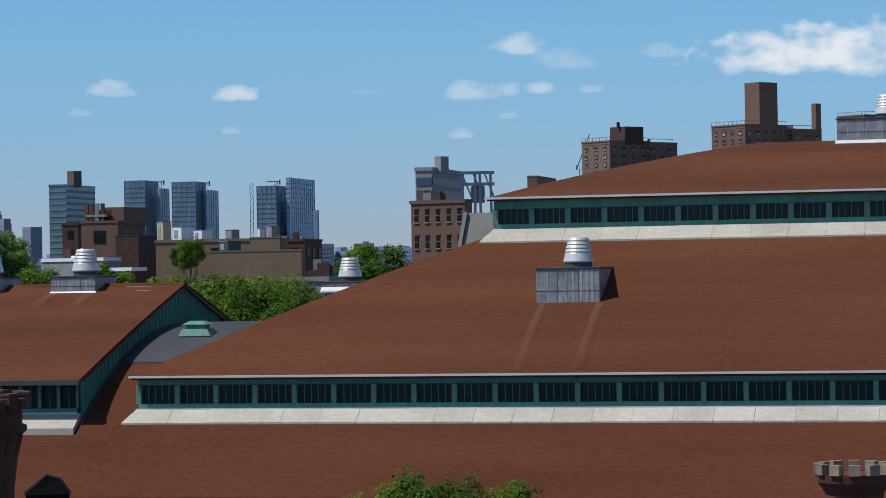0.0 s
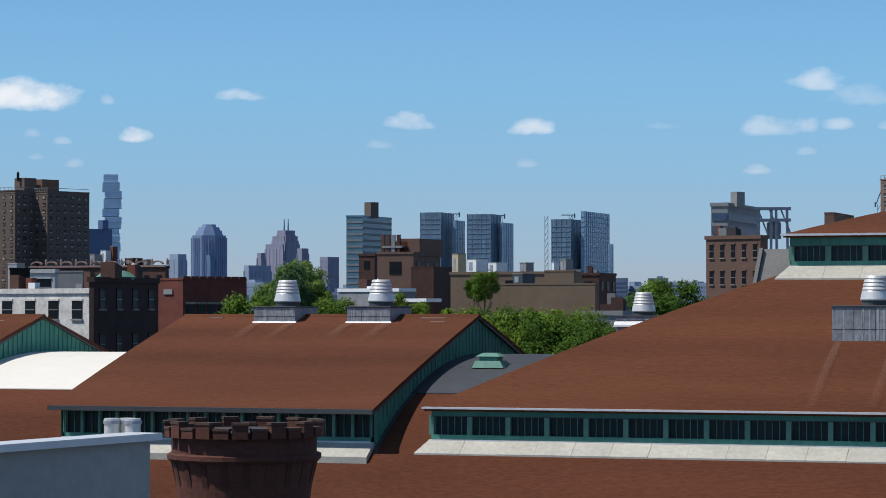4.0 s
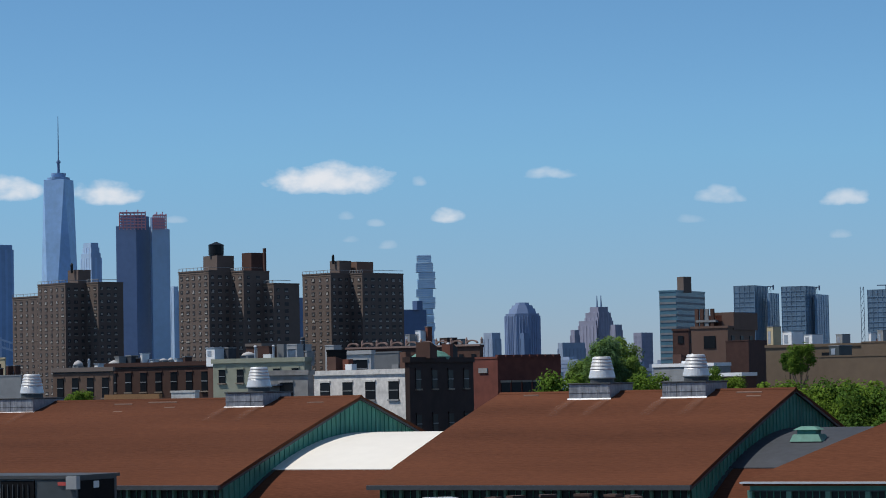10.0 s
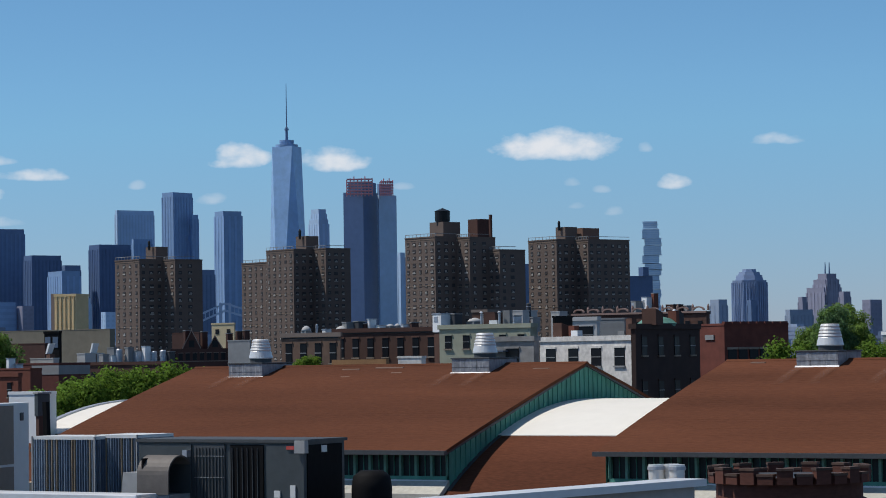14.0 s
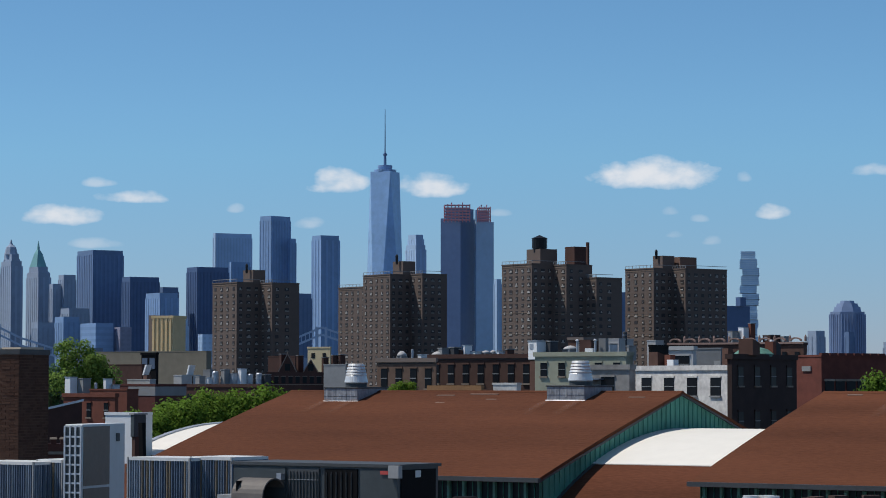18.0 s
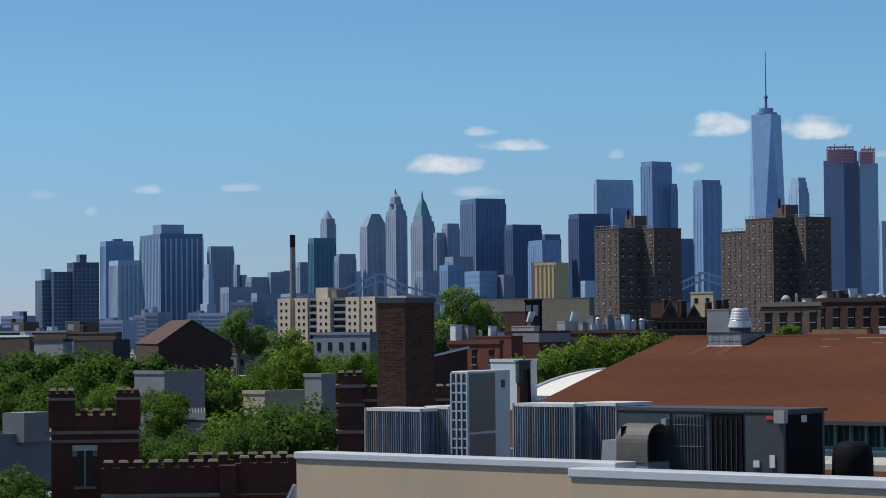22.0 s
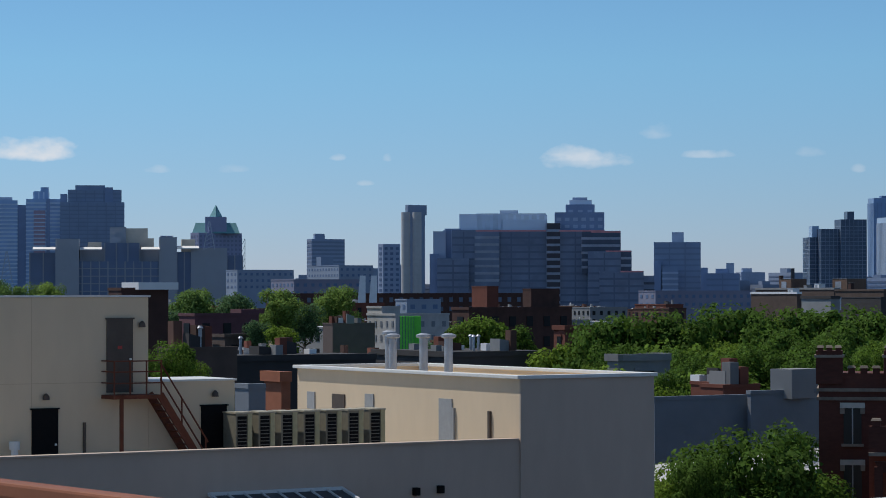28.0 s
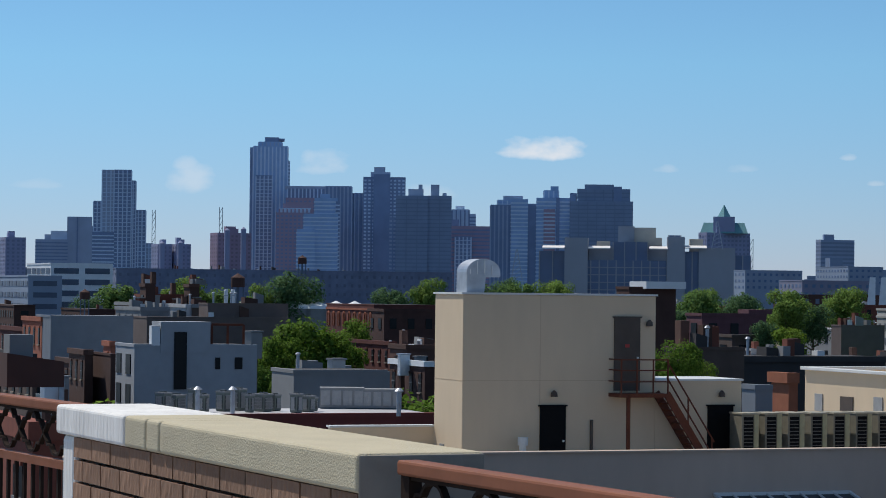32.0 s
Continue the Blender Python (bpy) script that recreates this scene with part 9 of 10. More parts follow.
# same netting in a darker green, painted as its shaded side
part("netting_side", Shape().box(7 * k, 19 * k, .1, 2.6, 0, 17.171), material("green_netting_shaded", (0.15, 0.7, 0.07), 0.8, 0.15), gn_)
for i in range(6):
    part("scaffold_pole", Shape().box((-19 + 5 * i) * k, (-19 + 5 * i) * k + .06, -.08, -.02, 0, 17.171), crane_paint, gn_)
B = lowrise(-27.676, -27.307, -27.11, 115.0, 16.501, material("orange_brick", (0.33, 0.115, 0.06), 0.9, 0.2, 2.0, 0.3, bump=0.0), "small orange brick house with a sash window", rows=1, bay=2.5)
B = lowrise(-31.056, -30.775, -29.762, 180.0, 20.355, dark_brick, "dark brown blank brick block behind the bulkhead", rows=0)
part("penthouse", Shape().box(-2.2, .6, 1, 4, 20.316, 20.817), bright_roof, B)
B = lowrise(-30.006, -29.738, -28.266, 160.0, 16.671, taupe_brick, "brown brick building with a silver flat roof", roof=bright_roof)
clutter(B, 16.671, 5, 19)
B = lowrise(-28.316, -28.021, -27.652, 110.0, 16.138, slate_wall, "small grey roof among the rooftops", rows=0)
wsheds = thing("sawtooth_roof", "row of white sawtooth skylights", "roof", facing(-25.491, 900, -EYE))
k = 900 / 4631.6
for i in range(2):
    part("skylight", Shape().frustum([((-20 + 20 * i) * k, 0, 0), ((2 + 20 * i) * k, 0, 0), ((2 + 20 * i) * k, 4, 0), ((-20 + 20 * i) * k, 4, 0)], [((-8 + 20 * i) * k, 3, 26.295), ((2 + 20 * i) * k, 3, 26.295), ((2 + 20 * i) * k, 4, 26.295), ((-8 + 20 * i) * k, 4, 26.295)]), bright_roof, wsheds)
for b, w, lab, rws in (((-28.511, -28.265, -27.034, 1400.0, 32.903), far_stone, "pale far warehouse among the rooftops", 2), ((-27.527, -27.034, -25.553, 1100.0, 26.079), far_warm, "long far warehouse with windows", 2), ((-26.726, -26.047, -25.305, 1500.0, 36.34), far_stone, "far grey block among the rooftops", 2), ((-19.501, -19.132, -17.05, 1100.0, 21.061), far_warm, "far low warehouses among the rooftops", 1), ((-24.812, -24.564, -23.822, 800.0, 18.322), far_stone, "far grey block among the rooftops", 1)):
    lowrise(*b, w, lab, rows=rws + 1, bay=3.4, floor=3.4, wf=.4, hf=.4, glass=far_dark, roof=silver_roof)
B = lowrise(-9.932, -8.7, -8.549, 420.0, 20.111, slate_wall, "long grey-blue brick row with small windows", rows=2, bay=2.3, wf=.3, hf=.42, floor=3.2, roof=silver_roof)
B = lowrise(-16.961, -15.273, -15.152, 640.0, 21.2, taupe_brick, "low brown brick building with pale roof edges", rows=0, cornice=pale_wall, roof=silver_roof)
B = lowrise(-17.058, -16.071, -15.975, 560.0, 20.16, taupe_brick, "low brick building with a white roof edge", rows=0, cornice=bright_roof, roof=silver_roof)
B = lowrise(-15.249, -14.217, -14.083, 600.0, 20.78, taupe_brick, "brown brick roofline with a flat parapet", rows=0, cornice=taupe_brick)
B = lowrise(-15.975, -15.347, -15.153, 420.0, 19.45, grey_brick, "grey house with a low sloping roof", rows=0, cornice=tar_roof)
B = lowrise(-15.153, -14.278, -13.913, 440.0, 19.25, tar_roof, "dark roofline behind the trees", rows=0)
roof_unit(-16.324, 660, 21.09, 23.48, 6.55, belt_brick2, "brick penthouse or chimney on a low roof", "box")
roof_unit(-15.152, 660, 20.98, 23.51, 7.98, belt_brick2, "brick penthouse or chimney on a low roof", "box")
roof_unit(-16.444, 665, 23.21, 24.34, 0.86, dark_brick, "brick penthouse or chimney on a low roof", "box")
roof_unit(-16.197, 665, 23.18, 26.16, 0.43, black_roofing, "brick penthouse or chimney on a low roof", "box")
roof_unit(-15.648, 650, 20.99, 22.24, 2.53, bright_roof, "brick penthouse or chimney on a low roof", "box")
roof_unit(-15.89, 655, 20.74, 21.86, 1.98, pale_wall, "brick penthouse or chimney on a low roof", "box")
roof_unit(-14.946, 610, 20.6, 22.29, 1.32, dark_brick, "brick penthouse or chimney on a low roof", "box")
roof_unit(-16.216, 570, 19.7, 20.92, 2.46, bright_roof, "brick penthouse or chimney on a low roof", "box")
roof_unit(-15.25, 424, 18.26, 19.17, 0.73, bright_roof, "brick penthouse or chimney on a low roof", "box")
# last quarter
B = lowrise(-43.674, -43.36, -41.587, 260.0, 17.12, slate_wall, "blue-grey windowless house wall", rows=0, grid=GRID, roof=silver_roof)
blue_render = material("pale_blue_grey_render", (0.36, 0.38, 0.41), 0.9, 0.1, 1.5, 0.3, bump=0.0)
B = lowrise(-41.956, -41.554, -38.895, 175.0, 16.164, blue_render, "pale blue-grey modern house with a tall dark window", rows=0, grid=GRID, roof=tar_roof)
for x0, x1, y0, y1 in ((0.076, 0.416, 14.588, 15.378), (0.076 + 1.36, 1.965, 14.6, 15.39)):
    part("window", Shape().box(0, .06, x0 + 4.874 * 1.12, x1 + 4.874 * 1.12, y0, y1), win_dark, B)
for i in range(2):
    for j in range(2):
        w = B["L"]
        part("window", Shape().box(-w * (.3 + .5 * i) - w * .12, -w * (.3 + .5 * i) + w * .12, -.06, 0, 14.734 - 2.0 * j - .5, 15.559 - 2.0 * j), win_dark, B)
part("white_stair_block", Shape().box(-.6, .1, 1.134, 1.7, 16.175, 17.488), bright_roof, B, "white stair block")
part("raised_wall", Shape().box(-2.5, .06, 1.776, 5.176, 15.695, 17.76), blue_render, B)
part("tall_window", Shape().box(.06, .12, 2.683, 3.552, 13.255, 17.084), win_dark, B, "tall dark window")
taupe = material("taupe_rendered_wall", (0.15, 0.115, 0.105), 0.9, 0.15, 0.8, 0.1, bump=0.0)
B = lowrise(-40.171, -39.975, -38.229, 305.0, 18.236, taupe, "taupe rendered blank building above the rooftops", rows=0, grid=GRID)
clutter(B, 18.236, 6, 40)
B = lowrise(-41.635, -41.293, -38.201, 300.0, 16.65, taupe, "brown brick blank building behind a steel frame", rows=0, grid=GRID)
clutter(B, 16.65, 8, 20)
fr = thing("pergola", "rust-red steel frame on a roof", "frame", facing(-39.538, 177, -EYE))
k = 177 / 4631.6
for x in (-28, 0, 28):
    part("column", Shape().box(x * k - .08, x * k + .08, 0, .16, 16.135 - .3, 17.581), rust_paint, fr)
part("beam", Shape().box(-28 * k, 28 * k, 0, .16, 17.504, 17.657), rust_paint, fr)
orange_wall = material("sunlit_orange_brick", (0.36, 0.12, 0.07), 0.9, 0.2, 1.5, 0.3, bump=0.0)
B = lowrise(-43.963, -43.553, -43.251, 264.0, 16.89, orange_wall, "narrow orange brick house end", rows=1, bay=2.0, wf=.3, hf=.5)
B = lowrise(-44.802, -43.671, -43.562, 280.0, 15.51, maroon, "dark red brick house with a flat roof", rows=1, bay=2.2, wf=.3, hf=.45)
B = lowrise(-44.914, -43.736, -43.663, 165.0, 15.73, taupe_brick, "dull brown brick house with a dark parapet", rows=1, bay=2.4, wf=.3, hf=.45, cornice=tar_roof)
B = lowrise(-42.963, -42.623, -42.441, 225.0, 14.6, house_brick, "small brown brick house with stepped gables", rows=1, bay=2.0, wf=.3, hf=.45)
B = lowrise(-42.225, -42.067, -41.969, 232.0, 15.19, orange_wall, "small orange brick gable end", rows=1, bay=2.0, wf=.4, hf=.5)
B = lowrise(-42.44, -42.063, -41.942, 222.0, 14.35, dark_brick, "dark slate-roofed house between the rear walls", rows=0)
B = lowrise(-41.98, -40.318, -39.926, 330.0, 17.93, taupe_brick, "row of brown rooftops with pale edges", rows=0, cornice=pale_wall)
B = lowrise(-35.992, -35.226, -35.028, 215.0, 14.12, dark_brick, "dark brick house with a silver roof edge", rows=1, bay=2.2, wf=.3, hf=.45, cornice=bright_roof)
B = lowrise(-36.862, -35.997, -35.849, 300.0, 14.08, maroon, "maroon brick house behind the trees", rows=1, bay=2.4, wf=.3, hf=.4)
B = lowrise(-38.568, -38.088, -36.039, 150.0, 15.31, pale_wall, "grey rear house with a cream end wall", rows=0)
roof_unit(-43.522, 150, 14.36, 15.0, 0.58, bright_roof, "pale unit or hut on a rear rooftop", "box")
roof_unit(-43.292, 152, 14.29, 14.81, 0.66, pale_wall, "pale unit or hut on a rear rooftop", "box")
roof_unit(-43.146, 150, 14.24, 14.75, 0.39, galvanised, "pale unit or hut on a rear rooftop", "drum")
roof_unit(-37.305, 156, 15.07, 15.84, 0.71, dull_white, "pale unit or hut on a rear rooftop", "box")
roof_unit(-41.516, 340, 17.42, 18.66, 1.47, rust_brick, "pale unit or hut on a rear rooftop", "box")
roof_unit(-41.186, 345, 17.4, 18.96, 1.04, pale_wall, "pale unit or hut on a rear rooftop", "box")
roof_unit(-40.697, 340, 17.47, 18.56, 1.32, dark_brick, "pale unit or hut on a rear rooftop", "box")
roof_unit(-40.293, 345, 17.46, 18.79, 1.19, belt_brick2, "pale unit or hut on a rear rooftop", "box")
roof_unit(-40.966, 340, 17.45, 18.4, 0.73, galvanised, "pale unit or hut on a rear rooftop", "drum")
roof_unit(-35.794, 218, 13.92, 14.67, 0.56, bright_roof, "pale unit or hut on a rear rooftop", "box")
roof_unit(-35.436, 220, 13.87, 14.44, 0.66, pale_wall, "pale unit or hut on a rear rooftop", "box")
roof_unit(-39.619, 320, 18.3, 19.95, 0.69, bright_roof, "pale unit or hut on a rear rooftop", "drum")
roof_unit(-39.472, 322, 18.3, 19.96, 0.7, bright_roof, "pale unit or hut on a rear rooftop", "drum")
roof_unit(-39.098, 185, 16.09, 16.96, 1.08, pale_wall, "pale unit or hut on a rear rooftop", "box")
B = lowrise(-37.39, -36.352, -34.646, 420.0, 17.66, maroon, "long red brick building with an arcaded front", rows=0)
for i in range(9):
    x = -B["L"] * (i + .5) / 9
    bay_ = part("arched_bay", ribbon([(x - .42, 17.66 - 3.6)] + [(x - .42 * math.cos(math.pi * k / 8), 17.66 - 1.7 + .42 * math.sin(math.pi * k / 8)) for k in range(9)] + [(x + .42, 17.66 - 3.6)], .2, .4), orange_wall, B)
    part("window", Shape().box(x - .34, x + .34, -.06, .02, 17.66 - 3.5, 17.66 - 1.6), win_dark, bay_)
part("string_course", Shape().box(-B["L"], .1, -.15, .1, 17.66 - .9, 17.66 - .6), orange_wall, B)
B = lowrise(-36.475, -36.129, -34.954, 415.0, 16.997, dark_brick, "dark red brick building among the rooftops", rows=1, grid=GRID)
B = lowrise(-35.996, -35.625, -34.945, 240.0, 14.972, house_brick, "brick house with silver roofs", rows=1, roof=bright_roof, grid=GRID)
clutter(B, 14.972, 6, 21)
B = lowrise(-38.396, -37.965, -35.99, 190.0, 13.977, pale_wall, "grey rear house with a stair head", rows=0, grid=GRID)
clutter(B, 13.977, 4, 22)
B = lowrise(-44.441, -44.2, -43.646, 300.0, 14.721, dark_brick, "dark red brick house among the rooftops", rows=1, grid=GRID)
B = lowrise(-43.227, -42.621, -41.952, 230.0, 13.547, house_brick, "small brick houses with dormers", rows=1, grid=GRID)
B = lowrise(-46.9, -46.254, -44.72, 900.0, 28.1, far_stone, "broad grey office building with window rows", rows=6, bay=6, wf=.72, hf=.45, glass=win_blue, grid=GRID)
B = lowrise(-46.9, -46.3, -45.077, 520.0, 17.0, dark_brick, "dark brick warehouse among the rooftops", rows=2, grid=GRID)
# panes lifted from black, as haze in their colour
office_panes = material("hazy_office_panes", (0.075, 0.1, 0.16), 0.35, 0.3, 0.2, 0.05, bump=0.0)
B = lowrise(-43.883, -43.375, -42.04, 800.0, 27.191, bright_roof, "white office block with wide dark window rows", rows=6, bay=7.2, wf=.8, hf=.5, glass=office_panes, floor=3.4, grid=GRID)
B = lowrise(-44.457, -43.855, -43.13, 760.0, 23.188, far_stone, "grey office block with rows of windows", rows=4, bay=5, wf=.7, hf=.45, glass=office_panes, grid=GRID)
B = lowrise(-44.426, -44.306, -43.704, 200.0, 12.733, silver_roof, "cluttered silver roofs among the rooftops", roof=bright_roof, rows=0, grid=GRID)
clutter(B, 12.733, 6, 23)
B = lowrise(-44.429, -43.947, -42.981, 215.0, 12.836, house_brick, "brick house with a flat silver roof", rows=1, roof=bright_roof, grid=GRID)
for a in (-38.045, -37.613, -37.181, -36.774):
    tent = thing("white_tent", "white peaked event tent", "tent", Matrix.Translation(polar(a, 620)), "white tents")
    z = 16.413
    part("canopy", Shape().tube(0, 0, [(z - .9, 4.2), (z - .2, 3.8), (z + .5, 1.2), (z + 1.0, .1)], 10), bright_roof, tent)
    part("side", Shape().tube(0, 0, [(0, 2.8), (z - .9, 4.0)], 10), pale_wall, tent)
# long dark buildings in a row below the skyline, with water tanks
# wall brightened to blue-grey: the veil of distance is painted on
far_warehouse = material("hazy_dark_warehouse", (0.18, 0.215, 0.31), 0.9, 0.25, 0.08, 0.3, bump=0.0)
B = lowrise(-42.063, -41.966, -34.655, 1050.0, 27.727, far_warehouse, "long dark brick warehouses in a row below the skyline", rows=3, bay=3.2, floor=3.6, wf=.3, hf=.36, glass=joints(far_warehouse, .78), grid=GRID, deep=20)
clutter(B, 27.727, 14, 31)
B = lowrise(-27.65, -27.281, -21.597, 900.0, 20.132, dark_brick, "long dark brick warehouses with many windows", rows=2, bay=4, glass=win_blue, grid=GRID, deep=20)
for a, d, z0, z1 in ((-37.932, 1040, 28.271, 33.653), (-39.33, 340, 19.244, 22.024), (-42.639, 330, 17.795, 19.771)):
    wt = thing("water_tank", "dark wooden rooftop water tank on steel legs", "water tank", Matrix.Translation(polar(a, d)), "rooftop water tanks")
    h = z1 - z0
    part("barrel", Shape().tube(0, 0, [(z0 + h * .35, h * .33), (z0 + h * .8, h * .33), (z1, .05)], 14), dark_brick, wt)
    for i in range(4):
        an = math.pi / 4 + i * math.pi / 2
        part("leg", Shape().bar((h * .26 * math.cos(an), h * .26 * math.sin(an), 0), (h * .26 * math.cos(an), h * .26 * math.sin(an), z0 + h * .38), h * .05), crane_paint, wt)
for b, w, lab in (((-41.449, -41.327, -41.119, 340.0, 20.504), dark_brick, "small brown brick roof block"), ((-40.495, -40.373, -40.164, 345.0, 20.501), house_brick, "small square brick stair tower"), ((-41.544, -41.177, -40.443, 350.0, 19.102), rust_brick, "low brick house with a red cornice"), ((-41.053, -40.441, -39.975, 330.0, 17.922), silver_roof, "cluttered silver rooftop with pipes and units"), ((-41.967, -41.418, -40.807, 320.0, 17.587), grey_brick, "grey rendered house among the rooftops")):
    B = lowrise(*b, w, lab, rows=1, grid=GRID)
    clutter(B, b[4], 5, int(b[0] * 7) % 97)
B = lowrise(-26.398, -26.19, -25.264, 340.0, 16.126, taupe, "taupe blank building with a cluttered roof deck", rows=0, grid=GRID)
clutter(B, 16.126, 10, 61)
B = lowrise(-28.904, -28.535, -27.675, 380.0, 14.112, taupe_brick, "dull brown brick house among the trees", rows=1, grid=GRID)
# the dark red roof with its cooling units
B = lowrise(-41.51, -40.778, -34.867, 105.0, 14.873, material("dark_red_fascia", (0.17, 0.04, 0.035), 0.85, 0.2, 1.0, 0.2, bump=0.0), "dark red roof edge below rows of cooling units", roof=silver_roof, rows=0, grid=GRID, deep=8)
top = 14.873
first = None
unit_green = material("grey_green_casing", (0.16, 0.185, 0.17), 0.6, 0.2, 4.0, 0.8)
for i, (a, w, h) in enumerate([(-41.001, 0.47, 0.79), (-40.751, 0.59, 0.68), (-40.316, 0.4, 0.88), (-40.083, 0.3, 0.72), (-39.691, 0.44, 0.83), (-39.359, 0.47, 0.91), (-39.089, 0.27, 0.74), (-38.843, 0.54, 0.74), (-38.56, 0.37, 0.68), (-38.092, 0.37, 0.79), (-37.833, 0.4, 0.68), (-37.661, 0.2, 0.58)]):
    u_ = thing("condenser_unit", "grey-green condenser with wire guards on a dark red roof", "air conditioner", facing(a, 108 + (i % 3) * .8, top - EYE) @ Matrix.Rotation(radians(-42), 4, "Z"), "condensers on the dark red roof")
    part("casing", Shape().box(-w / 2, w / 2, 0, w, .08, h), unit_green, u_)
    for side in (0, 1):
        face = part("coil_face", Shape().box(-w / 2 + .06, w / 2 - .06, -.03, 0, .16, h - .1) if side == 0 else Shape().box(w / 2, w / 2 + .03, .06, w - .06, .16, h - .1), grey_paint, u_, "dark coil behind a wire guard")
        guard = Shape()
        for k in range(7):
            f = .1 + (w - .2) * k / 6
            guard.box(-w / 2 + f - .012, -w / 2 + f + .012, -.05, -.03, .16, h - .1) if side == 0 else guard.box(w / 2 + .03, w / 2 + .05, f - .012, f + .012, .16, h - .1)
        for k in range(4):
            z = .18 + (h - .32) * k / 3
            guard.box(-w / 2 + .06, w / 2 - .06, -.045, -.03, z, z + .025) if side == 0 else guard.box(w / 2 + .03, w / 2 + .045, .06, w - .06, z, z + .025)
        part("wire_guard", guard, louvre_paint, face, kind="stuff")
    part("lid", Shape().box(-w / 2 - .03, w / 2 + .03, -.03, w + .03, h, h + .06), pale_wall, u_)
    part("fan_guard", Shape().tube(0, w / 2, [(h + .06, w * .36), (h + .11, w * .34), (h + .12, w * .1)], 14), grey_paint, u_)
    part("skid", Shape().box(-w / 2, w / 2, .05, w - .05, 0, .08), dark_trim, u_)
for a, w, h in ((-37.032, 1.9, .95), (-36.156, 1.7, .9)):
    u_ = thing("rooftop_air_handler", "pale grey rooftop air handler", "air handler", facing(a, 112, top - EYE))
    part("casing", Shape().box(-w / 2, w / 2, 0, 1.2, .1, h), pale_wall, u_)
    part("base", Shape().box(-w / 2, w / 2, 0.1, 1.1, 0, .1), crane_paint, u_)
    for k_ in range(4):
        part("panel", Shape().box(-w / 2 + .06 + k_ * w / 4, -w / 2 - .04 + (k_ + 1) * w / 4, -.03, 0, .2, h - .12), louvre_paint, u_)
for a in (-40.174, -39.412, -35.788):
    fl = thing("vent_pipe", "slim roof vent pipe with a cap", "pipe", Matrix.Translation(polar(a, 107, top)))
    part("pipe", Shape().tube(0, 0, [(0, .09), (1.0, .09), (1.02, .2), (1.15, .05)], 10), galvanised, fl)

# red brick block below the far end of the terrace
B = lowrise(-46.334, -43.7, -43.072, 62, 16.75, material("sunlit_red_brick", (0.24, 0.07, 0.045), 0.9, 0.25, 3.0, 0.4), "red brick house wall below the terrace rail", rows=1, bay=3.0, grid=GRID)
clutter(B, 17.46, 3, 51)
hd = thing("roof_hood", "dark slanted sheet-metal hood beside the turret", "roof vent", facing(12.879, 72, -EYE))
k, z0, z1 = 72 / 4631.6, 14.135, 14.652
k *= 1.15
part("body", Shape().box(-30 * k, 36 * k, 0, 1.0, 0, z0), black_paint, hd)
part("hood", Shape().frustum([(-32 * k, -.1, z0), (38 * k, -.1, z0), (38 * k, 1.1, z0), (-32 * k, 1.1, z0)], [(2 * k, 0, z1), (20 * k, 0, z1 - .1), (24 * k, .6, z1 - .12), (2 * k, .6, z1)]), black_paint, hd)
# second turret at the hall's near corner
tu = thing("brick_turret", "small crenellated red brick turret", "turret", Matrix.Translation(polar(30.438, 66, 14.812)))
part("shaft", Shape().tube(0, 0, [(-14.812, .7), (-.5, .72), (-.2, .92), (0, .95)], 24), turret_brick, tu)
for i in range(12):
    mr = part("merlon", Shape().box(-.14, .14, -.12, .1, 0, .26), cap_stone, tu)
    mr.matrix_basis = Matrix.Rotation(2 * math.pi * i / 12, 4, "Z") @ Matrix.Translation((0, -.88, 0))

# ---- everyday rooftops that fill the blocks between ----
rng = random.Random(11)
WALLS = [house_brick, house_brick, dark_brick, rust_brick, grey_brick, pale_wall, cream_brick, white_brick]
WORDS = {house_brick: "brown brick", dark_brick: "dark brick", rust_brick: "red brick", grey_brick: "grey rendered", pale_wall: "pale grey", cream_brick: "tan brick", white_brick: "white-painted"}
count = 0
for d in (205, 250, 300, 360, 430, 520, 640, 800, 1000, 1250):
    turn = -47.0
    while turn < 33:
        width = rng.uniform(7, 16) * (1 + d / 900)
        span = math.degrees(width / d)
        if rng.random() < .62 and not (-9 < turn < 33 and d < 230) and not (-21 < turn < -10 and d < 310):
            wall = rng.choice(WALLS)
            top = rng.uniform(9.5, 13.5) + (d > 600) * rng.uniform(0, 5)
            B = lowrise(turn, turn + span * rng.uniform(.35, .7), turn + span, d * rng.uniform(.95, 1.05), top, wall, WORDS[wall] + " row house with a flat roof", roof=rng.choice(ROOFS + [bright_roof]), rows=0 if d < 330 else 2, floor=3.2, bay=3.0, name="row_house")
            clutter(B, top, 5 if d < 500 else 3, count)
            count += 1
        turn += span * rng.uniform(1.0, 1.5)


# ---- trees ----
# bluer copies of the leaf greens, for the haze over far trees
FAR_LEAVES = [leaf_material("hazed_leaf_green", (0.125, 0.215, 0.06)), leaf_material("hazed_leaf_deep_green", (0.085, 0.16, 0.07)), leaf_material("hazed_leaf_bright_green", (0.155, 0.245, 0.055))]
LEAVES = [leaf_material("leaf_green", (0.105, 0.185, 0.026)), leaf_material("leaf_deep_green", (0.074, 0.142, 0.024)), leaf_material("leaf_bright_green", (0.14, 0.225, 0.03))]


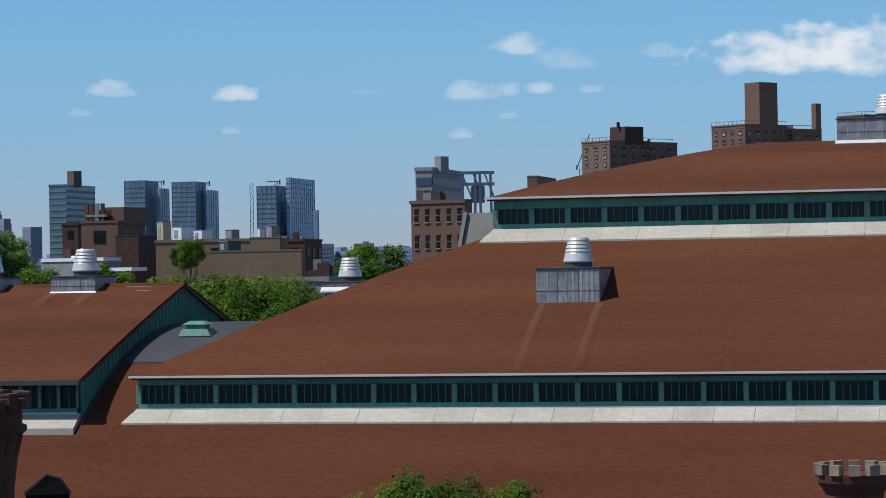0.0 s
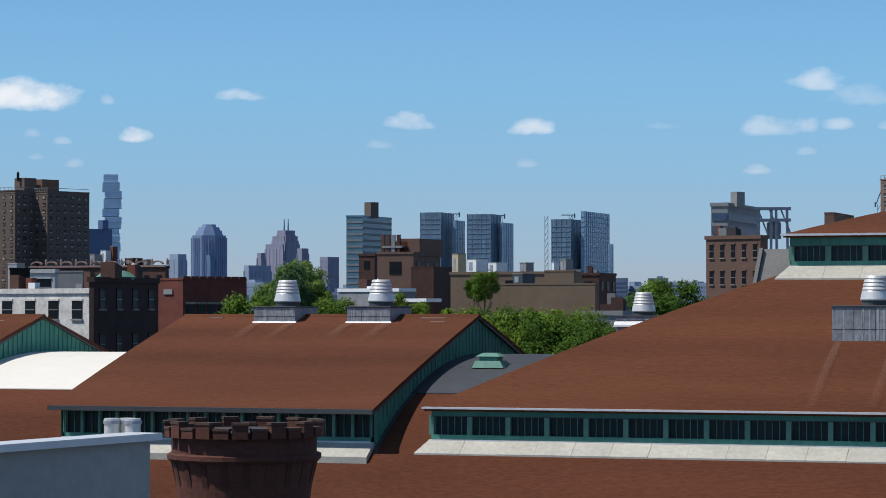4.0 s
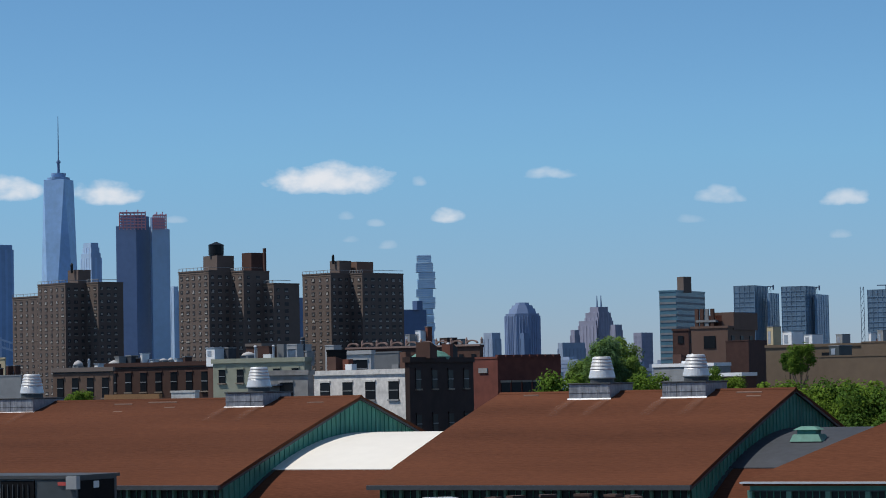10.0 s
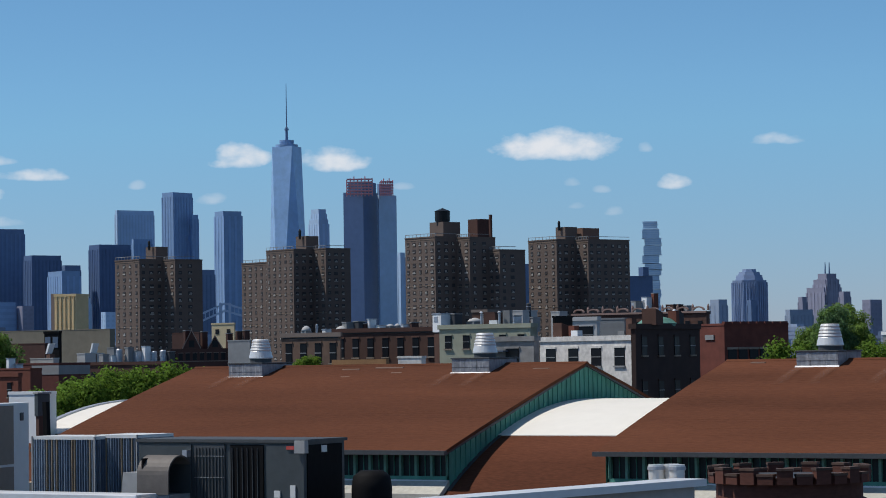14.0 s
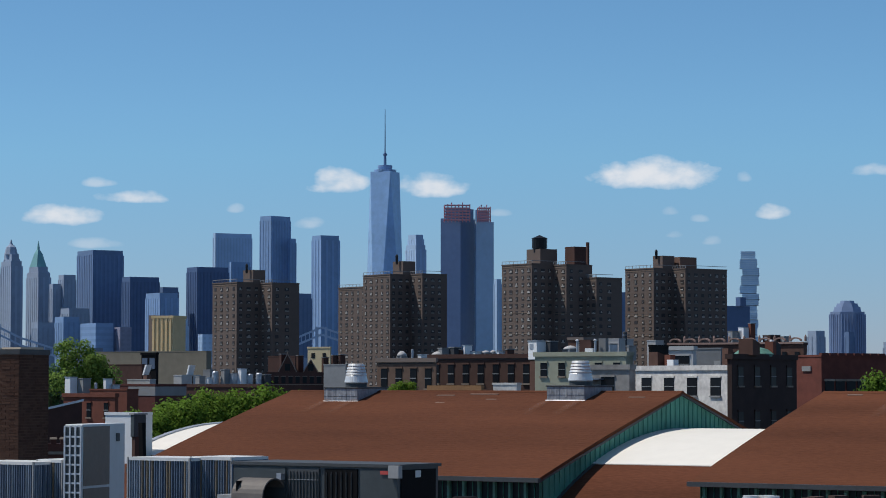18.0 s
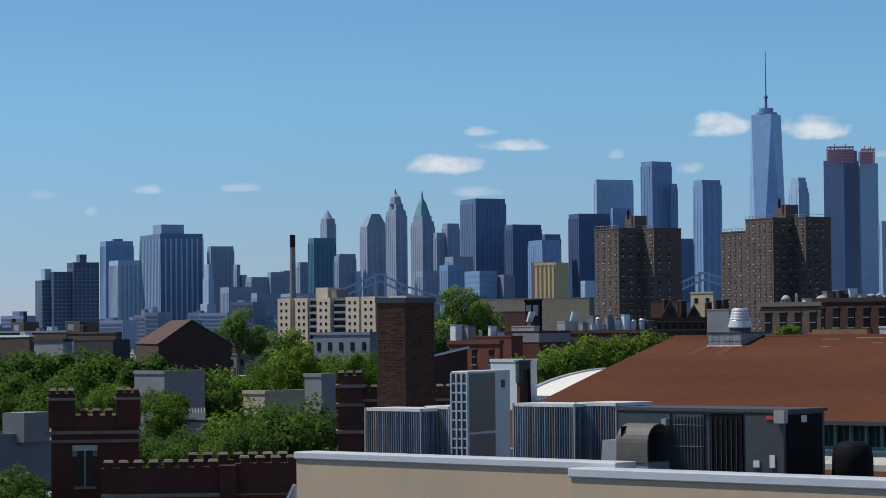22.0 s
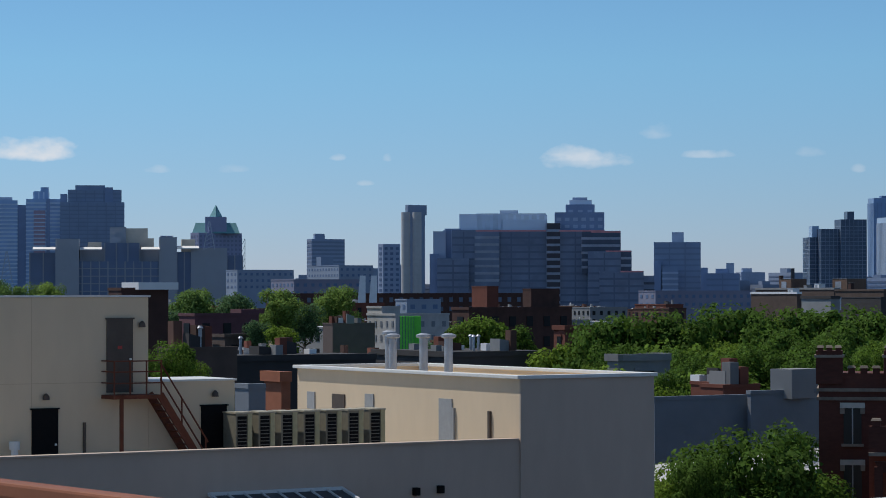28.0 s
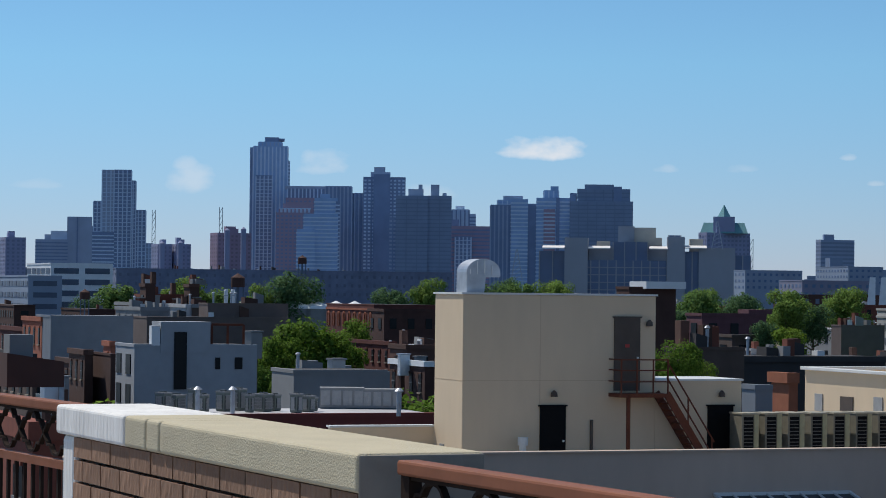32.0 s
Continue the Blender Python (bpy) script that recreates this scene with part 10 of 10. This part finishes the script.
def crown_mesh(seed, leaves, size, mat):
    """A ragged crown of small bent leaves round a dozen boughs, one unit wide and high."""
    r = random.Random(seed)
    lobes = []
    for i in range(34):
        a, h = r.uniform(0, 2 * math.pi), r.uniform(-.85, .8)
        out = r.uniform(.3, 1.0) * math.sqrt(max(.2, 1 - h * h * .8))
        lobes.append((Vector((out * math.cos(a) * .85, out * math.sin(a) * .85, h * .75)), r.uniform(.17, .38)))
    lobes += [(Vector((0, 0, .3)), .5), (Vector((.25, .1, -.2)), .5), (Vector((-.2, -.15, -.3)), .5)]
    sh, soft = Shape(), []
    for i in range(leaves):
        c, rad = r.choice(lobes)
        n = Vector((r.gauss(0, 1), r.gauss(0, 1), r.gauss(.25, 1))).normalized()
        p = c + n * rad * r.uniform(.6, 1.15) * Vector((1, 1, .85)).length / 1.65
        f = (n + Vector((r.uniform(-.8, .8), r.uniform(-.8, .8), r.uniform(-.3, .9)))).normalized()
        s = f.orthogonal().normalized()
        s.rotate(Matrix.Rotation(r.uniform(0, 6.28), 3, f))
        q, k = f.cross(s), size * r.uniform(.6, 1.35)
        sh.v += [tuple(p - s * k), tuple(p - q * k * .75 - f * k * .2), tuple(p + s * k), tuple(p + q * k * .75 - f * k * .2)]
        j = len(sh.v)
        sh.f += [(j - 4, j - 3, j - 2), (j - 4, j - 2, j - 1)]
        soft += [tuple((n * .4 + c * .2 + f * .6 + Vector((0, 0, .2))).normalized())] * 4
    hi = [max(abs(v[k]) for v in sh.v) for k in range(3)]
    wide = (hi[0] + hi[1]) / 2
    sh.v = [(x / wide, y / wide, z / hi[2]) for x, y, z in sh.v]
    me = sh.mesh("crown", True)
    me.normals_split_custom_set_from_vertices(soft)
    me.materials.append(mat)
    return me


def trunk_mesh(seed):
    r = random.Random(seed)
    sh = Shape().tube(0, 0, [(-2.2, .06), (-1.0, .05), (-.3, .04), (.05, .025)], 10)
    for i in range(7):
        a, z = i * 2.4 + r.uniform(-.4, .4), r.uniform(-.7, -.3)
        e = (.55 * math.cos(a), .55 * math.sin(a), z + r.uniform(.15, .3))
        mid = (.25 * math.cos(a), .25 * math.sin(a), z + .08)
        sh.bar((0, 0, z), mid, .045)
        sh.bar(mid, e, .025)
    me = sh.mesh("trunk")
    me.materials.append(trunk_bark)
    return me


CROWNS = [crown_mesh(i, 4400, .05, LEAVES[i % 3]) for i in range(6)]
FAR = [crown_mesh(40 + i, 6500, .042, FAR_LEAVES[i % 3]) for i in range(3)]
FINE = [crown_mesh(20 + i, 10500, .034, LEAVES[i % 3]) for i in range(3)]
TRUNKS = [trunk_mesh(i) for i in range(3)]
tree_count = 0


def tree(turn, d, top, width, shade=None):
    """A street tree whose crown reaches the height top and is width metres across."""
    global tree_count
    k, tree_count = tree_count, tree_count + 1
    r = width / 2
    half = min(r * .95, top * .46)
    t = thing("tree", ("broad leafy street tree in full summer green", "deep green leafy tree behind the rooftops", "bright green leafy tree between the roofs")[(k if shade is None else shade) % 3], "tree", Matrix.Translation(polar(turn, d, top - half)) @ Matrix.Rotation(k * 1.7, 4, "Z"), "trees")
    c = new("crown", (FAR if d > 330 else FINE if d < 200 else CROWNS)[(k if shade is None else shade) % 3 + (0 if d < 200 or d > 330 else 3 * (k % 2))])
    c.parent, c.scale = t, (r * (1.0 + .16 * math.sin(k * 2.3)), r * (1.0 + .16 * math.cos(k * 3.1)), half * 1.05)
    b = new("trunk", TRUNKS[k % 3])
    b.parent = t
    b.scale = (r, r, (top - half) / 2.2 if top > half else 1)


tree(-13.68, 122, 15.97, 3.6)
tree(-14.24, 125, 14.99, 2.8)
tree(-13.12, 124, 14.84, 2.6)
tree(-11.84, 123, 16.05, 4.9)
tree(-12.59, 126, 14.76, 3.7)
tree(-11.10, 125, 14.55, 3.5)
tree(-13.19, 135, 17.20, 2.7)
tree(-12.70, 124, 15.77, 4.6)
tree(-13.40, 127, 14.55, 3.5)
tree(-12.01, 126, 14.35, 3.3)
tree(-10.61, 126, 17.06, 6.3)
tree(-11.55, 129, 15.46, 4.7)
tree(-9.68, 128, 15.17, 4.4)
tree(-20.49, 215, 17.90, 8.0)
tree(-21.19, 218, 15.90, 6.0)
tree(-19.79, 217, 15.57, 5.6)
tree(-19.63, 225, 18.43, 8.4)
tree(-20.33, 228, 16.35, 6.3)
tree(-18.93, 227, 16.00, 5.9)
tree(-18.64, 225, 18.76, 8.4)
tree(-19.34, 228, 16.69, 6.3)
tree(-17.95, 227, 16.34, 5.9)
tree(-17.54, 235, 19.56, 8.8)
tree(-18.24, 238, 17.41, 6.6)
tree(-16.85, 237, 17.04, 6.1)
tree(-16.44, 230, 18.97, 8.6)
tree(-17.14, 233, 16.86, 6.4)
tree(-15.75, 232, 16.50, 6.0)
tree(-15.35, 235, 19.44, 8.8)
tree(-16.04, 238, 17.30, 6.6)
tree(-14.66, 237, 16.94, 6.1)
tree(-14.44, 225, 18.74, 8.4)
tree(-15.13, 228, 16.69, 6.3)
tree(-13.76, 227, 16.34, 5.9)
tree(-19.87, 190, 16.71, 6.1)
tree(-20.48, 193, 15.15, 4.6)
tree(-19.27, 192, 14.90, 4.3)
tree(-18.52, 185, 16.40, 6.9)
tree(-19.22, 188, 14.64, 5.2)
tree(-17.83, 187, 14.37, 4.8)
tree(-16.93, 180, 16.88, 6.7)
tree(-17.63, 183, 15.18, 5.0)
tree(-16.24, 182, 14.92, 4.7)
tree(-15.59, 180, 17.27, 6.7)
tree(-16.29, 183, 15.58, 5.0)
tree(-14.91, 182, 15.32, 4.7)
tree(-18.65, 165, 15.72, 4.9)
tree(-19.21, 168, 14.43, 3.7)
tree(-18.09, 167, 14.25, 3.5)
tree(-19.69, 225, 18.41, 7.8)
tree(-20.35, 228, 16.53, 5.9)
tree(-19.05, 227, 16.09, 5.5)
tree(-16.63, 200, 18.03, 7.0)
tree(-17.29, 203, 16.33, 5.2)
tree(-15.98, 202, 15.96, 4.9)
tree(-15.15, 200, 17.93, 7.4)
tree(-15.86, 203, 16.11, 5.6)
tree(-14.46, 202, 15.70, 5.2)
tree(-13.66, 225, 19.02, 8.4)
tree(-14.37, 228, 16.99, 6.3)
tree(-12.97, 227, 16.53, 5.9)
tree(-12.68, 220, 17.54, 6.6)
tree(-13.25, 223, 15.93, 4.9)
tree(-12.12, 222, 15.58, 4.6)
tree(-12.06, 230, 16.64, 5.1)
tree(-12.49, 233, 15.36, 3.8)
tree(-11.65, 232, 15.09, 3.6)
tree(-14.66, 180, 16.55, 5.4)
tree(-15.23, 183, 15.21, 4.0)
tree(-14.11, 182, 14.93, 3.8)
tree(-15.90, 180, 17.02, 5.8)
tree(-16.51, 183, 15.57, 4.4)
tree(-15.30, 182, 15.26, 4.1)
tree(-17.16, 95, 15.40, 5.9)
tree(-18.34, 98, 13.83, 4.5)
tree(-16.01, 97, 13.54, 4.2)
tree(-18.15, 93, 14.54, 3.7)
tree(-18.91, 96, 13.47, 2.8)
tree(-17.42, 95, 13.32, 2.6)
tree(-15.95, 97, 13.70, 3.4)
tree(-16.61, 100, 12.68, 2.6)
tree(-15.30, 99, 12.56, 2.4)
tree(-16.18, 120, 14.02, 3.3)
tree(-16.70, 123, 13.08, 2.5)
tree(-15.67, 122, 12.94, 2.3)
tree(-10.71, 122, 16.98, 6.4)
tree(-11.71, 125, 15.36, 4.8)
tree(-9.75, 124, 15.04, 4.5)
tree(-11.46, 118, 16.09, 4.1)
tree(-12.13, 121, 14.99, 3.1)
tree(-10.82, 120, 14.80, 2.9)
tree(-9.85, 125, 16.33, 2.8)
tree(-10.28, 128, 15.57, 2.1)
tree(-9.44, 127, 15.45, 2.0)
tree(-12.83, 118, 15.38, 3.5)
tree(-13.40, 121, 14.41, 2.7)
tree(-12.28, 120, 14.25, 2.5)
tree(-13.24, 150, 17.06, 3.0)
tree(-11.54, 640, 26.84, 11.4)
tree(-11.17, 645, 22.80, 9.0)
tree(-11.92, 648, 22.47, 9.1)
tree(-10.44, 520, 21.43, 12.9)
tree(-9.93, 525, 16.83, 10.2)
tree(-10.97, 528, 16.42, 10.3)
tree(-6.67, 400, 27.38, 10.4)
tree(-6.14, 405, 23.75, 8.3)
tree(-7.22, 408, 23.47, 8.3)
tree(-9.03, 240, 18.07, 6.6)
tree(-9.55, 243, 16.47, 4.9)
tree(-8.52, 242, 16.12, 4.6)
tree(-3.96, 262, 19.04, 8.5)
tree(-4.56, 265, 17.02, 6.3)
tree(-3.37, 264, 16.57, 5.9)
tree(-4.69, 258, 17.57, 4.5)
tree(-3.35, 266, 19.65, 7.9)
tree(-3.91, 269, 17.77, 5.9)
tree(-2.81, 268, 17.34, 5.6)
tree(-14.29, 160, 17.26, 3.6)
tree(-14.72, 163, 16.35, 2.7)
tree(-13.87, 162, 16.17, 2.5)
tree(-3.73, 262, 19.88, 7.8)
tree(-4.29, 265, 17.97, 5.8)
tree(-3.17, 264, 17.62, 5.5)
tree(-4.59, 250, 18.82, 7.4)
tree(-5.15, 253, 17.00, 5.6)
tree(-4.03, 252, 16.66, 5.2)
tree(-2.99, 268, 20.27, 8.7)
tree(-3.60, 271, 18.16, 6.5)
tree(-2.38, 270, 17.77, 6.1)
tree(-4.22, 256, 19.01, 8.3)
tree(-4.83, 259, 16.99, 6.2)
tree(-3.62, 258, 16.61, 5.8)
tree(-5.20, 246, 17.90, 6.7)
tree(-5.71, 249, 16.24, 5.0)
tree(-4.69, 248, 15.95, 4.7)
tree(-2.13, 270, 19.68, 6.0)
tree(-2.55, 273, 18.20, 4.5)
tree(-1.71, 272, 17.93, 4.2)
tree(-8.97, 185, 18.95, 4.6)
tree(-9.43, 188, 17.82, 3.5)
tree(-8.51, 187, 17.62, 3.2)
tree(0.34, 225, 20.43, 3.1)
tree(3.74, 230, 19.99, 3.4)
tree(-10.17, 190, 19.66, 6.6)
tree(-10.81, 193, 18.06, 5.0)
tree(-9.53, 192, 17.77, 4.6)
tree(0.43, 225, 20.40, 2.8)
tree(11.71, 420, 27.77, 8.9)
tree(12.14, 425, 24.69, 7.0)
tree(11.26, 428, 24.45, 7.1)
tree(10.96, 200, 21.25, 5.5)
tree(10.44, 203, 19.95, 4.1)
tree(11.46, 202, 19.65, 3.8)
tree(12.74, 200, 21.01, 4.5)
tree(12.32, 203, 19.95, 3.4)
tree(13.16, 202, 19.70, 3.1)
tree(15.94, 520, 27.64, 10.3)
tree(16.34, 525, 24.05, 8.2)
tree(15.52, 528, 23.77, 8.2)
tree(16.073, 300, 24.37, 3.9)
tree(15.849, 302, 23.54, 2.6)
tree(16.40, 195, 19.71, 7.3)
tree(15.70, 198, 17.97, 5.5)
tree(17.08, 197, 17.59, 5.1)
tree(17.26, 200, 20.16, 6.0)
tree(16.69, 203, 18.75, 4.5)
tree(17.79, 202, 18.43, 4.2)
tree(18.10, 195, 20.35, 6.8)
tree(17.45, 198, 18.75, 5.1)
tree(18.73, 197, 18.39, 4.8)
tree(15.68, 200, 20.18, 5.0)
tree(15.21, 203, 18.99, 3.7)
tree(16.13, 202, 18.73, 3.5)
tree(14.58, 205, 20.60, 3.1)
tree(14.10, 260, 21.75, 3.2)
tree(16.66, 200, 20.26, 6.0)
tree(16.10, 203, 18.79, 4.5)
tree(17.23, 202, 18.53, 4.2)
tree(17.59, 194, 19.91, 7.2)
tree(16.88, 197, 18.13, 5.4)
tree(18.29, 196, 17.82, 5.1)
tree(18.45, 190, 19.42, 5.7)
tree(17.89, 193, 18.01, 4.3)
tree(19.01, 192, 17.78, 4.0)
tree(19.68, 260, 22.28, 7.1)
tree(19.17, 263, 20.57, 5.3)
tree(20.20, 262, 20.25, 5.0)
tree(20.30, 270, 23.12, 6.7)
tree(19.83, 273, 21.51, 5.0)
tree(20.76, 272, 21.21, 4.7)
tree(20.05, 240, 21.33, 5.4)
tree(19.63, 243, 20.03, 4.0)
tree(20.47, 242, 19.79, 3.8)
tree(15.98, 200, 20.04, 5.5)
tree(15.47, 203, 18.70, 4.1)
tree(16.50, 202, 18.46, 3.8)
tree(11.90, 420, 27.81, 8.9)
tree(12.35, 425, 24.79, 7.0)
tree(11.46, 428, 24.43, 7.1)
tree(20.97, 70, 14.78, 4.5)
tree(20.35, 70, 14.54, 2.8)
tree(22.82, 72, 14.33, 3.0)
tree(21.71, 71, 14.51, 2.8)
tree(12.12, 430, 28.22, 7.5)
tree(12.46, 435, 25.68, 5.9)
tree(11.76, 438, 25.48, 6.0)
tree(19.82, 270, 23.15, 5.4)
tree(-37.79, 290, 16.94, 9.4)
tree(-38.40, 293, 14.58, 7.0)
tree(-37.18, 292, 14.25, 6.6)
tree(-38.34, 285, 15.24, 7.1)
tree(-38.81, 288, 13.44, 5.3)
tree(-37.87, 287, 13.19, 5.0)
tree(-37.24, 292, 15.81, 6.5)
tree(-37.65, 295, 14.15, 4.9)
tree(-36.81, 294, 13.92, 4.6)
tree(-36.74, 330, 16.58, 5.7)
tree(-38.18, 620, 24.63, 18.5)
tree(-38.85, 620, 21.61, 12.3)
tree(-41.85, 700, 21.72, 15.6)
tree(-42.52, 700, 18.33, 13.9)
tree(-40.45, 700, 23.41, 13.9)
tree(-39.71, 700, 20.95, 15.6)
tree(-36.01, 640, 21.04, 12.7)
tree(-35.15, 640, 23.50, 12.7)
tree(-34.16, 640, 22.93, 12.7)
tree(-33.42, 640, 23.84, 12.7)
tree(-32.49, 640, 23.26, 12.7)
tree(-29.77, 128, 17.85, 3.3)
tree(-30.25, 131, 16.96, 2.5)
tree(-29.27, 130, 16.87, 2.4)
tree(-29.23, 480, 21.39, 10.7)
tree(-28.37, 480, 20.64, 10.7)
tree(-27.39, 470, 21.22, 9.3)
tree(-26.06, 640, 22.50, 15.9)
tree(-29.59, 420, 17.76, 7.3)
tree(-27.88, 420, 17.90, 9.4)
tree(-38.39, 180, 13.89, 2.2)
tree(-38.95, 250, 13.11, 5.0)
tree(-26.05, 520, 21.96, 10.3)
tree(-27.28, 520, 21.42, 10.3)
tree(-28.27, 520, 20.09, 11.6)
tree(-29.13, 520, 21.45, 10.3)
tree(-29.37, 520, 21.00, 9.0)
tree(-26.79, 480, 18.51, 8.3)
tree(-27.28, 330, 16.14, 5.7)
tree(-22.71, 290, 17.75, 7.9)
tree(-23.23, 293, 15.78, 5.9)
tree(-22.19, 292, 15.44, 5.5)
tree(-23.33, 290, 17.19, 5.0)
tree(-27.84, 380, 16.38, 5.7)
tree(-32.29, 560, 22.56, 9.7)
tree(-33.14, 560, 22.57, 11.1)
tree(-22.03, 290, 16.55, 5.8)
for d in (160, 185, 215, 250, 290):
    turn = -20.0
    while turn < (-12.8 if d < 240 else -10.5):
        tree(turn, d * rng.uniform(.96, 1.04), EYE - d * rng.uniform(.016, .03) if d < 230 else EYE - d * rng.uniform(.008, .017), rng.uniform(6.5, 9.5))
        turn += math.degrees(6.0 / d) * rng.uniform(.8, 1.5)
for d, step in ((210, 1.5), (300, 1.6), (420, 1.3), (600, 1.1), (820, .9)):
    turn = -47.0
    while turn < 31:
        if rng.random() < .4 and not (-10 < turn < 32 and d < 300):
            tree(turn, d * rng.uniform(.95, 1.05), rng.uniform(10.5, 14.0), rng.uniform(7, 12))
        turn += step * rng.uniform(.7, 1.6)
